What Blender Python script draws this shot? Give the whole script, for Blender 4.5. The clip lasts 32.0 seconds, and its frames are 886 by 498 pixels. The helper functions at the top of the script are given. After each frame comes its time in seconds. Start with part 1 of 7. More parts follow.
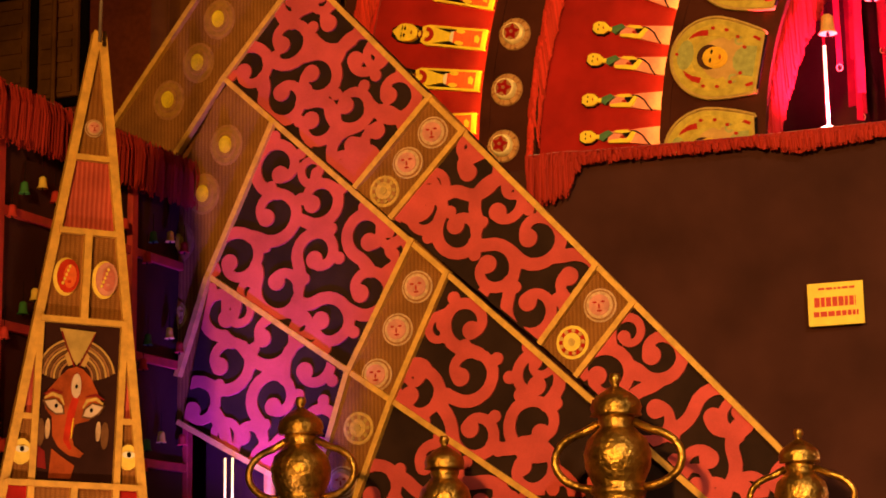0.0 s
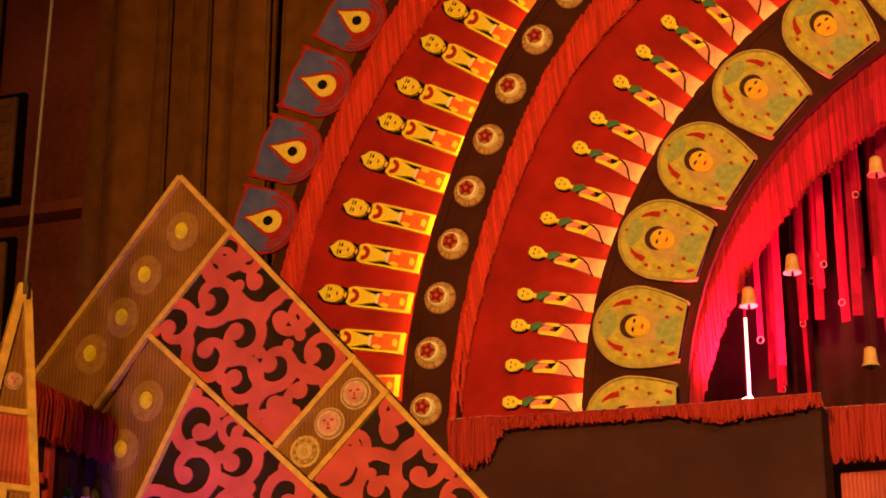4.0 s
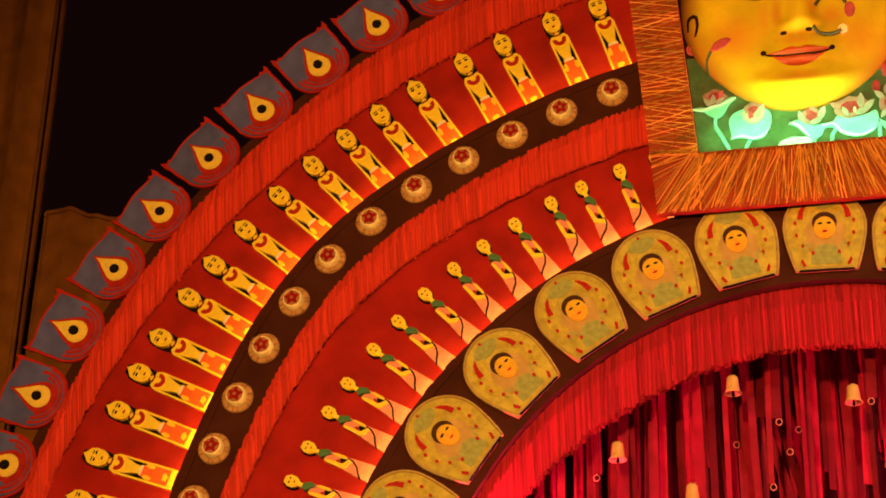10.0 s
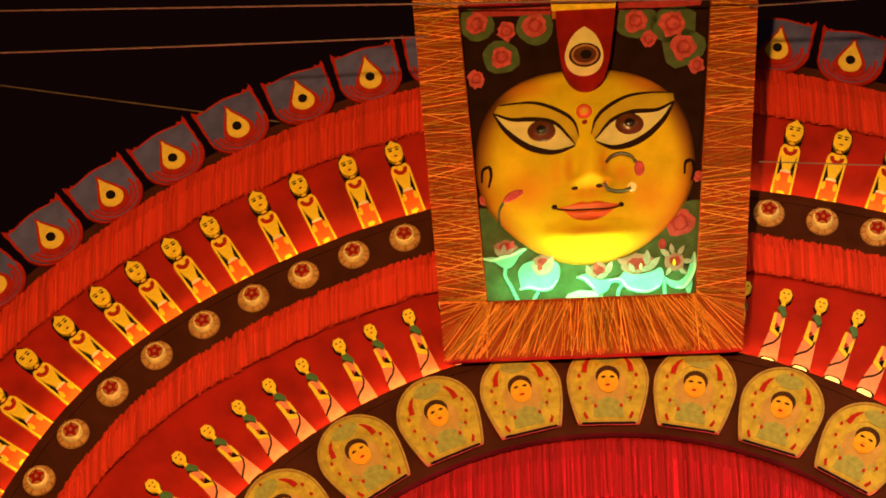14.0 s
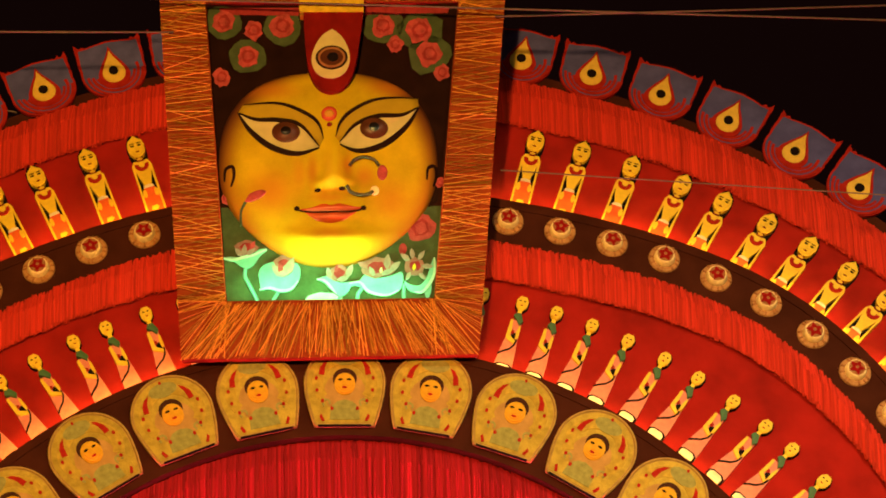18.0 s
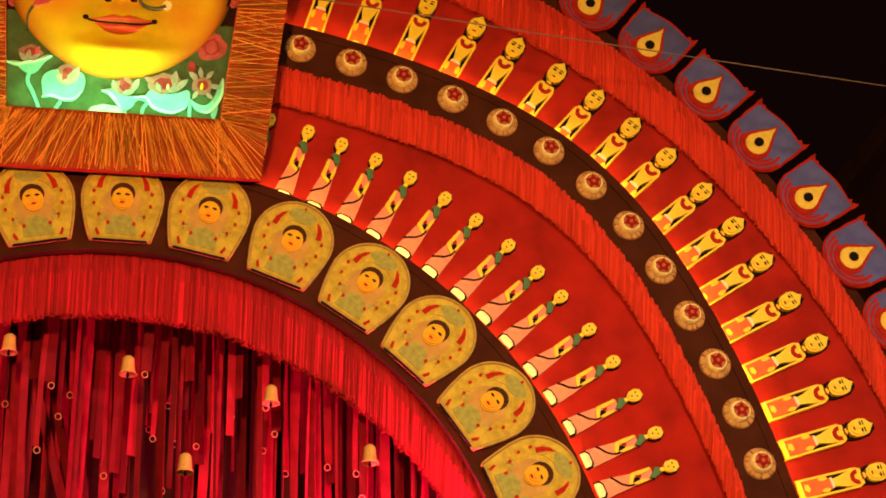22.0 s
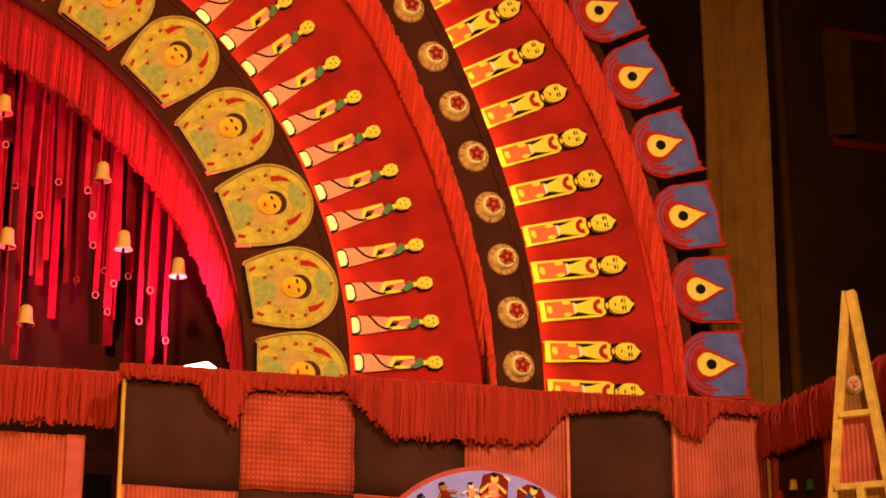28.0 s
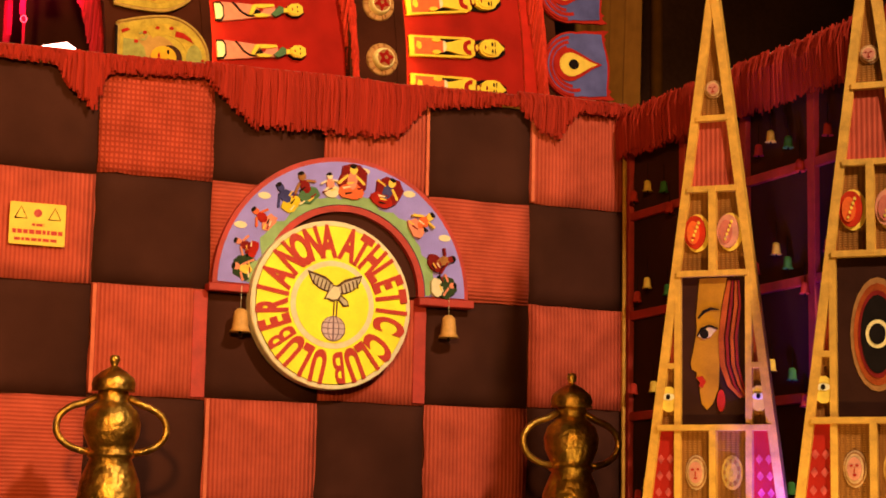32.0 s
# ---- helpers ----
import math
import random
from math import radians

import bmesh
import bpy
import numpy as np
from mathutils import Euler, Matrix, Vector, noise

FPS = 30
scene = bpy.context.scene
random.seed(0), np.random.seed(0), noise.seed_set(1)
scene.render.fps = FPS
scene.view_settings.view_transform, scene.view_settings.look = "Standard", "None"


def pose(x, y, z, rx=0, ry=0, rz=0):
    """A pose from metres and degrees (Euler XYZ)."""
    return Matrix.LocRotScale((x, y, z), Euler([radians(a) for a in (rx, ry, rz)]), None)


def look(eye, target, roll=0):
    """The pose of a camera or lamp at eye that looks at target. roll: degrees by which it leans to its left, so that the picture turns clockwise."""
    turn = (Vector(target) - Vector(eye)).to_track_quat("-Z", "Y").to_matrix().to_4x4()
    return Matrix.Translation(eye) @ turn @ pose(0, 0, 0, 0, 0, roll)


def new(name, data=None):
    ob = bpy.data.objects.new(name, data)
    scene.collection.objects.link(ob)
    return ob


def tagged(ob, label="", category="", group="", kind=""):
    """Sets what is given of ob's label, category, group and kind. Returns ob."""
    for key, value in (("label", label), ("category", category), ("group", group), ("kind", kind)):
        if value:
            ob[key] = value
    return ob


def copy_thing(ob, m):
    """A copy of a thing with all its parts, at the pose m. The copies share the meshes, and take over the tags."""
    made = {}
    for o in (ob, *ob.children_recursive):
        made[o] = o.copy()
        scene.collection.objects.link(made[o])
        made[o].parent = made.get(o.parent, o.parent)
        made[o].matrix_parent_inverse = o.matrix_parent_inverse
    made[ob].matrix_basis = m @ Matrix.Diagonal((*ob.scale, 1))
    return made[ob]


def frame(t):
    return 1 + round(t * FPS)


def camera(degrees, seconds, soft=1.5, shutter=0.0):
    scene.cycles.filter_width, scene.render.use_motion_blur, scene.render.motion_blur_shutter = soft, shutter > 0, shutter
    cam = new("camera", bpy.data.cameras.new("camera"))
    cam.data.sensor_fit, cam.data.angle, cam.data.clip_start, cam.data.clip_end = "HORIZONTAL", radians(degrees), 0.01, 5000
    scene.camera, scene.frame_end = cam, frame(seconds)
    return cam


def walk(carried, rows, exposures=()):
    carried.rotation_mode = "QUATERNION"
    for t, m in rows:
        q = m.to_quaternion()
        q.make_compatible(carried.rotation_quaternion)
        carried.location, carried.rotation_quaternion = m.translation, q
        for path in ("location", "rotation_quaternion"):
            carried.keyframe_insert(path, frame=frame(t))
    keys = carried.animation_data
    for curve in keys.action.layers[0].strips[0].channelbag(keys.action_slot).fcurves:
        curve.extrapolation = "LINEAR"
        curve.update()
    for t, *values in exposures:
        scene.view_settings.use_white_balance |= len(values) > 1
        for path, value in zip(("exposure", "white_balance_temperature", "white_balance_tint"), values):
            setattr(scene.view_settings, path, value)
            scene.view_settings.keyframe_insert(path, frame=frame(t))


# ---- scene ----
EXPOSURES = ((0, 0.0), (10, 0.0), (17, -0.08), (20, -0.12), (24, -0.12), (28, -0.07), (32, 0.0))
EYE = (0.0, -10.0, 1.6)
cam = camera(25.61, 32.0, soft=1.75)

# seconds, turn to the right, tilt upwards, lean, in degrees
VIEWS = [
    (0, -22.30, 11.11, -0.96),
    (0.5, -22.18, 12.09, -0.93),
    (1, -22.08, 12.93, -1.05),
    (1.5, -21.74, 13.79, -1.23),
    (2, -21.32, 14.85, -1.03),
    (2.5, -21.08, 15.82, -0.66),
    (3, -20.72, 16.84, -0.68),
    (3.5, -20.33, 17.77, -0.43),
    (5.5, -18.50, 21.57, 0.57),
    (6, -18.01, 22.11, 0.55),
    (6.5, -17.27, 22.92, 0.85),
    (7, -16.62, 23.75, 1.14),
    (7.5, -15.94, 24.34, 1.24),
    (8, -14.99, 24.59, 1.23),
    (8.5, -14.20, 25.04, 1.41),
    (9, -13.34, 25.36, 1.56),
    (9.5, -12.62, 25.93, 1.21),
    (10, -12.08, 26.60, 1.13),
    (10.5, -11.55, 27.14, 1.06),
    (11, -11.12, 27.81, 1.19),
    (11.5, -10.57, 28.31, 1.28),
    (12, -9.40, 28.89, 1.52),
    (12.5, -8.57, 29.53, 1.72),
    (13, -7.61, 30.06, 1.45),
    (13.5, -6.29, 30.35, 0.69),
    (14, -5.09, 30.85, 0.39),
    (14.5, -3.74, 31.14, -0.25),
    (16.5, 0.71, 32.19, -1.74),
    (17, 1.99, 31.93, -1.87),
    (17.5, 2.91, 31.48, -1.88),
    (18, 3.76, 30.77, -2.46),
    (18.5, 4.69, 30.37, -2.20),
    (19, 5.50, 29.54, -2.52),
    (19.5, 6.27, 28.71, -1.96),
    (20, 7.17, 28.36, -1.80),
    (20.5, 8.00, 27.92, -1.91),
    (21, 8.95, 27.18, -1.52),
    (21.5, 9.86, 26.45, -1.22),
    (22, 10.78, 25.60, -1.24),
    (22.5, 11.65, 24.82, -1.26),
    (23, 12.32, 24.06, -0.90),
    (23.5, 13.07, 23.42, -0.75),
    (24, 13.76, 22.76, -0.74),
    (24.5, 14.34, 22.21, -0.25),
    (26.5, 16.44, 20.20, 0.05),
    (27, 17.17, 19.64, 0.08),
    (27.5, 18.12, 18.83, -0.09),
    (28, 18.88, 17.65, -0.03),
    (28.5, 19.44, 16.38, 0.14),
    (29, 19.88, 15.04, 0.28),
    (29.5, 20.34, 13.92, 0.74),
    (30, 20.89, 12.65, 0.65),
    (30.5, 21.56, 11.74, 0.91),
    (31, 22.36, 10.68, 1.19),
    (31.5, 22.84, 9.68, 1.04),
    (32, 23.12, 8.67, 1.12),
]
walk(cam, [(t, pose(*EYE, 90 + tilt, 0, -turn) @ pose(0, 0, 0, 0, 0, lean)) for t, turn, tilt, lean in VIEWS], EXPOSURES)

# ---------------------------------------------------------------- light
world = bpy.data.worlds.new("night")
scene.world = world
world.use_nodes = True
world.node_tree.nodes["Background"].inputs[0].default_value = (0.85, 0.24, 0.19, 1)
world.node_tree.nodes["Background"].inputs[1].default_value = 0.0056


def lamp(name, kind, place, aim, watts, colour, size=0.3, cone=0, blend=0.6):
    d = bpy.data.lights.new(name, kind)
    d.energy, d.color = watts, colour
    if kind == "AREA":
        d.size = size
    else:
        d.shadow_soft_size = size
    if kind == "SPOT":
        d.spot_size, d.spot_blend = radians(cone), blend
    o = new(name, d)
    o.matrix_world = look(place, aim)
    return o


lamp("flood_lamp", "SPOT", (4.8, -11.0, 8.6), (3.0, 0, 1.3), 5100, (1.0, 0.69, 0.37), 0.30, 76, 1.0)
lamp("flood_lamp", "SPOT", (-1.5, -12.5, 4.4), (-0.7, 0, 5.3), 7100, (1.0, 0.48, 0.11), 0.30, 70, 1.0)
for sx, ax, watts in ((-1, -1.98, 520), (1, 1.56, 640)):
    lamp("red_flood_light", "SPOT", (sx * 1.90 + 0.06, 0.02, 4.22), (ax, 0.28, 5.1), watts, (1.0, 0.040, 0.17), 0.06, 140, 1.0)
lamp("purple_par_light", "SPOT", (-4.86, -1.15, 1.70), (-4.96, -0.60, 2.70), 400, (0.18, 0.045, 1.0), 0.08, 62, 1.0)
lamp("purple_par_light", "SPOT", (4.70, -2.85, 1.52), (4.80, -2.58, 2.0), 150, (0.13, 0.05, 1.0), 0.06, 46, 0.8)
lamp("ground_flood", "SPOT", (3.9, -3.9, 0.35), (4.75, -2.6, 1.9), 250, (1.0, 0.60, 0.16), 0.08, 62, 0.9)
lamp("ground_flood", "SPOT", (-4.0, -4.3, 0.35), (-4.95, -2.6, 2.0), 330, (1.0, 0.52, 0.24), 0.08, 54, 0.9)
chin = lamp("green_strip_light", "AREA", (-0.05, -0.375, 7.235), (-0.05, -0.29, 7.5), 1.5, (0.40, 1.0, 0.30), 0.5)
chin.data.shape, chin.data.size, chin.data.size_y = "RECTANGLE", 0.55, 0.03
green = lamp("green_strip_light", "AREA", (-0.03, -0.32, 7.09), (-0.03, -0.30, 7.6), 6.5, (0.20, 1.0, 0.34), 1.0)
green.data.shape, green.data.size, green.data.size_y = "RECTANGLE", 1.05, 0.04

# ---------------------------------------------------------------- materials


def nodes_of(name):
    m = bpy.data.materials.new(name)
    m.use_nodes = True
    return m, m.node_tree.nodes, m.node_tree.links, m.node_tree.nodes["Principled BSDF"]


def paint(name, base, dark=0.75, scale=14.0, rough=0.75, metal=0.0, bump=0.15, fine=180.0, vary=0.0, sheen=0.0):
    """A surface with stains at one scale, grain and relief at a finer one, and piece-to-piece variation."""
    m, n, l, b = nodes_of(name)
    co = n.new("ShaderNodeTexCoord")
    big, small = n.new("ShaderNodeTexNoise"), n.new("ShaderNodeTexNoise")
    big.inputs["Scale"].default_value, small.inputs["Scale"].default_value = scale, fine
    big.inputs["Detail"].default_value, small.inputs["Detail"].default_value = 5, 3
    l.new(co.outputs["Object"], big.inputs["Vector"])
    l.new(co.outputs["Object"], small.inputs["Vector"])
    add = n.new("ShaderNodeMath")
    add.operation = "MULTIPLY_ADD"
    l.new(small.outputs["Fac"], add.inputs[0])
    add.inputs[1].default_value = 0.35
    l.new(big.outputs["Fac"], add.inputs[2])
    ramp = n.new("ShaderNodeValToRGB")
    ramp.color_ramp.elements[0].position, ramp.color_ramp.elements[1].position = 0.40, 0.85
    ramp.color_ramp.elements[0].color = (*[c * dark for c in base], 1)
    ramp.color_ramp.elements[1].color = (*[min(1, c * 1.12) for c in base], 1)
    l.new(add.outputs[0], ramp.inputs[0])
    col = ramp.outputs[0]
    if vary:
        info, hsv = n.new("ShaderNodeObjectInfo"), n.new("ShaderNodeHueSaturation")
        rng = n.new("ShaderNodeMapRange")
        rng.inputs["To Min"].default_value, rng.inputs["To Max"].default_value = 1 - vary, 1 + vary
        l.new(info.outputs["Random"], rng.inputs["Value"])
        l.new(rng.outputs[0], hsv.inputs["Value"])
        l.new(col, hsv.inputs["Color"])
        col = hsv.outputs[0]
    l.new(col, b.inputs["Base Color"])
    b.inputs["Roughness"].default_value, b.inputs["Metallic"].default_value = rough, metal
    b.inputs["Sheen Weight"].default_value = sheen
    if rough > 0.62 and not metal:
        b.inputs["Specular IOR Level"].default_value = 0.08
    bp = n.new("ShaderNodeBump")
    bp.inputs["Strength"].default_value, bp.inputs["Distance"].default_value = bump, 0.01
    l.new(small.outputs["Fac"], bp.inputs["Height"])
    l.new(bp.outputs[0], b.inputs["Normal"])
    return m


def cloth(name, base, stripe, axis, pitch, amount=0.5, base2=None, pitch2=None):
    """Woven cloth with stripes across one axis, and a second set across the other where base2 is given."""
    m, n, l, b = nodes_of(name)
    co = n.new("ShaderNodeTexCoord")
    cols = None
    waves = []
    for ax, p in ((axis, pitch), (("Z" if axis == "X" else "X"), pitch2)):
        if not p:
            continue
        w = n.new("ShaderNodeTexWave")
        w.bands_direction = ax
        w.inputs["Scale"].default_value = 0.314 / p
        w.inputs["Distortion"].default_value, w.inputs["Detail"].default_value = 0.6, 1.5
        l.new(co.outputs["Object"], w.inputs["Vector"])
        waves.append(w)
    fac = waves[0].outputs["Fac"]
    if len(waves) > 1:
        mul = n.new("ShaderNodeMath")
        mul.operation = "MAXIMUM"
        l.new(waves[0].outputs["Fac"], mul.inputs[0])
        l.new(waves[1].outputs["Fac"], mul.inputs[1])
        fac = mul.outputs[0]
    ramp = n.new("ShaderNodeValToRGB")
    ramp.color_ramp.elements[0].position, ramp.color_ramp.elements[1].position = 0.45, 0.75
    ramp.color_ramp.elements[0].color, ramp.color_ramp.elements[1].color = (*base, 1), (*stripe, 1)
    l.new(fac, ramp.inputs[0])
    noise_n, mix = n.new("ShaderNodeTexNoise"), n.new("ShaderNodeMixRGB")
    noise_n.inputs["Scale"].default_value, noise_n.inputs["Detail"].default_value = 7, 6
    l.new(co.outputs["Object"], noise_n.inputs["Vector"])
    mix.blend_type = "MULTIPLY"
    mix.inputs[0].default_value = 0.55
    l.new(ramp.outputs[0], mix.inputs[1])
    r2 = n.new("ShaderNodeValToRGB")
    r2.color_ramp.elements[0].position, r2.color_ramp.elements[1].position = 0.3, 0.65
    r2.color_ramp.elements[0].color, r2.color_ramp.elements[1].color = (0.45, 0.42, 0.42, 1), (1, 1, 1, 1)
    l.new(noise_n.outputs["Fac"], r2.inputs[0])
    l.new(r2.outputs[0], mix.inputs[2])
    l.new(mix.outputs[0], b.inputs["Base Color"])
    b.inputs["Roughness"].default_value, b.inputs["Specular IOR Level"].default_value = 0.9, 0.08
    bp = n.new("ShaderNodeBump")
    bp.inputs["Strength"].default_value, bp.inputs["Distance"].default_value = 0.5, 0.006
    l.new(fac, bp.inputs["Height"])
    l.new(bp.outputs[0], b.inputs["Normal"])
    return m


def strands(name, base, dark=0.35, light=1.35, rough=0.8):
    """Yarn and ribbon: each strand, an island of the mesh, has a tone of its own."""
    m, n, l, b = nodes_of(name)
    geo, ramp = n.new("ShaderNodeNewGeometry"), n.new("ShaderNodeValToRGB")
    ramp.color_ramp.elements[0].color = (*[c * dark for c in base], 1)
    ramp.color_ramp.elements[1].color = (*[min(1, c * light) for c in base], 1)
    l.new(geo.outputs["Random Per Island"], ramp.inputs[0])
    l.new(ramp.outputs[0], b.inputs["Base Color"])
    b.inputs["Roughness"].default_value, b.inputs["Specular IOR Level"].default_value = rough, 0.15
    return m


def glow(name, colour, power):
    m, n, l, b = nodes_of(name)
    b.inputs["Base Color"].default_value = (*colour, 1)
    b.inputs["Emission Color"].default_value, b.inputs["Emission Strength"].default_value = (*colour, 1), power
    return m


BLACK_CLOTH = paint("black cloth", (0.058, 0.015, 0.008), 0.6, 5, 0.95, bump=0.3, fine=260)
RED_CLOTH = paint("red cloth", (0.35, 0.012, 0.008), 0.6, 5, 0.9, bump=0.25, fine=220, sheen=0.2)
RED_PLEAT = paint("red pleated cloth", (0.55, 0.020, 0.012), 0.75, 9, 0.85, bump=0.25, fine=200, sheen=0.2)
FRINGE_RED = strands("red yarn", (0.62, 0.040, 0.022), 0.66, 1.12)
FRINGE_DULL = strands("dull red yarn", (0.36, 0.026, 0.016), 0.75, 1.12)
# niche fringe: tint of the red floods and dimness put into the yarn colour
FRINGE_FLOODLIT = strands("red yarn with flood tint", (0.37, 0.011, 0.021), 0.6, 1.15)
KULO_TAN = paint("yellow painted bamboo weave", (0.50, 0.38, 0.06), 0.62, 18, 0.7, bump=0.5, fine=120, vary=0.10)
KULO_RIM = paint("ochre cane rim", (0.46, 0.30, 0.06), 0.7, 30, 0.6, bump=0.4)
YELLOW_OCHRE = paint("bright ochre paint", (0.74, 0.56, 0.03), 0.7, 22, 0.7)
TAN_FIELD = paint("dull tan paint", (0.50, 0.30, 0.09), 0.75, 16, 0.75)
GREEN_PAINT = paint("pale green paint", (0.33, 0.33, 0.10), 0.7, 30, 0.8)
RED_PAINT = paint("dark red paint", (0.38, 0.020, 0.014), 0.75, 25, 0.95)
BLACK_PAINT = paint("black paint", (0.012, 0.008, 0.008), 0.7, 20, 0.95)
YELLOW_PAINT = paint("yellow paint", (0.80, 0.58, 0.10), 0.85, 25, 0.65)
YELLOW_DOLL = paint("yellow doll paint", (0.82, 0.60, 0.022), 0.88, 30, 0.6)
ORANGE_DOLL = paint("orange doll paint", (0.74, 0.115, 0.012), 0.8, 30, 0.6)
PINK_DOLL = paint("pink doll paint", (0.72, 0.24, 0.16), 0.8, 30, 0.6)
WHITE_PAINT = paint("white paint", (0.74, 0.68, 0.52), 0.88, 25, 0.65)
GREEN_DOLL = paint("green doll paint", (0.045, 0.15, 0.05), 0.8, 30, 0.6)
SKIN_YELLOW = paint("ochre face paint", (0.68, 0.40, 0.025), 0.88, 20, 0.65)
BLUE_GREY = paint("blue-grey board paint", (0.102, 0.112, 0.37), 0.62, 9, 0.75, bump=0.25, vary=0.1)
CLAY = paint("brown clay", (0.36, 0.165, 0.06), 0.7, 30, 0.75, bump=0.4)
TAN_RING = paint("tan ring paint", (0.48, 0.26, 0.10), 0.7, 40, 0.75)
CREAM = paint("cream ring paint", (0.90, 0.74, 0.38), 0.75, 40, 0.7)
WOOD_TRIM = paint("yellow painted wood", (0.66, 0.36, 0.06), 0.7, 20, 0.6, bump=0.3)
LED = glow("warm led strip", (1.0, 0.53, 0.09), 33)
BRASS = paint("brass", (0.56, 0.33, 0.07), 0.28, 14, 0.40, 1.0, bump=0.9, fine=34)
STEEL = paint("dull steel", (0.45, 0.42, 0.40), 0.7, 20, 0.35, 1.0)

# ---------------------------------------------------------------- mesh helpers


def mesh_of(name, bm, mats):
    me = bpy.data.meshes.new(name)
    bm.normal_update()
    bm.to_mesh(me)
    bm.free()
    for m in mats if isinstance(mats, (list, tuple)) else [mats]:
        me.materials.append(m)
    return me


def part(name, bm, material, parent=None, label=""):
    ob = new(name, mesh_of(name, bm, material) if isinstance(bm, bmesh.types.BMesh) else bm)
    if parent:
        ob.parent = parent
    return tagged(ob, label)


def thing(name, label, category, group="", kind="", m=None):
    ob = new(name)
    ob.empty_display_size = 0.1
    if m is not None:
        ob.matrix_world = m
    return tagged(ob, label, category, group, kind)


def box(bm, x0, x1, y0, y1, z0, z1, mi=0, bevel=0.0):
    r = bmesh.ops.create_cube(bm, size=1, matrix=Matrix.LocRotScale(((x0 + x1) / 2, (y0 + y1) / 2, (z0 + z1) / 2), None, (x1 - x0, y1 - y0, z1 - z0)))
    fs = {f for v in r["verts"] for f in v.link_faces}
    for f in fs:
        f.material_index = mi
    if bevel:
        bmesh.ops.bevel(bm, geom=list({e for f in fs for e in f.edges}), offset=bevel, segments=1, affect="EDGES")
    return bm


def slab(bm, pts, y_front, y_back, mi=0, smooth=False):
    """A flat board with the outline pts (x, z), its face at y_front towards -y."""
    area = sum(a[0] * b[1] - b[0] * a[1] for a, b in zip(pts, pts[1:] + pts[:1]))
    if area < 0:
        pts = pts[::-1]
    f = [bm.verts.new((x, y_front, z)) for x, z in pts]
    b = [bm.verts.new((x, y_back, z)) for x, z in pts]
    made = [bm.faces.new(f), bm.faces.new(b[::-1])]
    for i in range(len(pts)):
        j = (i + 1) % len(pts)
        made.append(bm.faces.new((f[j], f[i], b[i], b[j])))
    for q in made:
        q.material_index = mi
    return bm


def oval(cx, cz, rx, rz, n=20, a0=0.0, a1=2 * math.pi):
    k = n if abs(a1 - a0) > 6.28 else n + 1
    return [(cx + rx * math.cos(a0 + (a1 - a0) * i / n), cz + rz * math.sin(a0 + (a1 - a0) * i / n)) for i in range(k)]


def arc_band(r0, r1, a0, a1, n, cx=0.0, cz=0.0):
    """Outline of a piece of a ring; angles in degrees from straight up, clockwise as seen from the front."""
    o = [(cx + r1 * math.sin(radians(a0 + (a1 - a0) * i / n)), cz + r1 * math.cos(radians(a0 + (a1 - a0) * i / n))) for i in range(n + 1)]
    return o + [(cx + r0 * math.sin(radians(a1 + (a0 - a1) * i / n)), cz + r0 * math.cos(radians(a1 + (a0 - a1) * i / n))) for i in range(n + 1)]


def even(a):
    """A ring that keeps its radius."""
    return 0.0


def bulge(a):
    """The crooked middle ring: it swells outwards at both shoulders and sags a little at the top."""
    return 0.105 * math.exp(-((a + 48) / 15) ** 2) + 0.165 * math.exp(-((a - 42) / 17) ** 2) - 0.035 * math.exp(-(a / 20) ** 2)


def shift(a):
    """The inner ring: hung slightly off the centre."""
    return -0.04 * math.sin(radians(a))


def ring_board(bm, r0, r1, y0, y1, n=96, a0=-91.0, a1=91.0, mi=0, off0=even, off1=even):
    """A half ring with thickness, as quads."""
    rows = []
    for i in range(n + 1):
        deg = a0 + (a1 - a0) * i / n
        a = radians(deg)
        rows.append([bm.verts.new((AX + r * math.sin(a), y, AZ + r * math.cos(a))) for r, y in ((r0 + off0(deg), y0), (r1 + off1(deg), y0), (r1 + off1(deg), y1), (r0 + off0(deg), y1))])
    for p, q in zip(rows, rows[1:]):
        for k in range(4):
            f = bm.faces.new((p[k], p[(k + 1) % 4], q[(k + 1) % 4], q[k]))
            f.material_index = mi
    bm.faces.new(rows[0][::-1])
    bm.faces.new(rows[-1])
    bmesh.ops.recalc_face_normals(bm, faces=bm.faces)
    return bm


def tube(bm, pts, r, n=6, mi=0, taper=None):
    rings = []
    for i, p in enumerate(pts):
        p = Vector(p)
        d = (Vector(pts[min(i + 1, len(pts) - 1)]) - Vector(pts[max(i - 1, 0)])).normalized()
        u = d.orthogonal().normalized() if i == 0 else (u - d * u.dot(d)).normalized()
        v = d.cross(u)
        rr = r if taper is None else r * taper[i]
        rings.append([bm.verts.new(p + rr * (u * math.cos(2 * math.pi * k / n) + v * math.sin(2 * math.pi * k / n))) for k in range(n)])
    for a, b in zip(rings, rings[1:]):
        for k in range(n):
            f = bm.faces.new((a[k], a[(k + 1) % n], b[(k + 1) % n], b[k]))
            f.material_index, f.smooth = mi, True
    for ring in (rings[0][::-1], rings[-1]):
        f = bm.faces.new(ring)
        f.material_index = mi
    return bm


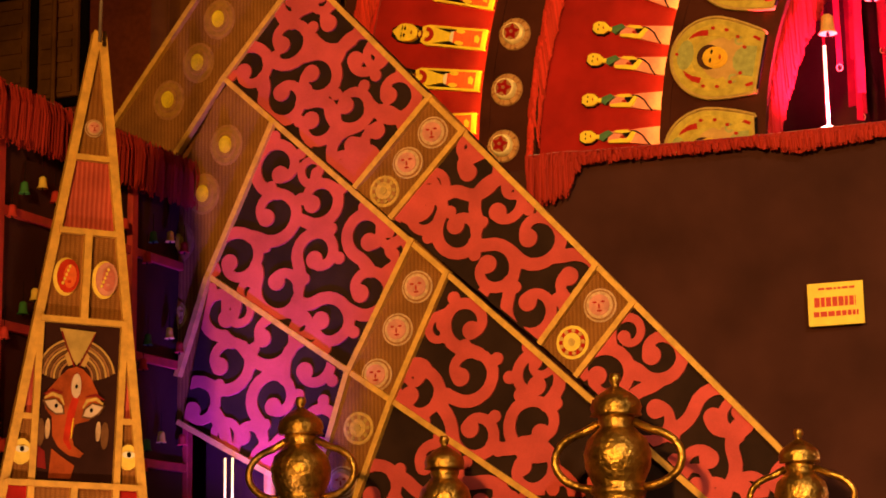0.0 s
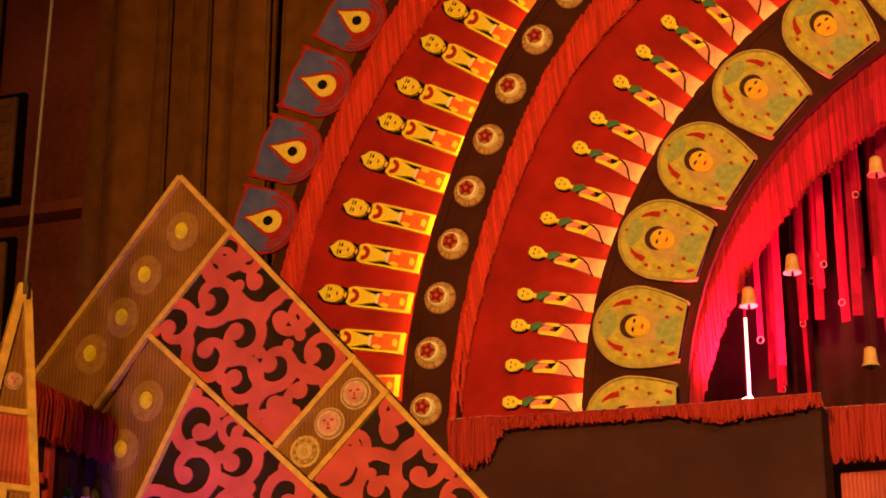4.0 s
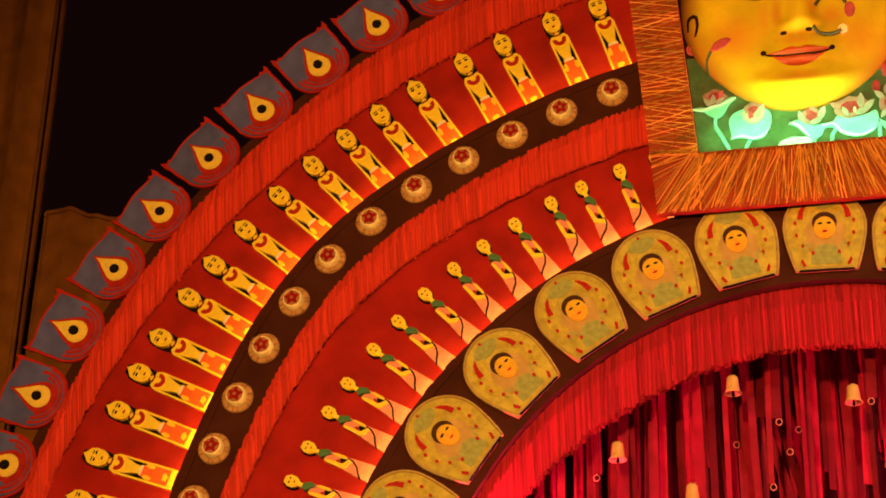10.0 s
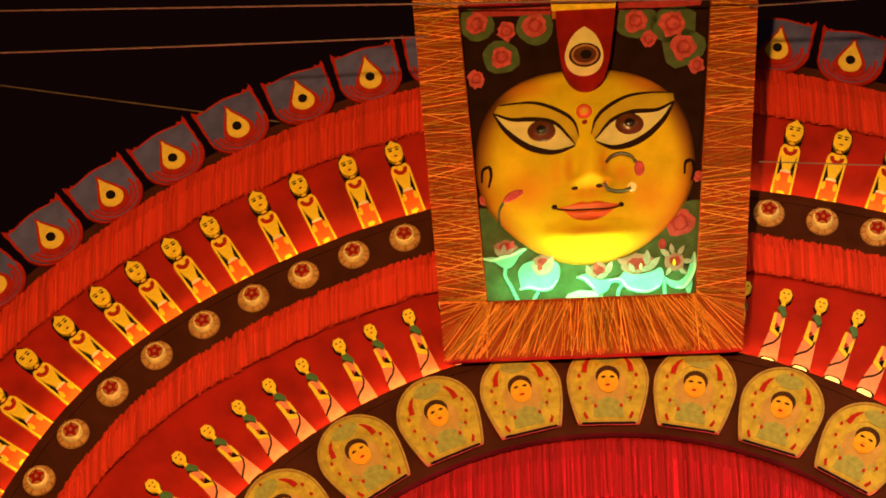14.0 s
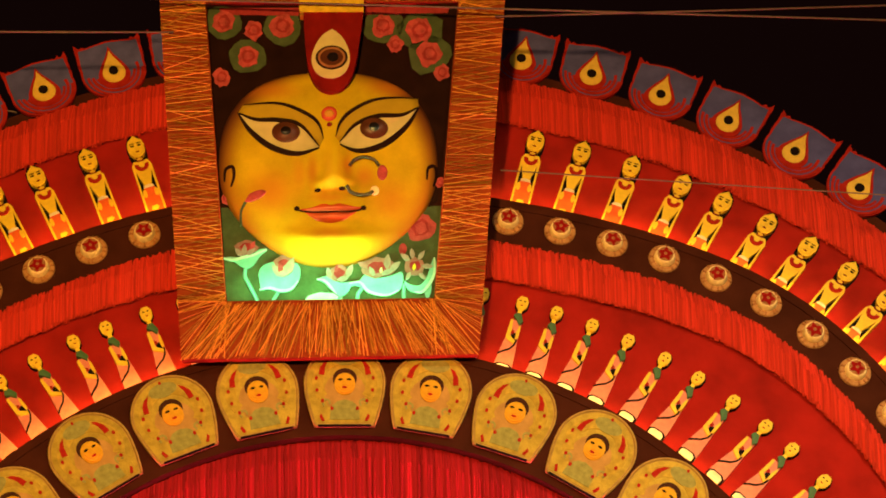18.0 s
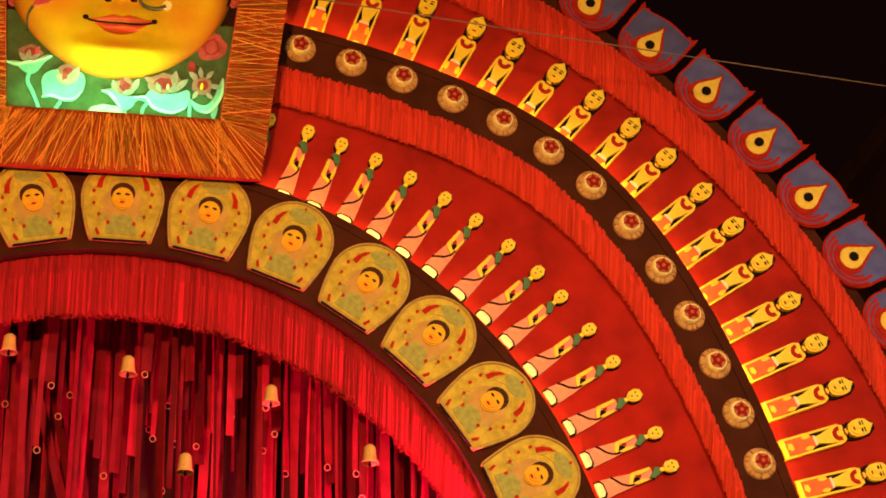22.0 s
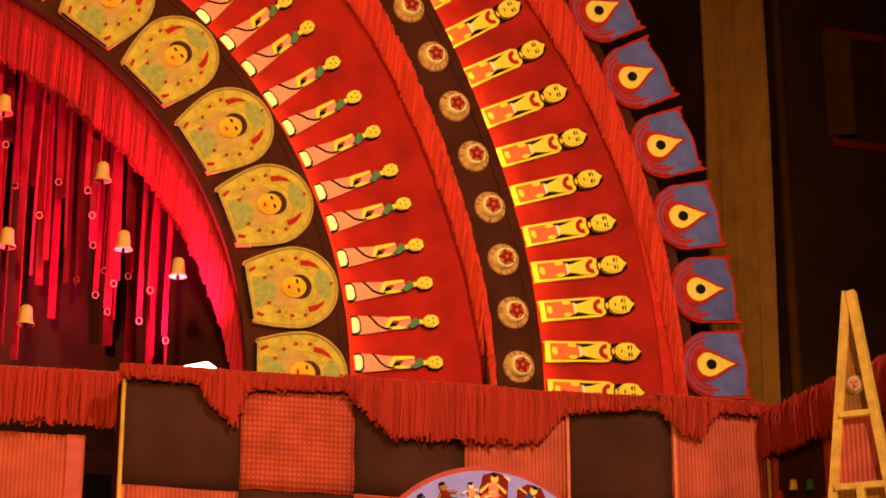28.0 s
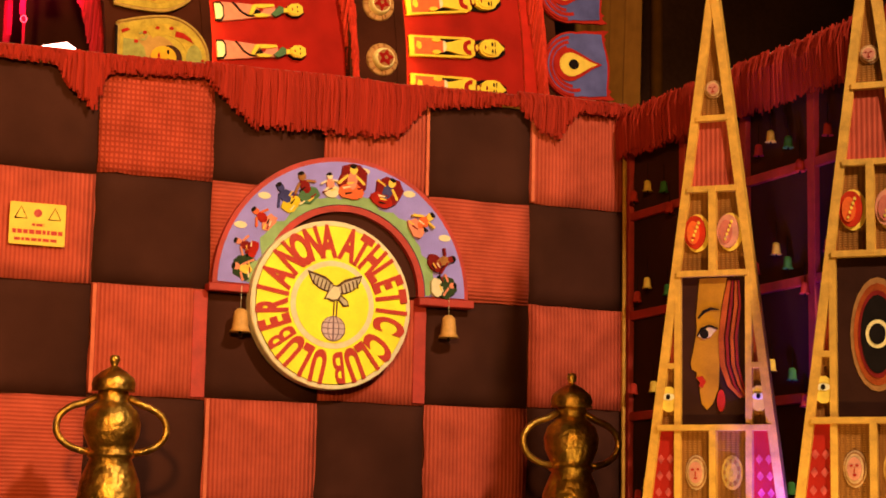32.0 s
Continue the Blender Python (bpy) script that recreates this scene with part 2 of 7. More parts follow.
def lathe(bm, profile, n=24, mi=0):
    rings = []
    for r, z in profile:
        rings.append([bm.verts.new((r * math.cos(2 * math.pi * k / n), r * math.sin(2 * math.pi * k / n), z)) for k in range(n)] if r > 1e-5 else [bm.verts.new((0, 0, z))])
    for a, b in zip(rings, rings[1:]):
        for k in range(n):
            if len(a) == 1:
                vs = (a[0], b[(k + 1) % n], b[k])
            elif len(b) == 1:
                vs = (a[k], a[(k + 1) % n], b[0])
            else:
                vs = (a[k], a[(k + 1) % n], b[(k + 1) % n], b[k])
            f = bm.faces.new(vs)
            f.material_index, f.smooth = mi, True
    bmesh.ops.recalc_face_normals(bm, faces=bm.faces)
    return bm


def quads(name, verts, faces, mats, parent=None, label="", mat_ids=None):
    me = bpy.data.meshes.new(name)
    me.from_pydata(verts, [], faces)
    for m in mats if isinstance(mats, (list, tuple)) else [mats]:
        me.materials.append(m)
    if mat_ids:
        me.polygons.foreach_set("material_index", mat_ids)
    me.update()
    return part(name, me, None, parent, label)


def on_arch(r, a, y=0.0):
    """The pose of a thing on the arch at radius r and a degrees from the top: its z axis points outwards."""
    return pose(AX + r * math.sin(radians(a)), y, AZ + r * math.cos(radians(a)), 0, a, 0)


# centre of the arch
AX, AZ = 0.075, 4.08

# ---------------------------------------------------------------- ground and night behind
bm = bmesh.new()
box(bm, -400, 400, -400, 400, -0.3, 0.0)
tagged(part("ground", bm, paint("trodden earth", (0.10, 0.075, 0.055), 0.6, 0.8, 0.95, bump=0.6, fine=30)), "dark trodden earth before the gate", "ground", kind="structure")

# ---------------------------------------------------------------- arch
gate = thing("festival_arch", "half-round festival arch of black and red cloth rings", "arch", kind="structure")
part("black_ring", ring_board(bmesh.new(), 2.26, 2.825, -0.02, 0.28, off0=shift, off1=shift), BLACK_CLOTH, gate, "black cloth ring")
part("black_ring", ring_board(bmesh.new(), 3.60, 3.92, -0.032, 0.28, off0=bulge, off1=bulge), BLACK_CLOTH, gate, "black cloth ring, swollen at both shoulders")
part("ring_lip", ring_board(bmesh.new(), 3.88, 3.938, -0.040, -0.033, off0=bulge, off1=bulge), BLACK_CLOTH, gate, "black lip that hides the light strip")
part("ring_lip", ring_board(bmesh.new(), 2.79, 2.842, -0.028, -0.021, off0=shift, off1=shift), BLACK_CLOTH, gate, "black lip that hides the light strip")
part("black_ring", ring_board(bmesh.new(), 4.78, 4.93, 0.03, 0.30), BLACK_CLOTH, gate, "black cloth ring under the petals")
for r0, r1, y0 in ((2.80, 3.66, 0.045), (3.90, 4.80, 0.045)):
    part("red_ring", ring_board(bmesh.new(), r0, r1, y0, 0.14), RED_CLOTH, gate, "red cloth ring behind the dolls")
for r, off in ((2.827, shift), (3.922, bulge)):
    part("led_strip", ring_board(bmesh.new(), r, r + 0.005, -0.030 if r > 3 else -0.018, -0.012 if r > 3 else 0.0, a0=-89.5, a1=89.5, off0=off, off1=off), LED, gate, "glowing warm strip at the feet of the dolls")


def fringe(name, r, length, y, count, seed, parent, thick=0.06, a0=-90.0, a1=90.0, width=0.016, yarn=None, off=even):
    rnd = random.Random(seed)
    vs, fs = [], []
    for i in range(count):
        deg = a0 + (a1 - a0) * (i + rnd.random()) / count
        a = radians(deg)
        rr = r + off(deg) + rnd.uniform(-0.022, 0.0)
        x, z, yy = AX + rr * math.sin(a), AZ + rr * math.cos(a), y + rnd.uniform(0, thick)
        n = length * (rnd.uniform(0.96, 1.03) + 0.05 * noise.noise(Vector((deg * 0.6, r, 0.0))))
        if z - n < AZ - 0.06:
            n = max(0.04, z - AZ + 0.06)
        w, sway, out = width * rnd.uniform(0.6, 1.3), rnd.gauss(0, 0.005), rnd.uniform(0.0, 0.012)
        b = len(vs)
        for f, bulge in ((0, 0), (0.35, 0.8), (1, 0.4)):
            cx, cy, cz = x + sway * f, yy - out * bulge - 0.02 * bulge + 0.045 * f * f, z - n * f
            vs += [(cx - w / 2, cy, cz), (cx, cy - w * 0.3, cz), (cx + w / 2, cy, cz)]
        for k in (0, 3):
            fs += [(b + k, b + k + 3, b + k + 4, b + k + 1), (b + k + 1, b + k + 4, b + k + 5, b + k + 2)]
    ob = quads(name, vs, fs, yarn or FRINGE_RED)
    return tagged(ob, "dense red yarn fringe along a ring of the arch", "fringe", kind="stuff")


fringe("yarn_fringe", 3.645, 0.225, -0.035, 8200, 11, gate, 0.03, width=0.014, off=bulge)
fringe("yarn_fringe", 4.83, 0.30, -0.030, 10500, 12, gate, 0.03, width=0.013)
fringe("yarn_fringe", 2.28, 0.35, 0.05, 6000, 13, gate, 0.07, width=0.017, yarn=FRINGE_FLOODLIT, off=shift)
part("red_ring", ring_board(bmesh.new(), 4.71, 4.79, 0.026, 0.044), RED_PLEAT, gate, "red band under the fringe")

# ---------------------------------------------------------------- winnowing trays


def kulo_outline(s=1.0):
    """Horseshoe: flat at the base, round at the top, widest at the middle."""
    pts = [(-0.170 * s, -0.262 * s), (0.170 * s, -0.262 * s), (0.180 * s, -0.235 * s), (0.205 * s, -0.15 * s), (0.224 * s, -0.06 * s)]
    pts += [(0.231 * s * math.cos(radians(a)), (0.005 + 0.245 * math.sin(radians(a))) * s) for a in range(0, 181, 9)]
    return pts + [(-0.224 * s, -0.06 * s), (-0.205 * s, -0.15 * s), (-0.180 * s, -0.235 * s)]


HALO_BROWN = paint("dark brown halo paint", (0.060, 0.024, 0.014), 0.6, 26, 0.85)
TRAY_YELLOW = paint("dull yellow tray paint", (0.54, 0.39, 0.055), 0.6, 26, 0.75, bump=0.3)


def winnowing_tray():
    t = thing("winnowing_tray", "yellow painted bamboo winnowing tray with a round painted face", "tray", "trays round the inner arch")
    part("tray_board", slab(bmesh.new(), kulo_outline(), -0.022, 0.0), KULO_RIM, t, "ochre tray edge")
    part("inner_board", slab(bmesh.new(), kulo_outline(0.93), -0.026, -0.01), KULO_TAN, t)
    bm = bmesh.new()
    o = kulo_outline(0.985)
    tube(bm, [(x, -0.024, z) for x, z in o[1:] + o[:1]], 0.008, 5)
    part("rim", bm, KULO_RIM, t, "ochre cane rim")
    # yellow horseshoe band, green fields at the foot and at the top
    part("yellow_band", slab(bmesh.new(), arc_band(0.122, 0.186, -126, 126, 24, 0, 0.006), -0.030, -0.022), TRAY_YELLOW, t, "dull yellow painted band")
    part("tan_field", slab(bmesh.new(), oval(0, -0.055, 0.118, 0.135, 20), -0.0285, -0.022), TAN_FIELD, t, "dull tan field")
    part("green_field", slab(bmesh.new(), oval(0, 0.165, 0.084, 0.046, 14), -0.031, -0.022), GREEN_PAINT, t, "dull green field")
    part("dot", slab(bmesh.new(), oval(0, 0.212, 0.008, 0.010, 8), -0.034, -0.02), RED_PAINT, t)
    part("green_field", slab(bmesh.new(), [(-0.085, -0.225), (0.085, -0.225), (0.080, -0.150), (0.045, -0.112), (0.0, -0.100), (-0.045, -0.112), (-0.080, -0.150)], -0.030, -0.022), GREEN_PAINT, t, "dull green field")
    for s in (-1, 1):
        part("red_mark", slab(bmesh.new(), [(s * 0.118, 0.055), (s * 0.150, 0.060), (s * 0.142, 0.105), (s * 0.118, 0.142), (s * 0.090, 0.160), (s * 0.112, 0.108)], -0.034, -0.02), RED_PAINT, t, "red painted leaf")
        part("red_mark", slab(bmesh.new(), [(s * 0.112, -0.232), (s * 0.128, -0.236), (s * 0.142, -0.205), (s * 0.132, -0.190)], -0.034, -0.02), RED_PAINT, t)
        part("green_swirl", slab(bmesh.new(), arc_band(0.014, 0.026, -150, 120, 12, s * 0.105, -0.120), -0.032, -0.02), GREEN_PAINT, t)
        for k in range(4):
            a = radians(8 - k * 24)
            part("dot", slab(bmesh.new(), oval(s * 0.164 * math.cos(a), 0.01 + 0.185 * math.sin(a), 0.0095, 0.012, 8), -0.034, -0.02), RED_PAINT, t)
    part("halo", slab(bmesh.new(), oval(0, 0.032, 0.069, 0.066, 20), -0.034, -0.02), HALO_BROWN, t, "dark brown halo")
    bm = bmesh.new()
    for k, (f, d) in enumerate(((1.0, 0.038), (0.88, 0.046), (0.68, 0.053), (0.42, 0.057))):
        slab(bm, oval(0, -0.004, 0.060 * f, 0.070 * f, 18), -d, -0.02)
    slab(bm, [(-0.010, 0.022), (0.010, 0.022), (0.013, -0.020), (-0.013, -0.020)], -0.063, -0.04)
    face_part = part("round_face", bm, SKIN_YELLOW, t, "plain ochre oval")
    for s in (-1, 1):
        part("eye_mark", slab(bmesh.new(), oval(s * 0.024, 0.014, 0.014, 0.006, 8), -0.060, -0.045), BLACK_PAINT, face_part)
    part("mouth_mark", slab(bmesh.new(), oval(0, -0.036, 0.014, 0.006, 8), -0.060, -0.04), RED_PAINT, face_part)
    bm = bmesh.new()
    tube(bm, [(-0.150, -0.026, -0.263), (0.150, -0.026, -0.263)], 0.008, 5)
    part("base_cord", bm, BLACK_PAINT, t)
    return t


rnd = random.Random(3)
first = winnowing_tray()
TRAYS = [(i, 2.568 + shift(11.1 * i), 11.08 * i - 0.4) for i in range(-8, 9)]
for i, r, a in TRAYS:
    a += rnd.uniform(-0.25, 0.25)
    m = on_arch(r, a, -0.022) @ pose(0, 0, 0, 0, rnd.uniform(-1.5, 1.5), 0)
    if i == -8:
        first.matrix_world = m
    else:
        copy_thing(first, m)

# ---------------------------------------------------------------- discs


def disc():
    t = thing("painted_disc", "tiered tan disc with a cream tier and a dark red star", "disc", "discs on the black ring")
    bm = bmesh.new()
    lathe(bm, [(0, -0.020), (0.060, -0.020), (0.064, -0.015), (0.068, -0.020), (0.073, -0.014), (0.077, -0.018), (0.082, -0.011), (0.086, -0.014), (0.092, -0.008), (0.095, -0.003), (0.095, 0.004), (0, 0.004)], 24)
    bmesh.ops.rotate(bm, verts=bm.verts, cent=(0, 0, 0), matrix=Matrix.Rotation(radians(-90), 3, "X"))
    bmesh.ops.recalc_face_normals(bm, faces=bm.faces)
    part("disc_base", bm, TAN_RING, t, "tan ribbed rim")
    for k in range(12):
        a = 2 * math.pi * (k + 0.3 * math.sin(k * 2.3)) / 12
        u, v = Vector((math.cos(a), 0, math.sin(a))), Vector((-math.sin(a), 0, math.cos(a)))
        ps = [u * 0.064 - v * 0.002, u * 0.090 - v * 0.005, u * 0.090 + v * 0.005, u * 0.064 + v * 0.002]
        part("spoke", slab(bmesh.new(), [(p.x, p.z) for p in ps], -0.0205, -0.008), CLAY, t)
    bm = bmesh.new()
    lathe(bm, [(0, -0.058), (0.052, -0.058), (0.056, -0.054), (0.064, -0.022), (0.066, -0.010), (0, -0.01)], 22)
    bmesh.ops.rotate(bm, verts=bm.verts, cent=(0, 0, 0), matrix=Matrix.Rotation(radians(-90), 3, "X"))
    bmesh.ops.recalc_face_normals(bm, faces=bm.faces)
    part("raised_tier", bm, CREAM, t, "cream raised tier")
    field = part("brown_field", slab(bmesh.new(), oval(0, 0, 0.047, 0.047, 20), -0.0605, -0.04), CLAY, t)
    star = [((0.052 if k % 2 == 0 else 0.026) * math.sin(math.pi * k / 5), (0.052 if k % 2 == 0 else 0.026) * math.cos(math.pi * k / 5)) for k in range(10)]
    part("star", slab(bmesh.new(), star, -0.065, -0.04), STAR_RED, field, "dark red star")
    part("knob", slab(bmesh.new(), oval(0, 0, 0.010, 0.010, 10), -0.069, -0.05), CLAY, field)
    return t


MAROON = paint("maroon paint", (0.20, 0.014, 0.014), 0.75, 25, 0.9)
STAR_RED = paint("dark red star paint", (0.30, 0.010, 0.010), 0.75, 25, 0.95)
first = disc()
DISCS = [-18.4 - 4.91 * k for k in range(15)] + [15.0 + 4.78 * k for k in range(16)]
for i, a in enumerate(DISCS):
    m = on_arch(3.79 + bulge(a), a, -0.034) @ pose(0, 0, 0, 0, rnd.uniform(-180, 180), 0)
    if i == 0:
        first.matrix_world = m
    else:
        copy_thing(first, m)

# ---------------------------------------------------------------- dolls: one plain mesh each


def big_doll():
    bm = bmesh.new()
    w = 0.053
    # black hair falling to the shoulders, black board that shows between arms and waist
    slab(bm, [(-0.042, 0.376), (0.042, 0.376), (0.052, 0.42), (0.055, 0.47), (0.048, 0.525), (0.022, 0.566), (-0.022, 0.566), (-0.048, 0.525), (-0.055, 0.47), (-0.052, 0.42)], -0.008, 0.012, 3)
    slab(bm, [(-w, 0.0), (w, 0.0), (w, 0.355), (-w, 0.355)], -0.006, 0.012, 3)
    for s in (-1, 1):
        slab(bm, [(s * (w + 0.004), 0.0), (s * (w - 0.007), 0.0), (s * (w - 0.008), 0.30), (s * 0.030, 0.380), (s * (w - 0.008), 0.376), (s * (w + 0.004), 0.350)], -0.022, 0.012, 0)
        slab(bm, oval(s * 0.033, 0.150, 0.012, 0.026, 10), -0.034, -0.01, 0)
    slab(bm, [(-0.045, 0.0), (0.045, 0.0), (0.044, 0.026), (-0.044, 0.026)], -0.022, 0.0, 0)
    slab(bm, [(-0.045, 0.026), (0.045, 0.026), (0.044, 0.085), (-0.044, 0.085)], -0.024, 0.0, 1)
    slab(bm, [(-0.024, 0.040), (0.004, 0.034), (0.022, 0.052), (0.012, 0.066), (-0.018, 0.062)], -0.028, -0.01, 0)
    slab(bm, [(-0.044, 0.084), (0.044, 0.084), (0.043, 0.140), (0.030, 0.196), (-0.030, 0.196), (-0.043, 0.140)], -0.026, 0.0, 1)
    slab(bm, [(-0.031, 0.190), (0.031, 0.190), (0.028, 0.203), (0.0, 0.210), (-0.028, 0.203)], -0.031, 0.0, 2)
    slab(bm, [(-0.021, 0.20), (0.021, 0.20), (0.026, 0.235), (0.040, 0.285), (0.045, 0.33), (0.042, 0.378), (-0.042, 0.378), (-0.045, 0.33), (-0.040, 0.285), (-0.026, 0.235)], -0.029, 0.0, 0)
    slab(bm, arc_band(0.018, 0.040, 80, 280, 16, 0, 0.346), -0.036, -0.01, 5)
    slab(bm, [(-0.020, 0.372), (0.020, 0.372), (0.018, 0.412), (-0.018, 0.412)], -0.030, 0.0, 4)
    slab(bm, oval(0, 0.388, 0.017, 0.008, 10), -0.034, -0.01, 0)
    head = [(-0.028, 0.408), (-0.046, 0.436), (-0.050, 0.480), (-0.042, 0.512), (-0.018, 0.532), (0.0, 0.552), (0.018, 0.532), (0.042, 0.512), (0.050, 0.480), (0.046, 0.436), (0.028, 0.408), (0.0, 0.398)]
    slab(bm, head, -0.038, 0.0, 0)
    slab(bm, [(x * 0.80, 0.468 + (z - 0.468) * 0.80) for x, z in head], -0.046, -0.02, 0)
    slab(bm, [(-0.007, 0.448), (0.007, 0.448), (0.004, 0.485), (-0.004, 0.485)], -0.052, -0.03, 0)
    for s in (-1, 1):
        slab(bm, oval(s * 0.020, 0.474, 0.012, 0.0055, 8), -0.049, -0.03, 3)
        slab(bm, oval(s * 0.020, 0.490, 0.015, 0.003, 8), -0.049, -0.03, 3)
    slab(bm, oval(0, 0.432, 0.012, 0.005, 8), -0.049, -0.03, 4)
    return mesh_of("standing_doll", bm, [YELLOW_DOLL, ORANGE_DOLL, WHITE_PAINT, BLACK_PAINT, MAROON, RED_PAINT])


def slim_doll():
    bm = bmesh.new()
    slab(bm, [(-0.054, 0.03), (0.054, 0.03), (0.044, 0.16), (0.034, 0.24), (0.030, 0.35), (-0.030, 0.35), (-0.034, 0.24), (-0.044, 0.16)], -0.014, 0.012, 1)
    slab(bm, [(-0.054, 0.0), (0.054, 0.0), (0.054, 0.036), (0.030, 0.052), (-0.030, 0.052), (-0.054, 0.036)], -0.018, 0.0, 3)
    slab(bm, [(-0.042, 0.0), (0.042, 0.0), (0.042, 0.028), (0.024, 0.042), (-0.024, 0.042), (-0.042, 0.028)], -0.024, 0.0, 2)
    # dark hem line that winds over the skirt
    line = [(-0.050, 0.105), (-0.030, 0.125), (0.004, 0.150), (0.026, 0.185), (0.030, 0.215), (0.012, 0.240)]
    for (x0, z0), (x1, z1) in zip(line, line[1:]):
        d = Vector((x1 - x0, z1 - z0)).normalized() * 0.0045
        slab(bm, [(x0 - d.y, z0 + d.x), (x1 - d.y, z1 + d.x), (x1 + d.y, z1 - d.x), (x0 + d.y, z0 - d.x)], -0.021, 0.0, 3)
    # bent arms with the dark gap between
    slab(bm, [(-0.010, 0.205), (0.016, 0.205), (0.020, 0.262), (-0.006, 0.262)], -0.019, 0.0, 3)
    slab(bm, [(-0.036, 0.225), (-0.020, 0.215), (-0.012, 0.27), (-0.022, 0.345), (-0.036, 0.34)], -0.026, 0.0, 0)
    slab(bm, [(-0.030, 0.215), (0.020, 0.190), (0.026, 0.208), (-0.020, 0.240)], -0.028, 0.0, 0)
    slab(bm, [(0.036, 0.235), (0.022, 0.215), (0.016, 0.27), (0.024, 0.315), (0.034, 0.30)], -0.026, 0.0, 0)
    slab(bm, [(-0.014, 0.258), (0.002, 0.252), (0.004, 0.272), (-0.012, 0.280)], -0.024, 0.0, 5)
    slab(bm, [(-0.006, 0.352), (0.020, 0.318), (0.036, 0.345), (0.014, 0.394), (-0.014, 0.394), (-0.026, 0.372)], -0.029, 0.0, 4)
    slab(bm, [(-0.012, 0.38), (0.012, 0.38), (0.012, 0.43), (-0.012, 0.43)], -0.027, 0.0, 0)
    head = [(-0.018, 0.418), (-0.033, 0.440), (-0.035, 0.478), (-0.018, 0.505), (0.018, 0.505), (0.035, 0.478), (0.033, 0.440), (0.018, 0.418)]
    slab(bm, [(x * 1.14, 0.466 + (z - 0.462) * 1.12) for x, z in head], -0.018, 0.010, 3)
    slab(bm, head, -0.036, 0.0, 0)
    slab(bm, [(x * 0.75, 0.460 + (z - 0.462) * 0.78) for x, z in head], -0.043, -0.02, 0)
    for s in (-1, 1):
        slab(bm, oval(s * 0.013, 0.470, 0.007, 0.004, 6), -0.046, -0.03, 3)
    slab(bm, oval(0, 0.440, 0.008, 0.004, 6), -0.046, -0.03, 5)
    return mesh_of("slim_doll", bm, [YELLOW_DOLL, PINK_DOLL, WHITE_PAINT, BLACK_PAINT, GREEN_DOLL, RED_PAINT])


BIG, SLIM = big_doll(), slim_doll()
angles = [-12.9 - 3.92 * k for k in range(6)] + [-36.0 - 3.49 * k for k in range(16)] + [11.5 + 4.05 * k for k in range(5)] + [31.4 + 3.68 * k for k in range(11)] + [71.8 + 3.34 * k for k in range(6)]
for a in angles:
    if abs(a) < 89.5:
        d = new("standing_doll", BIG)
        d.matrix_world = on_arch(3.885 + 0.10 * min(1.0, abs(a) / 52), a + rnd.uniform(-0.2, 0.2), 0.035) @ pose(0, 0, 0, 0, rnd.uniform(-1.5, 1.5), 0) @ Matrix.Diagonal((1.06, 1, 1.07, 1))
        tagged(d, "yellow and orange painted standing wooden doll on red cloth", "doll", "dolls of the outer ring")
for a in [-17.0 - 3.93 * k for k in range(11)] + [-60.0 - 3.85 * k for k in range(8)] + [14.3 + 3.95 * k for k in range(10)] + [54.1 + 4.02 * k for k in range(9)]:
    if abs(a) < 89.5:
        d = new("slim_doll", SLIM)
        d.matrix_world = on_arch(2.80 + 0.045 * min(1.0, abs(a) / 45), a + rnd.uniform(-0.2, 0.2), 0.035) @ pose(0, 0, 0, 0, rnd.uniform(-1.5, 1.5), 0)
        tagged(d, "slim pink and yellow painted wooden doll with a green scarf", "doll", "dolls of the inner ring")

# ---------------------------------------------------------------- eye petals


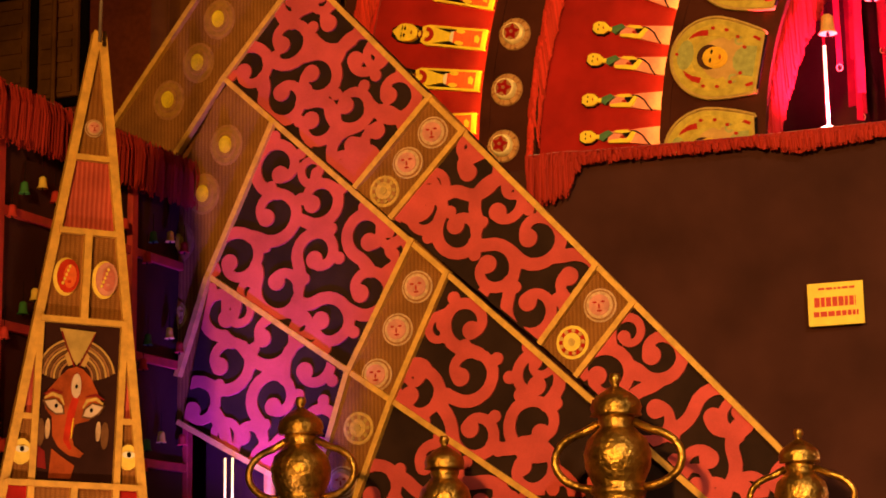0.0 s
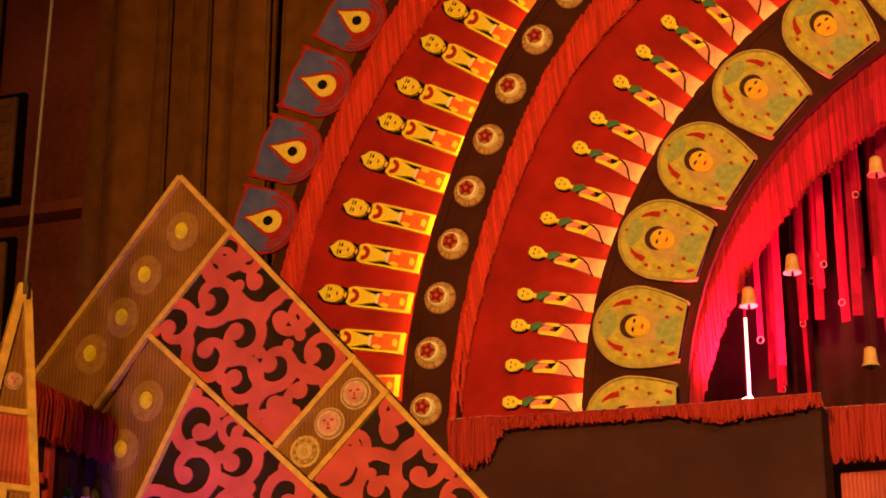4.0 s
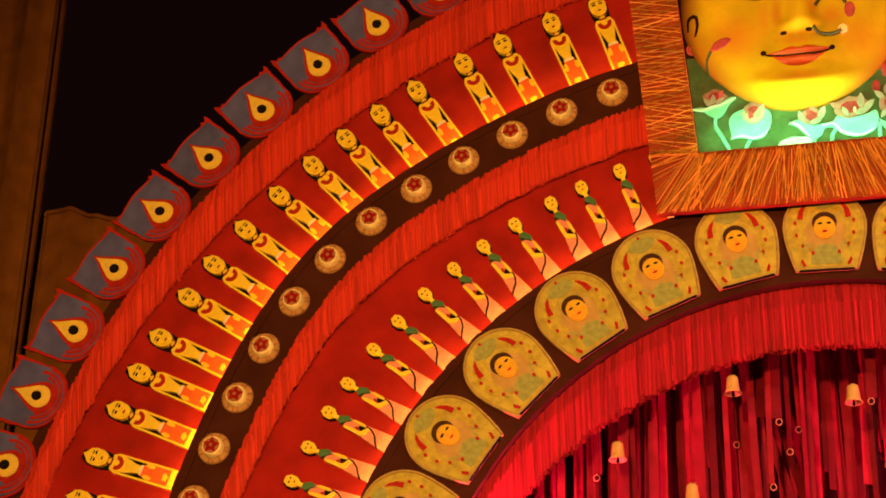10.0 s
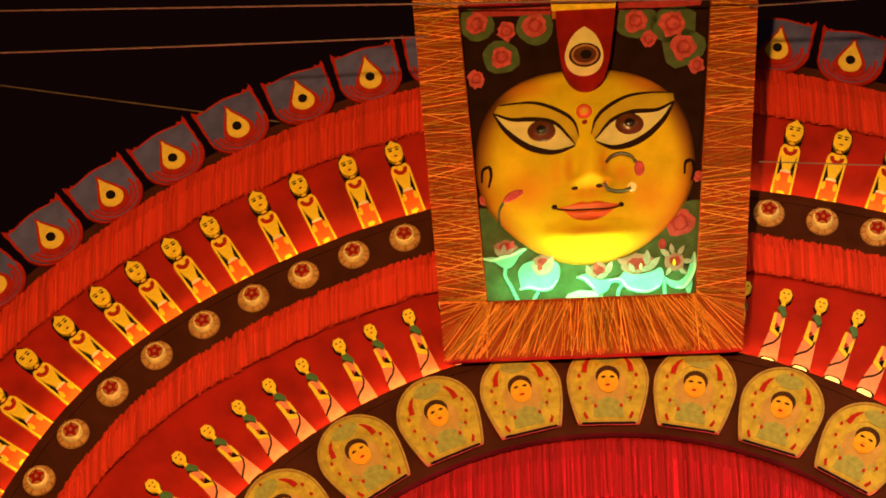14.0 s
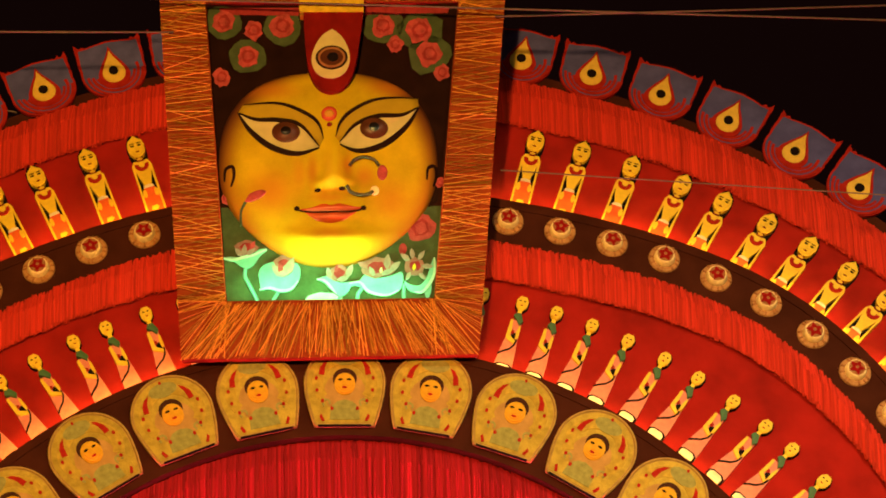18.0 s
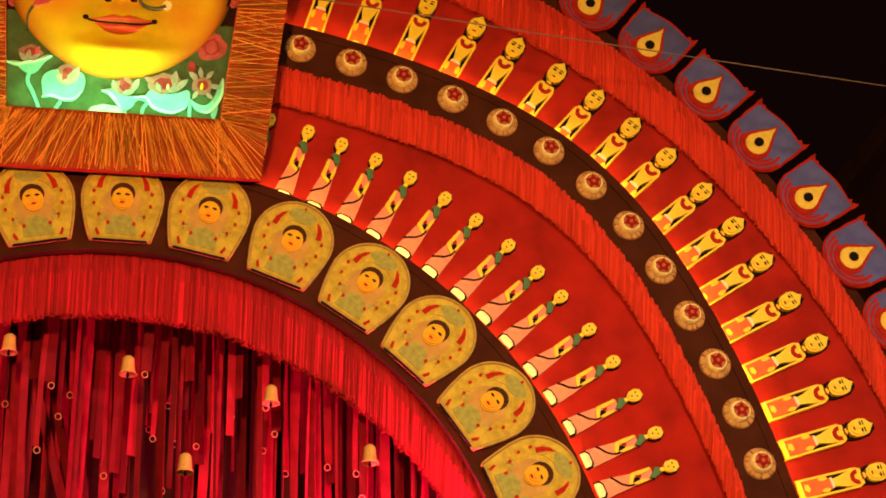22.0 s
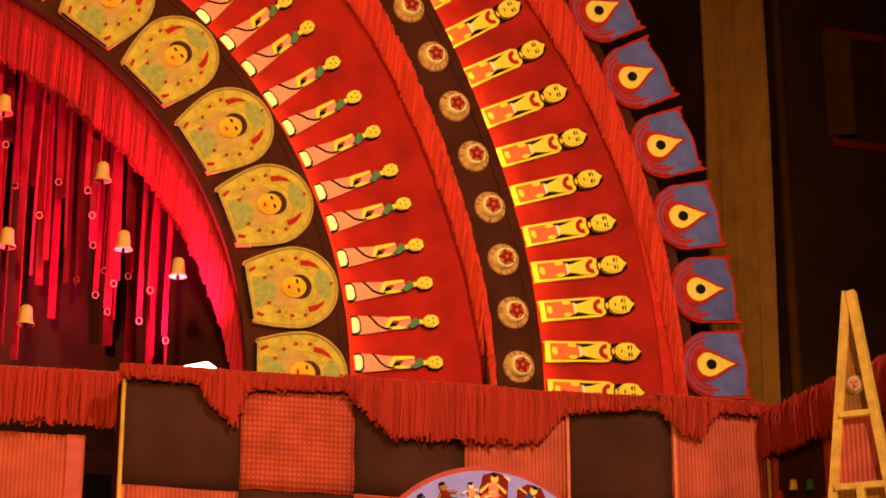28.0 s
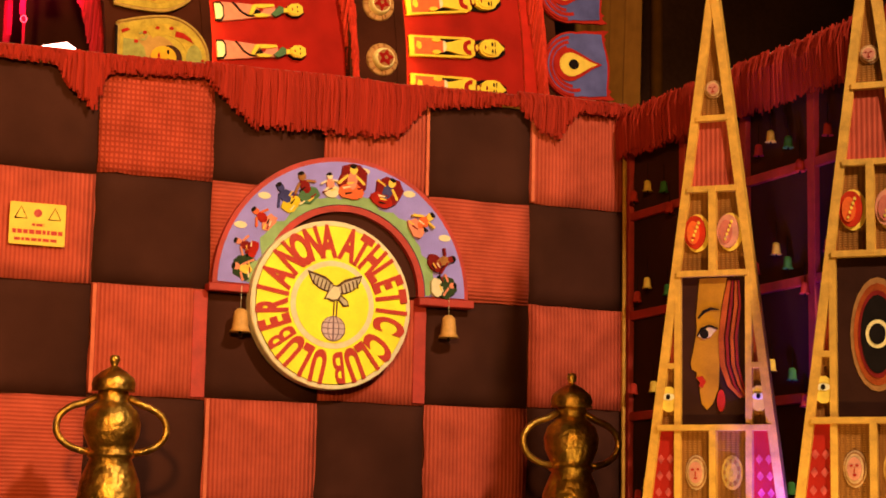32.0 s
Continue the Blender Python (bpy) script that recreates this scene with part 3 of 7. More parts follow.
def eye_petal():
    t = thing("eye_petal", "blue-grey petal board with a red swirl and a yellow eye", "petal", "petals round the outer rim")
    o = [(0.204 * math.sin(radians(a)), -0.005 - 0.195 * math.cos(radians(a))) for a in range(-100, 101, 10)]
    top = [(0.208, 0.08), (0.206, 0.16), (0.212, 0.208), (0.206, 0.250), (0.190, 0.226), (0.172, 0.214), (0.158, 0.232), (0.140, 0.212), (0.10, 0.220), (0.05, 0.228), (0.0, 0.232), (-0.05, 0.226), (-0.10, 0.217), (-0.140, 0.208), (-0.160, 0.222), (-0.174, 0.208), (-0.192, 0.226), (-0.208, 0.242), (-0.212, 0.206), (-0.206, 0.16), (-0.208, 0.08)]
    part("petal_edge", slab(bmesh.new(), o + top, -0.01, 0.012), RED_PAINT, t, "dark red spiky edge")
    inner = [(0.190, 0.08), (0.188, 0.150), (0.186, 0.195), (0.140, 0.196), (0.07, 0.208), (0.0, 0.214), (-0.07, 0.206), (-0.140, 0.193), (-0.186, 0.190), (-0.188, 0.150), (-0.190, 0.08)]
    part("petal_board", slab(bmesh.new(), [(x * 0.93, z * 0.93) for x, z in o] + inner, -0.016, 0.0), BLUE_GREY, t)
    for r0, r1, a0, a1, lift in ((0.164, 0.182, 92, 266, 0.018), (0.136, 0.156, 76, 262, 0.020), (0.112, 0.130, 96, 254, 0.019)):
        part("swirl", slab(bmesh.new(), arc_band(r0, r1, a0, a1, 18, 0.008, -0.012), -lift, -0.01), RED_PAINT, t, "dark red painted swirl")
    tear = [(0.072 * math.cos(radians(a)), -0.03 + 0.072 * math.sin(radians(a))) for a in range(-200, 21, 20)] + [(0.045, 0.045), (0.018, 0.095), (0.0, 0.145), (-0.018, 0.095), (-0.045, 0.045)]
    part("eye_outline", slab(bmesh.new(), [(x * 1.40, z * 1.26 - 0.006) for x, z in tear], -0.024, -0.01), RED_PAINT, t, "dark red eye outline")
    eye = part("eye", slab(bmesh.new(), tear, -0.028, -0.01), YELLOW_PAINT, t, "yellow teardrop eye")
    part("pupil", slab(bmesh.new(), oval(0, -0.012, 0.030, 0.032, 14), -0.033, -0.02), BLACK_PAINT, eye)
    return t


first = eye_petal()
EYES = [-11.5 - 5.15 * k for k in range(16)] + [13.05 + 5.22 * k for k in range(15)]
for i, a in enumerate(EYES):
    m = on_arch(5.025, a, 0.01) @ pose(0, 0, 0, rnd.uniform(-3, 3), rnd.uniform(-3, 3), 0)
    if i == 0:
        first.matrix_world = m
    else:
        copy_thing(first, m)

# ---------------------------------------------------------------- more materials
STRIPE_V = cloth("red cloth with fine upright stripes", (0.52, 0.098, 0.066), (0.40, 0.066, 0.044), "X", 0.022)
STRIPE_H = cloth("red cloth with fine level stripes", (0.52, 0.098, 0.066), (0.40, 0.066, 0.044), "Z", 0.020)
STRIPE_PALE = paint("pale red woven edge", (0.62, 0.16, 0.10), 0.8, 12, 0.9, bump=0.2)
CHECK = cloth("red checked cloth", (0.54, 0.088, 0.052), (0.36, 0.050, 0.030), "X", 0.024, pitch2=0.028, base2=1)
BLACK_SQUARE = paint("black square cloth", (0.056, 0.019, 0.015), 0.6, 3, 0.95, bump=0.35, fine=300)
MAT_WEAVE = cloth("brown bamboo matting", (0.36, 0.155, 0.038), (0.23, 0.094, 0.023), "Z", 0.010, pitch2=0.022, base2=1)
SCROLL_PINK = paint("coral pink painted board", (0.54, 0.082, 0.082), 0.68, 5, 0.8, bump=0.2)
TARP = cloth("brown tarpaulin", (0.24, 0.090, 0.016), (0.19, 0.070, 0.013), "X", 0.55)
TARP_OCHRE = cloth("ochre tarpaulin", (0.22, 0.092, 0.015), (0.185, 0.076, 0.012), "X", 0.9)
GLOBE_LILAC = paint("pale lilac globe paint", (0.60, 0.48, 0.62), 0.85, 10, 0.7)
PALE_BLUE = paint("lilac sky paint", (0.30, 0.27, 0.95), 0.85, 8, 0.7)
BUSH = paint("dark bush paint", (0.035, 0.06, 0.028), 0.6, 18, 0.8)
INDIGO = paint("indigo paint", (0.06, 0.06, 0.24), 0.6, 18, 0.7)
LAWN_PAINT = paint("pale green hill paint", (0.26, 0.42, 0.22), 0.8, 14, 0.7)
SIGN_YELLOW = paint("yellow notice paper", (0.80, 0.56, 0.06), 0.9, 12, 0.6, bump=0.05)
LETTER_RED = paint("brick red lettering", (0.45, 0.025, 0.012), 0.85, 20, 0.6)
LEMON = paint("lemon yellow board", (0.90, 0.86, 0.02), 0.9, 8, 0.55, bump=0.05)
RED_WOOD = paint("red painted wood", (0.42, 0.03, 0.025), 0.7, 14, 0.6)
BELL_TAN = paint("tan clay bell", (0.62, 0.34, 0.10), 0.75, 25, 0.6)
BELL_YELLOW = paint("yellow bell", (0.80, 0.56, 0.10), 0.8, 25, 0.9)
BELL_GREEN = paint("green bell", (0.05, 0.17, 0.045), 0.8, 25, 0.9)
BELL_RED = paint("red bell", (0.45, 0.04, 0.03), 0.8, 25, 0.9)
PINK_PAINT = paint("pink petal paint", (0.50, 0.085, 0.09), 0.45, 22, 0.7)
MINT = paint("mint lotus paint", (0.20, 0.55, 0.46), 0.75, 12, 0.7)
LEAF_GREEN = paint("dark leaf paint", (0.075, 0.115, 0.050), 0.6, 12, 0.7)
DARK_BOARD = paint("dark brown picture ground", (0.036, 0.012, 0.009), 0.6, 6, 0.95)
FACE_GOLD = paint("golden yellow face paint", (0.62, 0.46, 0.008), 0.66, 4.5, 0.7, bump=0.06)


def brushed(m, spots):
    """Soft brushed colour on a painted face, its shading and highlight included: (x, z, half width, half height,
    colour, amount).
    """
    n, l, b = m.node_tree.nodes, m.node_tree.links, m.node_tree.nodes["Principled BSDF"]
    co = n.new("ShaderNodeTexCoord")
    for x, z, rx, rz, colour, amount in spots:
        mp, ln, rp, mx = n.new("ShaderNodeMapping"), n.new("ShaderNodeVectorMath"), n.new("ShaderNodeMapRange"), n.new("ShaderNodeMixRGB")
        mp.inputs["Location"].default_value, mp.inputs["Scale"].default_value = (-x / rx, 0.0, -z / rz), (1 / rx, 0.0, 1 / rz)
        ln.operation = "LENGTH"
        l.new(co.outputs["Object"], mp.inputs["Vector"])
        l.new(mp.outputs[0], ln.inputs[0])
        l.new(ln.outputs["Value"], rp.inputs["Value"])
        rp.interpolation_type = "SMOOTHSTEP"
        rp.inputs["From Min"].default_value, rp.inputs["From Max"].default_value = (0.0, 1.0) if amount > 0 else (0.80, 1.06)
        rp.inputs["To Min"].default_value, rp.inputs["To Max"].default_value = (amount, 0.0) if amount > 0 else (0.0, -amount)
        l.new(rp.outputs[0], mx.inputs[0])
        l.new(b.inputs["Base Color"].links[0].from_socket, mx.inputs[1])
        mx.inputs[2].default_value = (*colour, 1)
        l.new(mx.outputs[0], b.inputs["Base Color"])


FACE_LIGHT = paint("olive yellow lid paint", (0.50, 0.35, 0.02), 0.85, 5, 0.7, bump=0.08)
FACE_ORANGE = paint("orange face paint", (0.60, 0.30, 0.012), 0.85, 5, 0.6, bump=0.08)
JUTE = strands("golden jute thread", (0.72, 0.36, 0.050), 0.35, 1.4)
WARM_LAMP = glow("lamp glass", (1.0, 0.45, 0.40), 12)

# ---------------------------------------------------------------- gate walls
# checked wall beside the door
X0, SQ_W, SQ_H, TOP = 1.58, 0.606, 0.562, 3.985
wall = thing("wall_right", "gate wall hung with red striped and black cloth squares", "wall", kind="structure")
bm = bmesh.new()
box(bm, X0 + 0.01, 5.24, -0.40, -0.10, 0.0, TOP + 0.01)
part("wall_core", bm, BLACK_CLOTH, wall)
sq_rnd = random.Random(5)
for c in range(6):
    for r in range(7):
        x, z = X0 + c * SQ_W, TOP - r * SQ_H + 0.012 * c
        black = (c + r) % 2 == 0
        z0 = z - SQ_H
        if z0 < 0:
            continue
        bm = bmesh.new()
        n = 6
        dep = -0.402 - (0.004 if black else 0.012)
        grid = [[bm.verts.new((x + (SQ_W - 0.004) * i / n + (sq_rnd.uniform(-0.006, 0.006) if 0 < j < n else 0) * (i in (0, n)), dep - (0.004 + sq_rnd.uniform(0, 0.006)) * (0 < i < n and 0 < j < n),
                               z0 + 0.004 + (SQ_H - 0.004) * j / n + sq_rnd.uniform(-0.005, 0.005))) for j in range(n + 1)] for i in range(n + 1)]
        for i in range(n):
            for j in range(n):
                bm.faces.new((grid[i][j], grid[i + 1][j], grid[i + 1][j + 1], grid[i][j + 1])).smooth = True
        ext = bmesh.ops.extrude_face_region(bm, geom=bm.faces[:])
        bmesh.ops.translate(bm, verts=[v for v in ext["geom"] if isinstance(v, bmesh.types.BMVert)], vec=(0, 0.006, 0))
        bmesh.ops.recalc_face_normals(bm, faces=bm.faces)
        mat = BLACK_SQUARE if black else (CHECK if (c, r) == (1, 0) else STRIPE_H if (c, r) in ((4, 1), (0, 3), (2, 1)) else STRIPE_V)
        part("cloth_square", bm, mat, wall)
for c, r, side, w in ((1, 2, 1, 0.075), (1, 2, 0, 0.02), (3, 2, 1, 0.07), (0, 1, 0, 0.016), (3, 0, 1, 0.018), (5, 0, 0, 0.02), (2, 3, 0, 0.02), (5, 2, 1, 0.03)):
    bm = bmesh.new()
    x, z = X0 + (c + side) * SQ_W - (w + 0.006 if side else -0.004), TOP - r * SQ_H + 0.012 * c
    box(bm, x, x + w, -0.4255, -0.4165, z - SQ_H + 0.012, z - 0.006, 0, 0.002)
    part("selvage", bm, RED_WOOD if w > 0.05 else STRIPE_PALE, wall, "plain red woven edge")
for c, r in ((0, 0), (4, 0)):
    bm = bmesh.new()
    x, z = X0 + c * SQ_W, TOP + 0.012 * c
    tube(bm, [(x, -0.425, z - 0.005), (x + SQ_W, -0.425, z - 0.015)], 0.012, 6)
    part("bamboo_batten", bm, WOOD_TRIM, wall, "pale bamboo batten")
bm = bmesh.new()
tube(bm, [(X0 - 0.004, -0.42, TOP - 0.01), (X0 + 0.002, -0.42, 0.0)], 0.012, 6)
part("bamboo_batten", bm, WOOD_TRIM, wall, "pale bamboo edge batten")
bm = bmesh.new()
tube(bm, [(5.19, -0.44, TOP + 0.05), (5.19, -0.44, 0.0)], 0.012, 6)
part("bamboo_batten", bm, WOOD_TRIM, wall, "pale bamboo edge batten")

wall = thing("wall_left", "gate wall covered in plain black cloth", "wall", kind="structure")
bm = bmesh.new()
box(bm, -5.40, -1.46, -0.40, -0.10, 0.0, 4.03, 0, 0.01)
part("wall_core", bm, BLACK_SQUARE, wall)

# floor of the arch over the door, back of the niche
bm = bmesh.new()
box(bm, -5.3, 5.24, -0.09, 1.6, 3.86, 4.02)
tagged(part("lintel", bm, BLACK_CLOTH), "dark lintel over the door", "lintel", kind="structure")
bm = bmesh.new()
box(bm, -2.9, 3.0, 1.45, 1.52, 4.02, 7.0)
tagged(part("wall_back", bm, paint("brown cloth of the niche", (0.045, 0.012, 0.010), 0.6, 4, 0.95, bump=0.3)), "dark brown cloth at the back of the niche", "wall", kind="structure")
bm = bmesh.new()
ring_board(bm, 2.84, 2.90, 0.28, 1.45)
tagged(part("ceiling", bm, BLACK_CLOTH), "curved dark cloth ceiling of the niche", "ceiling", kind="structure")
# door passage
bm = bmesh.new()
box(bm, -2.0, 2.4, 2.6, 2.7, 0, 3.86)
tagged(part("wall_passage", bm, BLACK_CLOTH), "dark cloth at the end of the passage", "wall", kind="structure")
awning = thing("awning", "orange cloth awning sloping inside the passage", "awning")
bm = bmesh.new()
slab(bm, [(0.75, 0.0), (2.12, 0.0), (2.12, 2.965), (1.95, 2.90), (1.80, 2.83), (1.40, 2.64), (0.75, 2.30)], 2.36, 2.40)
part("cloth", bm, paint("orange cloth", (0.66, 0.27, 0.09), 0.75, 3, 0.9, bump=0.2), awning)
bm = bmesh.new()
tube(bm, [(0.75, 2.36, 2.30), (1.40, 2.36, 2.64), (1.80, 2.36, 2.83), (2.12, 2.36, 2.965)], 0.012, 6)
part("hem", bm, WOOD_TRIM, awning, "pale stitched hem")
bm = bmesh.new()
box(bm, -1.96, -1.90, 0.2, 2.5, 0, 3.86)
box(bm, 2.16, 2.22, 0.2, 2.6, 0, 3.86)
tagged(part("wall_passage", bm, BLACK_CLOTH), "dark side cloth of the passage", "wall", kind="structure")
lamp("passage_bulb", "POINT", (0.6, 1.7, 2.7), (0, 1.7, 0), 45, (1.0, 0.62, 0.3), 0.06)
for xa, xb in ((-1.44, -0.86), (0.88, 1.45)):
    t = thing("striped_post", "post wrapped in red striped cloth inside the door", "post", "posts beside the door")
    bm = bmesh.new()
    box(bm, xa, xb, -0.02, 0.22, 2.62 if xa > 0 else 0.0, 3.74, 0, 0.01)
    part("post_cloth", bm, STRIPE_V, t)
    bm = bmesh.new()
    box(bm, xb - 0.09, xb + 0.004, -0.03, 0.05, 2.62 if xa > 0 else 0.0, 3.74)
    part("edge_strip", bm, RED_WOOD, t, "plain red edge strip")


def valance(name, pts, count, seed, label, thick=0.05, width=0.013):
    """Yarn hanging from a line: pts are (x, y, z, length); kept as one piece."""
    rnd2 = random.Random(seed)
    vs, fs = [], []
    count = int(count * 1.5)
    seg = [(Vector(a[:3]), Vector(b[:3]), a[3], b[3]) for a, b in zip(pts, pts[1:])]
    total = sum((b - a).length for a, b, _, _ in seg)
    for a, b, la, lb in seg:
        along = (b - a).normalized()
        side = Vector((along.y, -along.x, 0)).normalized()
        m = int(1.4 * count * (b - a).length / total)
        for i in range(m):
            f = (i + rnd2.random()) / m
            p = a.lerp(b, f) + side * rnd2.uniform(0, thick) + Vector((0, 0, rnd2.uniform(-0.02, 0.012)))
            n = (la + (lb - la) * f) * rnd2.uniform(0.90, 1.06)
            w, o = width * rnd2.uniform(0.6, 1.3), rnd2.uniform(0.01, 0.03)
            base = len(vs)
            sway = rnd2.gauss(0, 0.008)
            for g, bulge in ((0, 0.2), (0.3, 1.0), (1, 0.6)):
                c = p + along * sway * g + side * o * bulge - Vector((0, 0, n * g))
                vs += [tuple(c - along * w / 2), tuple(c + side * w * 0.3), tuple(c + along * w / 2)]
            for k in (0, 3):
                fs += [(base + k, base + k + 3, base + k + 4, base + k + 1), (base + k + 1, base + k + 4, base + k + 5, base + k + 2)]
    t = thing(name, label, "valance")
    bm = bmesh.new()
    tube(bm, [(Vector(p[:3]) + Vector((0, 0, 0.0))) for p in pts], 0.018, 6)
    part("header_cord", bm, RED_CLOTH, t)
    tagged(quads("yarn", vs, fs, FRINGE_DULL, t), kind="stuff")
    return t


valance("fringed_valance", [(-1.62, -0.08, 4.06, 0.27), (0.1, -0.08, 4.03, 0.28), (1.62, -0.08, 4.06, 0.27)], 520, 21, "red yarn valance over the door", 0.06)
YW = -0.43
valance("fringed_valance", [(1.55, YW, 4.02, 0.05), (1.95, YW, 4.03, 0.06), (2.0, YW, 4.03, 0.16), (2.14, YW, 4.03, 0.27), (2.20, YW, 4.03, 0.08), (2.75, YW, 4.04, 0.05)], 330, 22, "ragged red yarn valance on the wall top", 0.04)
valance("fringed_valance", [(2.72, YW, 4.05, 0.06), (2.86, YW, 4.05, 0.20), (2.98, YW, 4.05, 0.29), (3.55, YW, 4.06, 0.29), (3.80, YW, 4.05, 0.27), (3.95, YW, 4.06, 0.10), (4.55, YW, 4.07, 0.04)], 520, 23, "deep red yarn valance on the wall top", 0.05)
valance("fringed_valance", [(4.52, YW, 4.09, 0.06), (4.66, YW, 4.09, 0.20), (4.76, YW, 4.09, 0.22), (4.88, YW, 4.09, 0.06), (5.20, YW, 4.09, 0.06)], 190, 24, "short red yarn valance at the wall end", 0.04)
valance("fringed_valance", [(-3.42, YW, 4.08, 0.27), (-3.20, YW, 4.08, 0.22), (-3.12, YW, 4.07, 0.05), (-2.2, YW, 4.05, 0.04), (-1.95, YW, 4.05, 0.09), (-1.45, YW, 4.05, 0.05)], 420, 25, "ragged red yarn valance on the black wall", 0.04)


# ---------------------------------------------------------------- notices


def notice(name, x0, x1, z0, z1, label, seed, pictures):
    t = thing(name, label, "notice")
    bm = bmesh.new()
    box(bm, x0, x1, -0.446, -0.440, z0, z1, 0, 0.002)
    paper = part("paper", bm, SIGN_YELLOW, t)
    w, h = x1 - x0, z1 - z0
    rnd2 = random.Random(seed)
    if pictures:
        for s in (0.2, 0.8):
            cx = x0 + w * s
            bm = bmesh.new()
            o = [(cx - w * 0.11, z0 + h * 0.62), (cx + w * 0.11, z0 + h * 0.62), (cx, z0 + h * 0.90)]
            tube(bm, [(x, -0.449, z) for x, z in o + o[:1]], 0.0025, 4)
            part("outline_mark", bm, BLACK_PAINT, t)
        bm = bmesh.new()
        slab(bm, oval(x0 + w / 2, z0 + h * 0.76, w * 0.07, w * 0.07), -0.450, -0.445)
        part("round_mark", bm, PINK_PAINT, t)
        rows = ((0.48, 0.06, 0.40, 0.62), (0.31, 0.10, 0.06, 0.95), (0.13, 0.07, 0.10, 0.85))
    else:
        rows = ((0.86, 0.05, 0.2, 0.85), (0.55, 0.22, 0.12, 0.86), (0.27, 0.12, 0.10, 0.90))
    for v, hh, u0, u1 in rows:
        u = u0
        while u < u1:
            d = rnd2.uniform(0.05, 0.12)
            bm = bmesh.new()
            box(bm, x0 + w * u, x0 + w * min(u + d, u1), -0.449, -0.445, z0 + h * (v - hh / 2), z0 + h * (v + hh / 2))
            part("text_bar", bm, LETTER_RED, paper)
            u += d + 0.02


notice("paper_notice", 1.754, 2.033, 3.032, 3.244, "yellow printed notice pinned to striped cloth", 1, True)
notice("paper_notice", -1.960, -1.683, 3.056, 3.271, "yellow notice with bold red writing on black cloth", 2, False)

# ---------------------------------------------------------------- half-round painted board and round emblem board
t = thing("painted_half_ring", "half-ring board painted with small scenes on a lilac sky", "painted board")
HX, HZ = 3.510, 2.912
part("red_edge", slab(bmesh.new(), arc_band(0.425, 0.715, -90, 90, 40, HX, HZ), -0.462, -0.41), RED_WOOD, t, "red painted edge")
part("sky", slab(bmesh.new(), arc_band(0.46, 0.69, -89.5, 89.5, 40, HX, HZ), -0.468, -0.45), PALE_BLUE, t)
bm = bmesh.new()
pts = []
for k in range(41):
    a = -89 + 178 * k / 40
    r = 0.51 + 0.018 * math.sin(a * 0.19) + 0.012 * math.sin(a * 0.47)
    pts.append((HX + r * math.sin(radians(a)), HZ + r * math.cos(radians(a))))
pts += [(HX + 0.461 * math.sin(radians(a)), HZ + 0.461 * math.cos(radians(a))) for a in range(89, -90, -6)]
part("hill", slab(bm, pts, -0.472, -0.46), LAWN_PAINT, t, "pale green hill")
fig_rnd = random.Random(9)
fig_lift = [0.0]


def painted(a, dv, pts, mat, size):
    """A painted patch at a degrees along the half ring; pts run across and outwards."""
    fig_lift[0] += 0.00022
    ra = radians(a)
    o = [(HX + (0.575 + dv + size * v) * math.sin(ra) + size * u * math.cos(ra), HZ + (0.575 + dv + size * v) * math.cos(ra) - size * u * math.sin(ra)) for u, v in pts]
    part("painted_shape", slab(bmesh.new(), o, -0.4735 - fig_lift[0], -0.468), mat, t)


def lobes(cx, cy, rx, ry, n=11, rough=0.16):
    return [(cx + rx * math.cos(k * 6.2832 / n) * fig_rnd.uniform(1 - rough, 1 + rough), cy + ry * math.sin(k * 6.2832 / n) * fig_rnd.uniform(1 - rough, 1 + rough)) for k in range(n)]


# halo or bush behind, lower patch, upper patch, round top, small dark cap, two slender strokes
FIG = [(-82, BUSH, LAWN_PAINT, YELLOW_PAINT, PINK_DOLL, -0.035, 0.150), (-70, None, RED_PAINT, MAROON, PINK_DOLL, 0.0, 0.135), (-53, None, PINK_DOLL, RED_PAINT, ORANGE_DOLL, 0.0, 0.140), (-36, None, YELLOW_OCHRE, INDIGO, INDIGO, 0.0, 0.160),
       (-24, None, GREEN_DOLL, MAROON, CLAY, 0.0, 0.165), (-10, None, WHITE_PAINT, PINK_DOLL, WHITE_PAINT, -0.015, 0.125), (2, MAROON, ORANGE_DOLL, PINK_DOLL, YELLOW_PAINT, 0.0, 0.185), (22, MAROON, RED_PAINT, INDIGO, YELLOW_PAINT, 0.0, 0.175),
       (47, None, PINK_DOLL, ORANGE_DOLL, YELLOW_PAINT, 0.0, 0.165), (70, None, MAROON, CLAY, MAROON, 0.0, 0.150), (83, BUSH, WHITE_PAINT, BUSH, PINK_DOLL, -0.02, 0.140)]
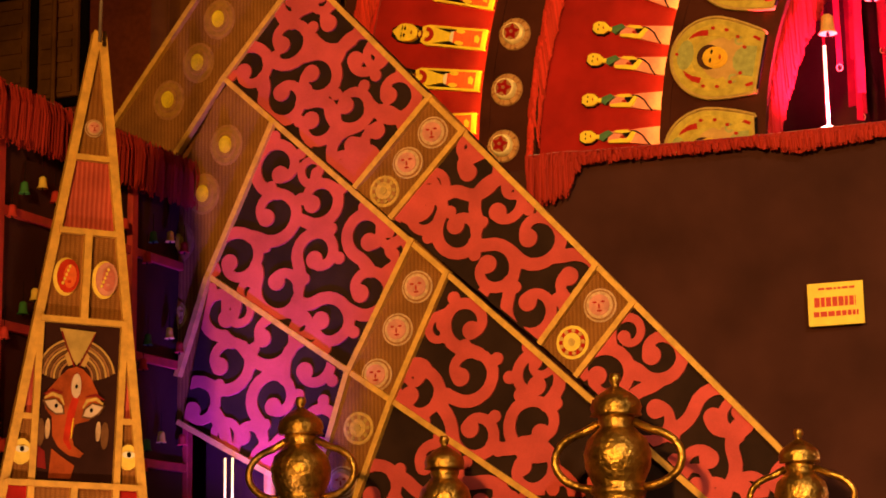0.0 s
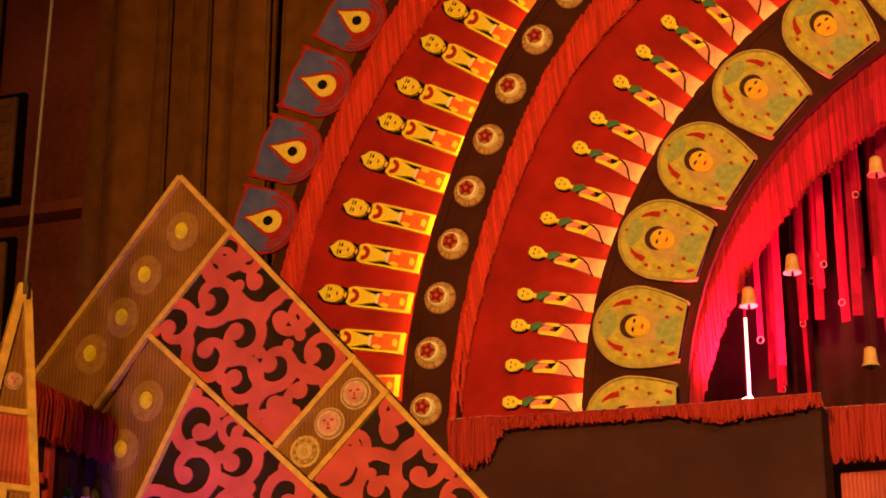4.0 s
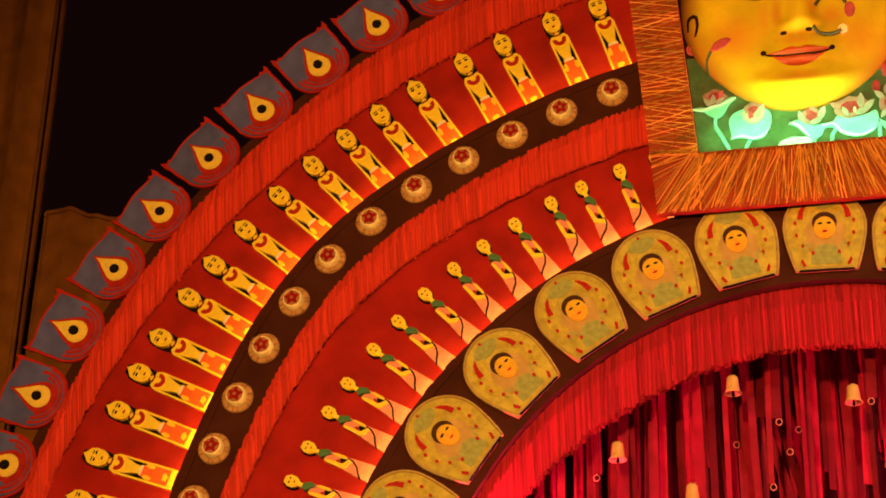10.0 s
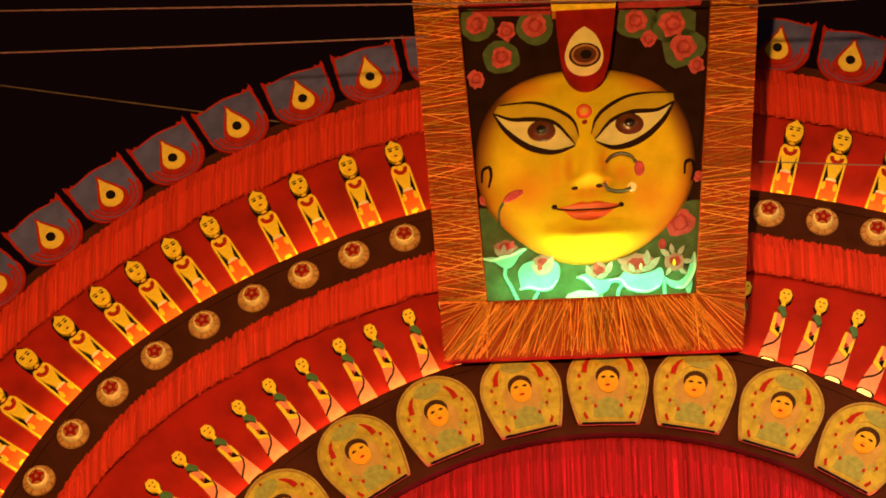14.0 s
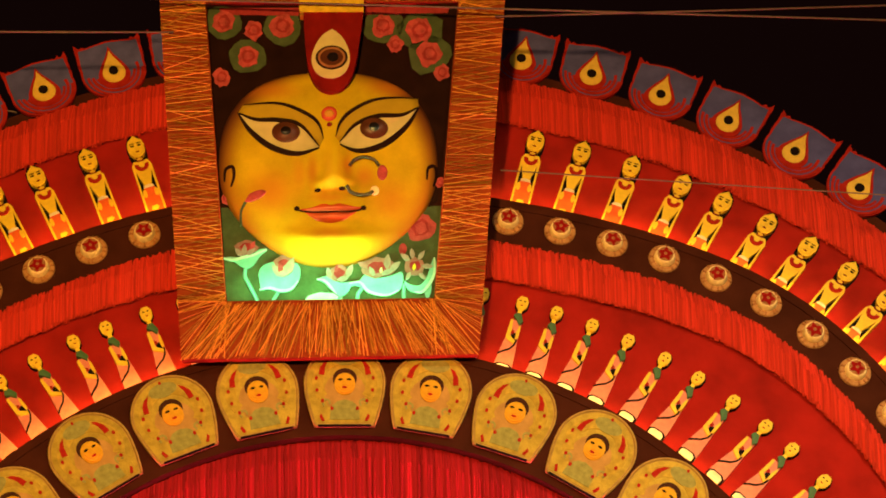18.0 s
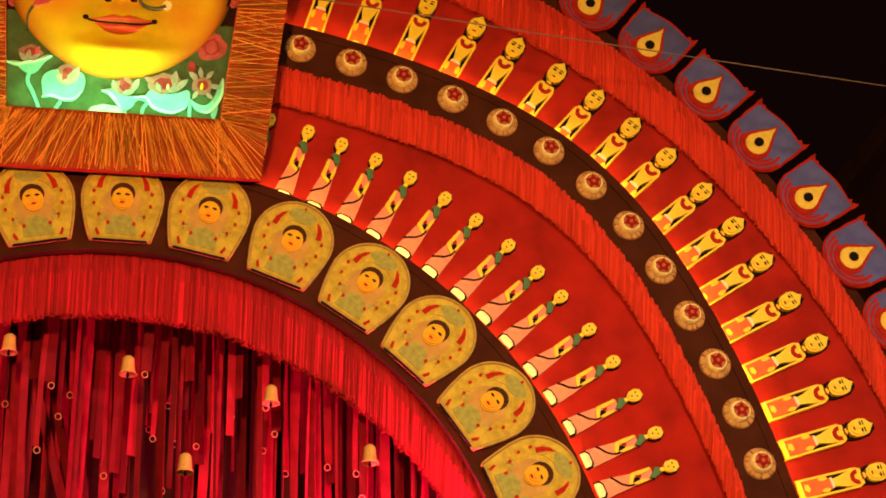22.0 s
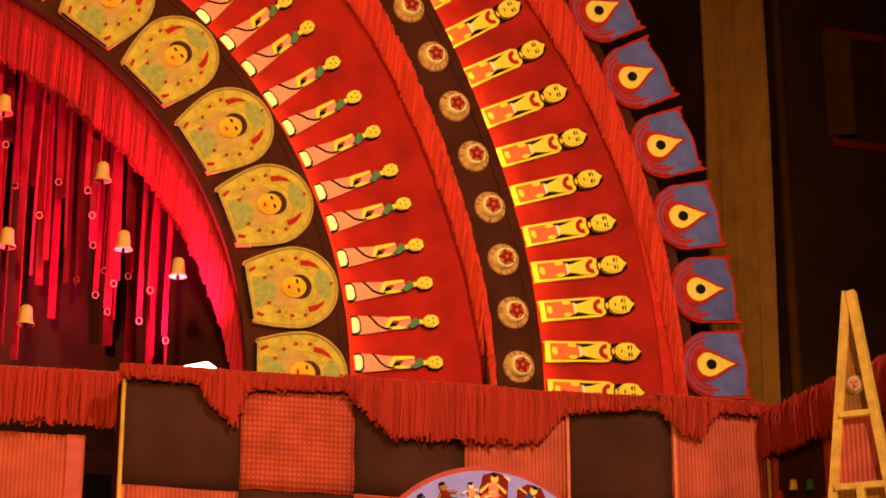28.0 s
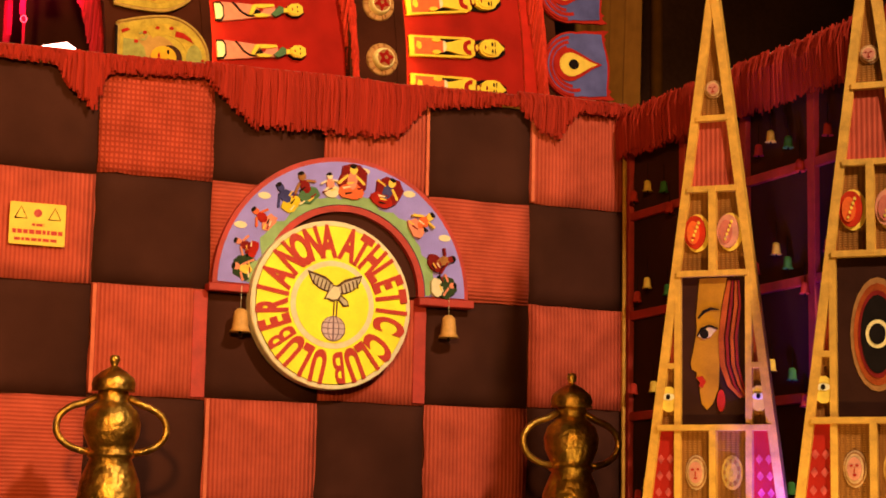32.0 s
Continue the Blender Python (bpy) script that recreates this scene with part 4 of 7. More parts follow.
for a, back, low_m, mid_m, top_m, dv, size in FIG:
    if back:
        painted(a + 1, dv, lobes(0.0, 0.12, 0.46, 0.46), back, size)
    painted(a, dv, lobes(fig_rnd.uniform(-0.06, 0.06), -0.24, 0.36, 0.24), low_m, size)
    painted(a, dv, lobes(0.02, 0.08, 0.17, 0.25, 9, 0.12), mid_m, size)
    painted(a, dv, lobes(0.04, 0.40, 0.12, 0.14, 9, 0.08), top_m, size)
    painted(a, dv, lobes(0.04, 0.50, 0.11, 0.07, 8, 0.15), BLACK_PAINT, size)
    for sg in (-1, 1):
        v1 = fig_rnd.uniform(-0.22, 0.26)
        painted(a, dv, [(sg * 0.10, 0.20), (sg * 0.14, 0.26), (sg * 0.40, v1 + 0.06), (sg * 0.42, v1), (sg * 0.36, v1 - 0.02)], top_m, size)
    for k in range(4):
        u, v = fig_rnd.uniform(-0.32, 0.32), fig_rnd.uniform(-0.40, 0.05)
        painted(a, dv, [(u - 0.12, v), (u + 0.10, v + 0.05), (u + 0.12, v + 0.02), (u - 0.08, v - 0.05)], (BLACK_PAINT, YELLOW_PAINT, MAROON, WHITE_PAINT)[k], size)
for a in (-62, -44, 8, 33, 60):
    part("cloud", slab(bmesh.new(), oval(HX + 0.655 * math.sin(radians(a)), HZ + 0.655 * math.cos(radians(a)), 0.035, 0.018, 12), -0.4725, -0.46), WHITE_PAINT, t, "small white cloud")
bm = bmesh.new()
box(bm, HX - 0.74, HX - 0.42, -0.49, -0.41, HZ - 0.045, HZ - 0.005, 0, 0.004)
part("foot_bar", bm, RED_WOOD, t)
bm = bmesh.new()
box(bm, HX + 0.42, HX + 0.74, -0.49, -0.41, HZ - 0.045, HZ - 0.005, 0, 0.004)
part("foot_bar", bm, RED_WOOD, t)
# black board put in for the deep shade inside the half ring
part("inner_shade_board", slab(bmesh.new(), arc_band(0.30, 0.424, -90, 90, 30, HX, HZ), -0.43, -0.41), BLACK_SQUARE, t)

t = thing("round_sign", "round yellow club sign with red letters and a painted bird", "sign")
LX, LZ, LR = 3.420, 2.828, 0.437


def round_plate(bm, r, y0, y1, n=48, bev=0.006):
    return slab(slab(bm, oval(LX, LZ, r, r, n), y0, y0 + bev), oval(LX, LZ, r + bev * 0.6, r + bev * 0.6, n), y0 + bev, y1)


part("rim_board", round_plate(bmesh.new(), LR, -0.535, -0.46), WHITE_PAINT, t, "cream rim")
part("yellow_face", round_plate(bmesh.new(), LR * 0.945, -0.541, -0.53), LEMON, t)
part("white_ring", slab(bmesh.new(), oval(LX, LZ, LR * 0.525, LR * 0.525, 40), -0.5445, -0.54), WHITE_PAINT, t)
part("yellow_centre", slab(bmesh.new(), oval(LX, LZ, LR * 0.46, LR * 0.46, 40), -0.548, -0.54), LEMON, t)


def letter(ch, angle, outward, size, lift):
    c = bpy.data.curves.new("letter", "FONT")
    c.body, c.size, c.align_x, c.align_y, c.extrude = ch, size, "CENTER", "CENTER", 0.002
    c.offset = 0.0035 if ch == "B" else 0.009
    o = bpy.data.objects.new("letter", c)
    me = bpy.data.meshes.new_from_object(o)
    bpy.data.objects.remove(o)
    me.materials.append(LETTER_RED)
    r = LR * 0.735
    ob = part("letter", me, None, t)
    spin = angle if outward else angle + 180
    ob.matrix_world = pose(LX + r * math.sin(radians(angle)), -0.545 - lift, LZ + r * math.cos(radians(angle))) @ pose(0, 0, 0, 0, spin, 0) @ pose(0, 0, 0, 90, 0, 0) @ Matrix.Diagonal((0.56, 1.12, 1, 1))


for word, a0, a1 in (("ULUBERIA", -168, -66), ("NONA", -47, -6), ("ATHLETIC", 15, 106), ("CLUB", 128, 172)):
    for k, ch in enumerate(word):
        letter(ch, a0 + (a1 - a0) * k / (len(word) - 1), True, 0.205, 0.0006 * (k % 2))
bx, bz = LX + 0.01, LZ + 0.075
FEATHER_BROWN = paint("dark brown feather paint", (0.10, 0.05, 0.035), 0.7, 30, 0.9)
GLOBE_LINE = paint("grey lilac line paint", (0.22, 0.15, 0.22), 0.7, 30, 0.8)
GREY_FEATHER = paint("grey white feather paint", (0.55, 0.50, 0.42), 0.7, 30, 0.7)
for sg, lift_z in ((-1, 0.0), (1, -0.008)):
    wing = [(0.010, 0.030), (0.050, 0.062), (0.100, 0.078), (0.145, 0.088), (0.134, 0.052), (0.116, 0.026), (0.090, 0.004), (0.058, -0.010), (0.020, -0.014)]
    dark = part("wing_outline", slab(bmesh.new(), [(bx + sg * x * 1.03, bz + lift_z + z * 1.05 + 0.002) for x, z in wing], -0.552, -0.545), FEATHER_BROWN, t)
    inner = [(0.014, 0.022), (0.050, 0.050), (0.098, 0.068), (0.138, 0.080), (0.126, 0.046), (0.108, 0.026), (0.084, 0.008), (0.054, -0.002), (0.022, -0.006)]
    part("wing", slab(bmesh.new(), [(bx + sg * x, bz + lift_z + z) for x, z in inner], -0.556, -0.55), GREY_FEATHER, dark, "pale spread wing")
    for k in range(5):
        x, z = 0.030 + 0.021 * k, 0.020 + 0.0085 * k
        part("feather_mark", slab(bmesh.new(), [(bx + sg * (x - 0.003), bz + lift_z + z + 0.014), (bx + sg * (x + 0.003), bz + lift_z + z + 0.015), (bx + sg * (x + 0.014), bz + lift_z + z - 0.030), (bx + sg * (x + 0.008), bz + lift_z + z - 0.032)], -0.560, -0.555), FEATHER_BROWN, dark)
part("bird_outline", slab(bmesh.new(), [(bx - 0.062, bz - 0.052), (bx - 0.040, bz - 0.010), (bx - 0.010, bz + 0.028), (bx + 0.022, bz + 0.024), (bx + 0.034, bz - 0.020), (bx + 0.072, bz - 0.052), (bx + 0.078, bz - 0.080), (bx + 0.048, bz - 0.084), (bx + 0.018, bz - 0.054), (bx - 0.020, bz - 0.062), (bx - 0.044, bz - 0.050)], -0.553, -0.545), FEATHER_BROWN, t)
part("bird_body", slab(bmesh.new(), [(bx - 0.052, bz - 0.046), (bx - 0.034, bz - 0.010), (bx - 0.008, bz + 0.020), (bx + 0.018, bz + 0.016), (bx + 0.028, bz - 0.024), (bx + 0.012, bz - 0.046), (bx - 0.018, bz - 0.052), (bx - 0.038, bz - 0.042)], -0.558, -0.55), WHITE_PAINT, t)
part("bird_tail", slab(bmesh.new(), [(bx + 0.030, bz - 0.032), (bx + 0.064, bz - 0.054), (bx + 0.070, bz - 0.074), (bx + 0.050, bz - 0.076), (bx + 0.026, bz - 0.050)], -0.558, -0.55), GREY_FEATHER, t)
for dx in (-0.006, 0.010):
    part("bird_leg", slab(bmesh.new(), [(bx + dx, bz - 0.05), (bx + dx + 0.007, bz - 0.05), (bx + dx + 0.004, bz - 0.135), (bx + dx - 0.003, bz - 0.135)], -0.5515, -0.545), FEATHER_BROWN, t)
part("globe", slab(bmesh.new(), oval(LX + 0.005, LZ - 0.125, 0.066, 0.066, 24), -0.552, -0.545), GLOBE_LILAC, t)
bm = bmesh.new()
for rx in (0.064, 0.030, 0.002):
    o = oval(LX + 0.005, LZ - 0.125, rx, 0.064, 20)
    tube(bm, [(x, -0.554, z) for x, z in o + o[:1]], 0.0025, 4)
for dz in (-0.03, 0.0, 0.03):
    tube(bm, [(LX - 0.055, -0.554, LZ - 0.125 + dz), (LX + 0.065, -0.554, LZ - 0.125 + dz)], 0.0025, 4)
part("globe_lines", bm, GLOBE_LINE, t)


def hanging_bell(x, y, z, s=1.0, mat=None, cord=0.2, label="tan clay bell hanging on a thread", group="hanging bells", top=None):
    t = thing("bell", label, "bell", group, m=pose(x, y, z))
    bm = bmesh.new()
    lathe(bm, [(0.0, 0.062 * s), (0.020 * s, 0.060 * s), (0.036 * s, 0.045 * s), (0.040 * s, 0.0), (0.044 * s, -0.040 * s), (0.058 * s, -0.062 * s), (0.050 * s, -0.062 * s), (0.034 * s, -0.03 * s), (0, 0.03 * s)], 14)
    body = part("bell_body", bm, mat or BELL_TAN, t)
    bm = bmesh.new()
    tube(bm, [(0, 0, 0.06 * s), (0, 0, 0.06 * s + cord)], 0.0016, 4)
    part("thread", bm, BLACK_PAINT if s < 0.95 else WHITE_PAINT, t)
    bm = bmesh.new()
    lathe(bm, [(0, -0.085 * s), (0.012 * s, -0.075 * s), (0.006 * s, -0.05 * s), (0, 0.0)], 8)
    part("clapper", bm, BLACK_PAINT, body)
    return t


hanging_bell(2.94, -0.50, 2.72, 0.98, cord=0.12)
hanging_bell(4.097, -0.50, 2.76, 0.98, cord=0.10)

# ---------------------------------------------------------------- niche: ribbons, rings, bells, red floods
rib_rnd = random.Random(31)


def ribbon(x, y, z_top, length, w, lean=0.0, ring=False):
    n = 7
    vs, fs = [], []
    tw, ph, am = rib_rnd.uniform(-0.5, 0.5), rib_rnd.uniform(0, 6), rib_rnd.uniform(0.002, 0.012)
    for k in range(n + 1):
        f = k / n
        a = tw + 0.5 * math.sin(ph + 2.4 * f)
        c = Vector((lean * length * f + am * math.sin(ph + 5 * f), am * math.cos(ph + 4 * f), -length * f))
        d = Vector((math.cos(a), math.sin(a), 0)) * w / 2
        nrm = Vector((-math.sin(a), math.cos(a), 0)) * 0.002
        vs += [tuple(c - d - nrm), tuple(c + d - nrm), tuple(c + d + nrm), tuple(c - d + nrm)]
    for k in range(n):
        b = 4 * k
        fs += [(b + i, b + (i + 1) % 4, b + 4 + (i + 1) % 4, b + 4 + i) for i in range(4)]
    ob = quads("ribbon", vs, fs, RIBBON_ONE)
    ob.location = (x, y, z_top)
    tagged(ob, "red ribbon hanging in the niche" + (" with an end ring" if ring else ""), "ribbon", "ribbons in the niche")
    if ring:
        bm = bmesh.new()
        o = oval(lean * length, -length - 0.02, 0.017, 0.019, 12)
        tube(bm, [(px, 0, pz) for px, pz in o + o[:1]], 0.0028, 5)
        part("ring", bm, PINK_DOLL, ob, "small pale ring")


RIBBON_ONE = paint("red satin ribbon", (0.23, 0.006, 0.022), 0.6, 8, 0.7, bump=0.1, vary=0.55)
for k in range(160):
    x = -1.98 + 3.96 * (k + rib_rnd.random()) / 160
    x = x * (0.80 + 0.20 * abs(x) / 1.98)
    y = rib_rnd.uniform(0.32, 1.25)
    top = AZ + math.sqrt(max(0.05, 2.8 ** 2 - x * x)) - 0.02
    low = AZ + math.sqrt(max(0.05, 2.02 ** 2 - x * x)) if abs(x) < 2 else AZ + 0.3
    drop = rib_rnd.choice((0.25, 0.45, 0.7, 0.95, 1.2, 1.4) if abs(x) < 1.2 else (0.1, 0.2, 0.35, 0.5, 0.65, 0.8)) * (1.0 if abs(x) < 1.5 else 0.6) + rib_rnd.uniform(0, 0.15)
    end = max(AZ + 0.12, low - drop)
    ribbon(x, y, top, top - end, rib_rnd.choice((0.016, 0.032, 0.045, 0.058)), rib_rnd.gauss(0, 0.006), end > AZ + 0.2 and rib_rnd.random() < 0.45)
for x, lean, ln in ((-0.62, 0.30, 2.1), (-0.30, 0.16, 2.3), (-0.45, 0.22, 2.2), (0.05, -0.12, 2.2)):
    ribbon(x, 0.9, AZ + 2.6, ln, 0.06, lean)
for x, z in ((0.15, 5.90), (0.50, 5.32), (0.98, 5.76), (1.05, 4.97), (1.56, 5.42), (1.70, 5.02), (2.02, 4.89), (1.18, 4.53), (-0.53, 6.0), (-1.21, 5.63), (-0.79, 5.35), (-1.98, 4.93), (-1.72, 5.10), (-1.14, 4.92), (-1.32, 4.51)):
    x, z = 0.953 * x, 1.6 + 0.953 * (z - 1.6)
    hanging_bell(x, 0.10, z, 0.88, cord=max(0.1, AZ + math.sqrt(2.24 ** 2 - x * x) - z - 0.08))

for sx in (-1, 1):
    t = thing("red_flood_fixture", "small lit red flood lamp lying on the lintel", "lamp", "floods in the niche", m=pose(sx * 2.0 + 0.04, 0.12, 4.02))
    bm = bmesh.new()
    box(bm, -0.10, 0.10, -0.05, 0.07, 0.02, 0.15, 0, 0.012)
    part("lamp_housing", bm, BLACK_PAINT, t)
    bm = bmesh.new()
    slab(bm, [(-0.10, 0.10), (0.11, 0.16), (0.06, 0.19), (-0.09, 0.15)], -0.055, 0.06)
    part("lamp_glass", bm, WARM_LAMP, t, "glowing pink-white glass")
    bm = bmesh.new()
    box(bm, -0.04, 0.04, -0.03, 0.03, 0.0, 0.03)
    part("lamp_foot", bm, STEEL, t)

# ---------------------------------------------------------------- great face board
LEAN = 15.6
board = thing("face_board", "large tilted board with a painted golden face in a jute-thread frame", "painted board", m=pose(0, -0.12, 6.81, LEAN, 0, 0))


def D(a, b):
    """Place on the board: a across and b downwards on a drawing grid of about 3.4 mm, centred on the face."""
    return 0.00332 * (a - 745) - 0.000085 * (b - 380) - 0.0057 - 2.9e-7 * (a - 745) * (b - 380), 1.116 - 0.003485 * (b - 380) + 3.0e-7 * (b - 380) ** 2


def shape(name, pts, y, mat, label="", depth=0.008):
    return part(name, slab(bmesh.new(), pts, y, y + depth), mat, board, label)


def blob(cx, cy, rx, ry, n=28, squash=0.0):
    """An oval of the drawing grid; squash narrows its lower end."""
    return [D(cx + rx * math.cos(i * 2 * math.pi / n) * (1 - squash * max(0, math.sin(i * 2 * math.pi / n))), cy + ry * math.sin(i * 2 * math.pi / n)) for i in range(n)]


out_c = [D(437, 42), D(1050, 32), D(1012, 718), D(488, 721)]
in_c = [D(520, 95), D(965, 95), D(932, 619), D(564, 621)]
shape("picture_ground", in_c, 0.015, DARK_BOARD, "dark brown ground", 0.02)
for k, nm in enumerate(("top", "side", "foot", "side")):
    a, b, c, d = out_c[k], out_c[(k + 1) % 4], in_c[(k + 1) % 4], in_c[k]
    part("frame_board", slab(bmesh.new(), [a, b, c, d], -0.045, 0.05), paint("rust red frame cloth", (0.31, 0.058, 0.014), 0.6, 9, 0.9, bump=0.3) if k == 0 else bpy.data.materials["rust red frame cloth"], board, "rust red frame")
part("inner_edge", (lambda bm: [tube(bm, [(*[in_c[k]][0][:1], -0.05, in_c[k][1]), (in_c[(k + 1) % 4][0], -0.05, in_c[(k + 1) % 4][1])], 0.006, 5) for k in range(4)] and bm)(bmesh.new()), bpy.data.materials["rust red frame cloth"], board)
th_rnd = random.Random(41)
vs, fs = [], []


def thread(p, q, y):
    p, q = Vector(p), Vector(q)
    d = (q - p).normalized()
    s = Vector((-d.y, d.x)) * th_rnd.uniform(0.0016, 0.0032)
    b = len(vs)
    for v, yy in ((p - s, y), (p, y - 0.004), (p + s, y), (q - s, y), (q, y - 0.004), (q + s, y)):
        vs.append((v.x, yy, v.y))
    fs.extend([(b, b + 1, b + 4, b + 3), (b + 1, b + 2, b + 5, b + 4)])


for k in range(4):
    a, b, c, d = [Vector(v) for v in (out_c[k], out_c[(k + 1) % 4], in_c[(k + 1) % 4], in_c[k])]
    if k % 2:
        # wound back and forth across the upright sides
        for i in range(190):
            f = -0.02 + 1.04 * (i + th_rnd.random()) / 190
            rise = (0.010 if i % 2 else -0.010) + th_rnd.gauss(0, 0.006)
            p = a.lerp(b, min(1, max(0, f - rise)))
            fi = (p.y - d.y) / (c.y - d.y) + 2 * rise
            if -0.07 < fi < 1.07:
                thread(p, d.lerp(c, min(1, max(0, fi))), -0.048 - th_rnd.uniform(0, 0.012))
    else:
        for i in range(250):
            f = th_rnd.random()
            g = min(1, max(0, f + th_rnd.gauss(0, 0.03) + (0.5 - f) * 0.08))
            p, q = a.lerp(b, f), d.lerp(c, g)
            thread(p.lerp(q, th_rnd.uniform(-0.02, 0.1)), p.lerp(q, th_rnd.uniform(0.9, 1.0)), -0.048 - th_rnd.uniform(0, 0.012))
    for i in range(16):
        f, o2 = th_rnd.uniform(0, 0.16), th_rnd.uniform(0.0, 0.03)
        thread(a.lerp(b, f), d.lerp(c, o2), -0.055)
        thread(b.lerp(a, f), c.lerp(d, o2), -0.055)
tagged(quads("jute_thread", vs, fs, JUTE, board, "golden jute threads wound over the frame"), kind="stuff")

HAIR = paint("black brown hair paint", (0.020, 0.007, 0.005), 0.6, 9, 0.95)
BLACK_GLOSS = paint("glossy black paint", (0.012, 0.008, 0.008), 0.8, 20, 0.12, bump=0.02)
LIP = paint("vermilion lip paint", (0.58, 0.085, 0.014), 0.8, 16, 0.4, bump=0.05)
VERMILION = paint("vermilion dot paint", (0.60, 0.06, 0.02), 0.8, 16, 0.5)
NOSE_RING = paint("dark green ring paint", (0.05, 0.055, 0.02), 0.7, 20, 0.4)
MINT_PALE = paint("pale turquoise paint", (0.42, 0.72, 0.60), 0.8, 12, 0.6)
ROSE_DARK = paint("deep rose paint", (0.34, 0.04, 0.045), 0.6, 22, 0.7)
PETAL_GREY = paint("grey white petal paint", (0.36, 0.30, 0.27), 0.6, 20, 0.7)
BLOOM_GREY = paint("greyish pink bloom paint", (0.36, 0.17, 0.15), 0.6, 18, 0.7)
shape("lower_ground", [D(552, 450), D(948, 450), D(931, 618), D(565, 620)], 0.009, LEAF_GREEN, "dark green ground")
FC, FR = D(740, 380), (0.640, 0.610)


def face_edge(x, z):
    """0 at the middle of the face, 1 at its outline: broad at the brow, narrower at the chin."""
    u, v = (x - FC[0]) / FR[0], (z - FC[1]) / FR[1]
    if v >= 0:
        return (abs(u) ** 2.5 + (v / 0.96) ** 2.5) ** 0.4
    return ((abs(u) / (1 - 0.30 * v * v)) ** 2.35 + (-v) ** 2.35) ** (1 / 2.35)


def relief(x, z):
    """How far the moulded face stands out from the board."""
    h = 0.070 * max(0.0, 1 - min(1.0, face_edge(x, z)) ** 5) ** 0.6
    u, v = (x - D(742, 0)[0]) / 0.0034, (D(0, 408)[1] - z) / 0.0034
    h += 0.080 * math.exp(-(u / (14 + 0.10 * max(0, v + 40))) ** 2) * (math.exp(-(v / 60) ** 2) if v < 0 else math.exp(-(v / 17) ** 2))
    for s in (-1, 1):
        h += 0.036 * math.exp(-((u - s * 24) / 11) ** 2 - ((v - 8) / 12) ** 2)
    h += 0.026 * math.exp(-(u / 40) ** 2) * (math.exp(-((v - 52) / 7) ** 2) + 1.2 * math.exp(-((v - 68) / 9) ** 2))
    h += 0.050 * math.exp(-(u / 80) ** 2 - ((v - 104) / 15) ** 2)
    return h


def on_face(name, bm, mat, label="", parent=None):
    """A painted piece laid on the moulded face."""
    for v in bm.verts:
        v.co.y -= relief(v.co.x, v.co.z)
    return part(name, bm, mat, parent or board, label)


def curve(pts, n=6):
    """A smooth line through drawing points."""
    q = [Vector(D(*p)) for p in pts]
    q = [2 * q[0] - q[1]] + q + [2 * q[-1] - q[-2]]
    res = []
    for a, b, c, d in zip(q, q[1:], q[2:], q[3:]):
        for i in range(n):
            t = i / n
            res.append(tuple(0.5 * (2 * b + (c - a) * t + (2 * a - 5 * b + 4 * c - d) * t * t + (3 * b - a - 3 * c + d) * t ** 3)))
    return res + [tuple(q[-2])]


def brush_line(name, pts, w0, w1, lift, mat, label=""):
    """A brushed line, thickest in the middle; widths on the drawing grid."""
    ps = curve(pts)
    n = len(ps) - 1
    bm = bmesh.new()
    rows = []
    for i, p in enumerate(ps):
        a, b = ps[max(i - 1, 0)], ps[min(i + 1, n)]
        d = Vector((b[0] - a[0], b[1] - a[1])).normalized()
        w = 0.0017 * (w0 + (w1 - w0) * math.sin(math.pi * i / n))
        s = Vector((-d.y, d.x)) * w
        rows.append([bm.verts.new((p[0] + k * s.x, y, p[1] + k * s.y)) for k, y in ((1, -lift), (-1, -lift), (-1, 0.004), (1, 0.004))])
    for p, q in zip(rows, rows[1:]):
        for k in range(4):
            bm.faces.new((p[k], q[k], q[(k + 1) % 4], p[(k + 1) % 4]))
    bm.faces.new(rows[0])
    bm.faces.new(rows[-1][::-1])
    bmesh.ops.recalc_face_normals(bm, faces=bm.faces)
    return on_face(name, bm, mat, label)


def patch(name, outline, lift, mat, label="", cells=10, parent=None):
    """A closed painted field, cut into small facets so that it follows the relief."""
    bm = bmesh.new()
    c = (sum(p[0] for p in outline) / len(outline), sum(p[1] for p in outline) / len(outline))
    rings = [[bm.verts.new((c[0] + (x - c[0]) * k / cells, -lift, c[1] + (z - c[1]) * k / cells)) for x, z in outline] for k in range(1, cells + 1)]
    rings.append([bm.verts.new((x, 0.006, z)) for x, z in outline])
    m = len(outline)
    mid = bm.verts.new((c[0], -lift, c[1]))
    for i in range(m):
        bm.faces.new((mid, rings[0][i], rings[0][(i + 1) % m]))
        for p, q in zip(rings, rings[1:]):
            bm.faces.new((p[i], q[i], q[(i + 1) % m], p[(i + 1) % m]))
    bmesh.ops.recalc_face_normals(bm, faces=bm.faces)
    for f in bm.faces:
        f.smooth = True
    return on_face(name, bm, mat, label, parent)


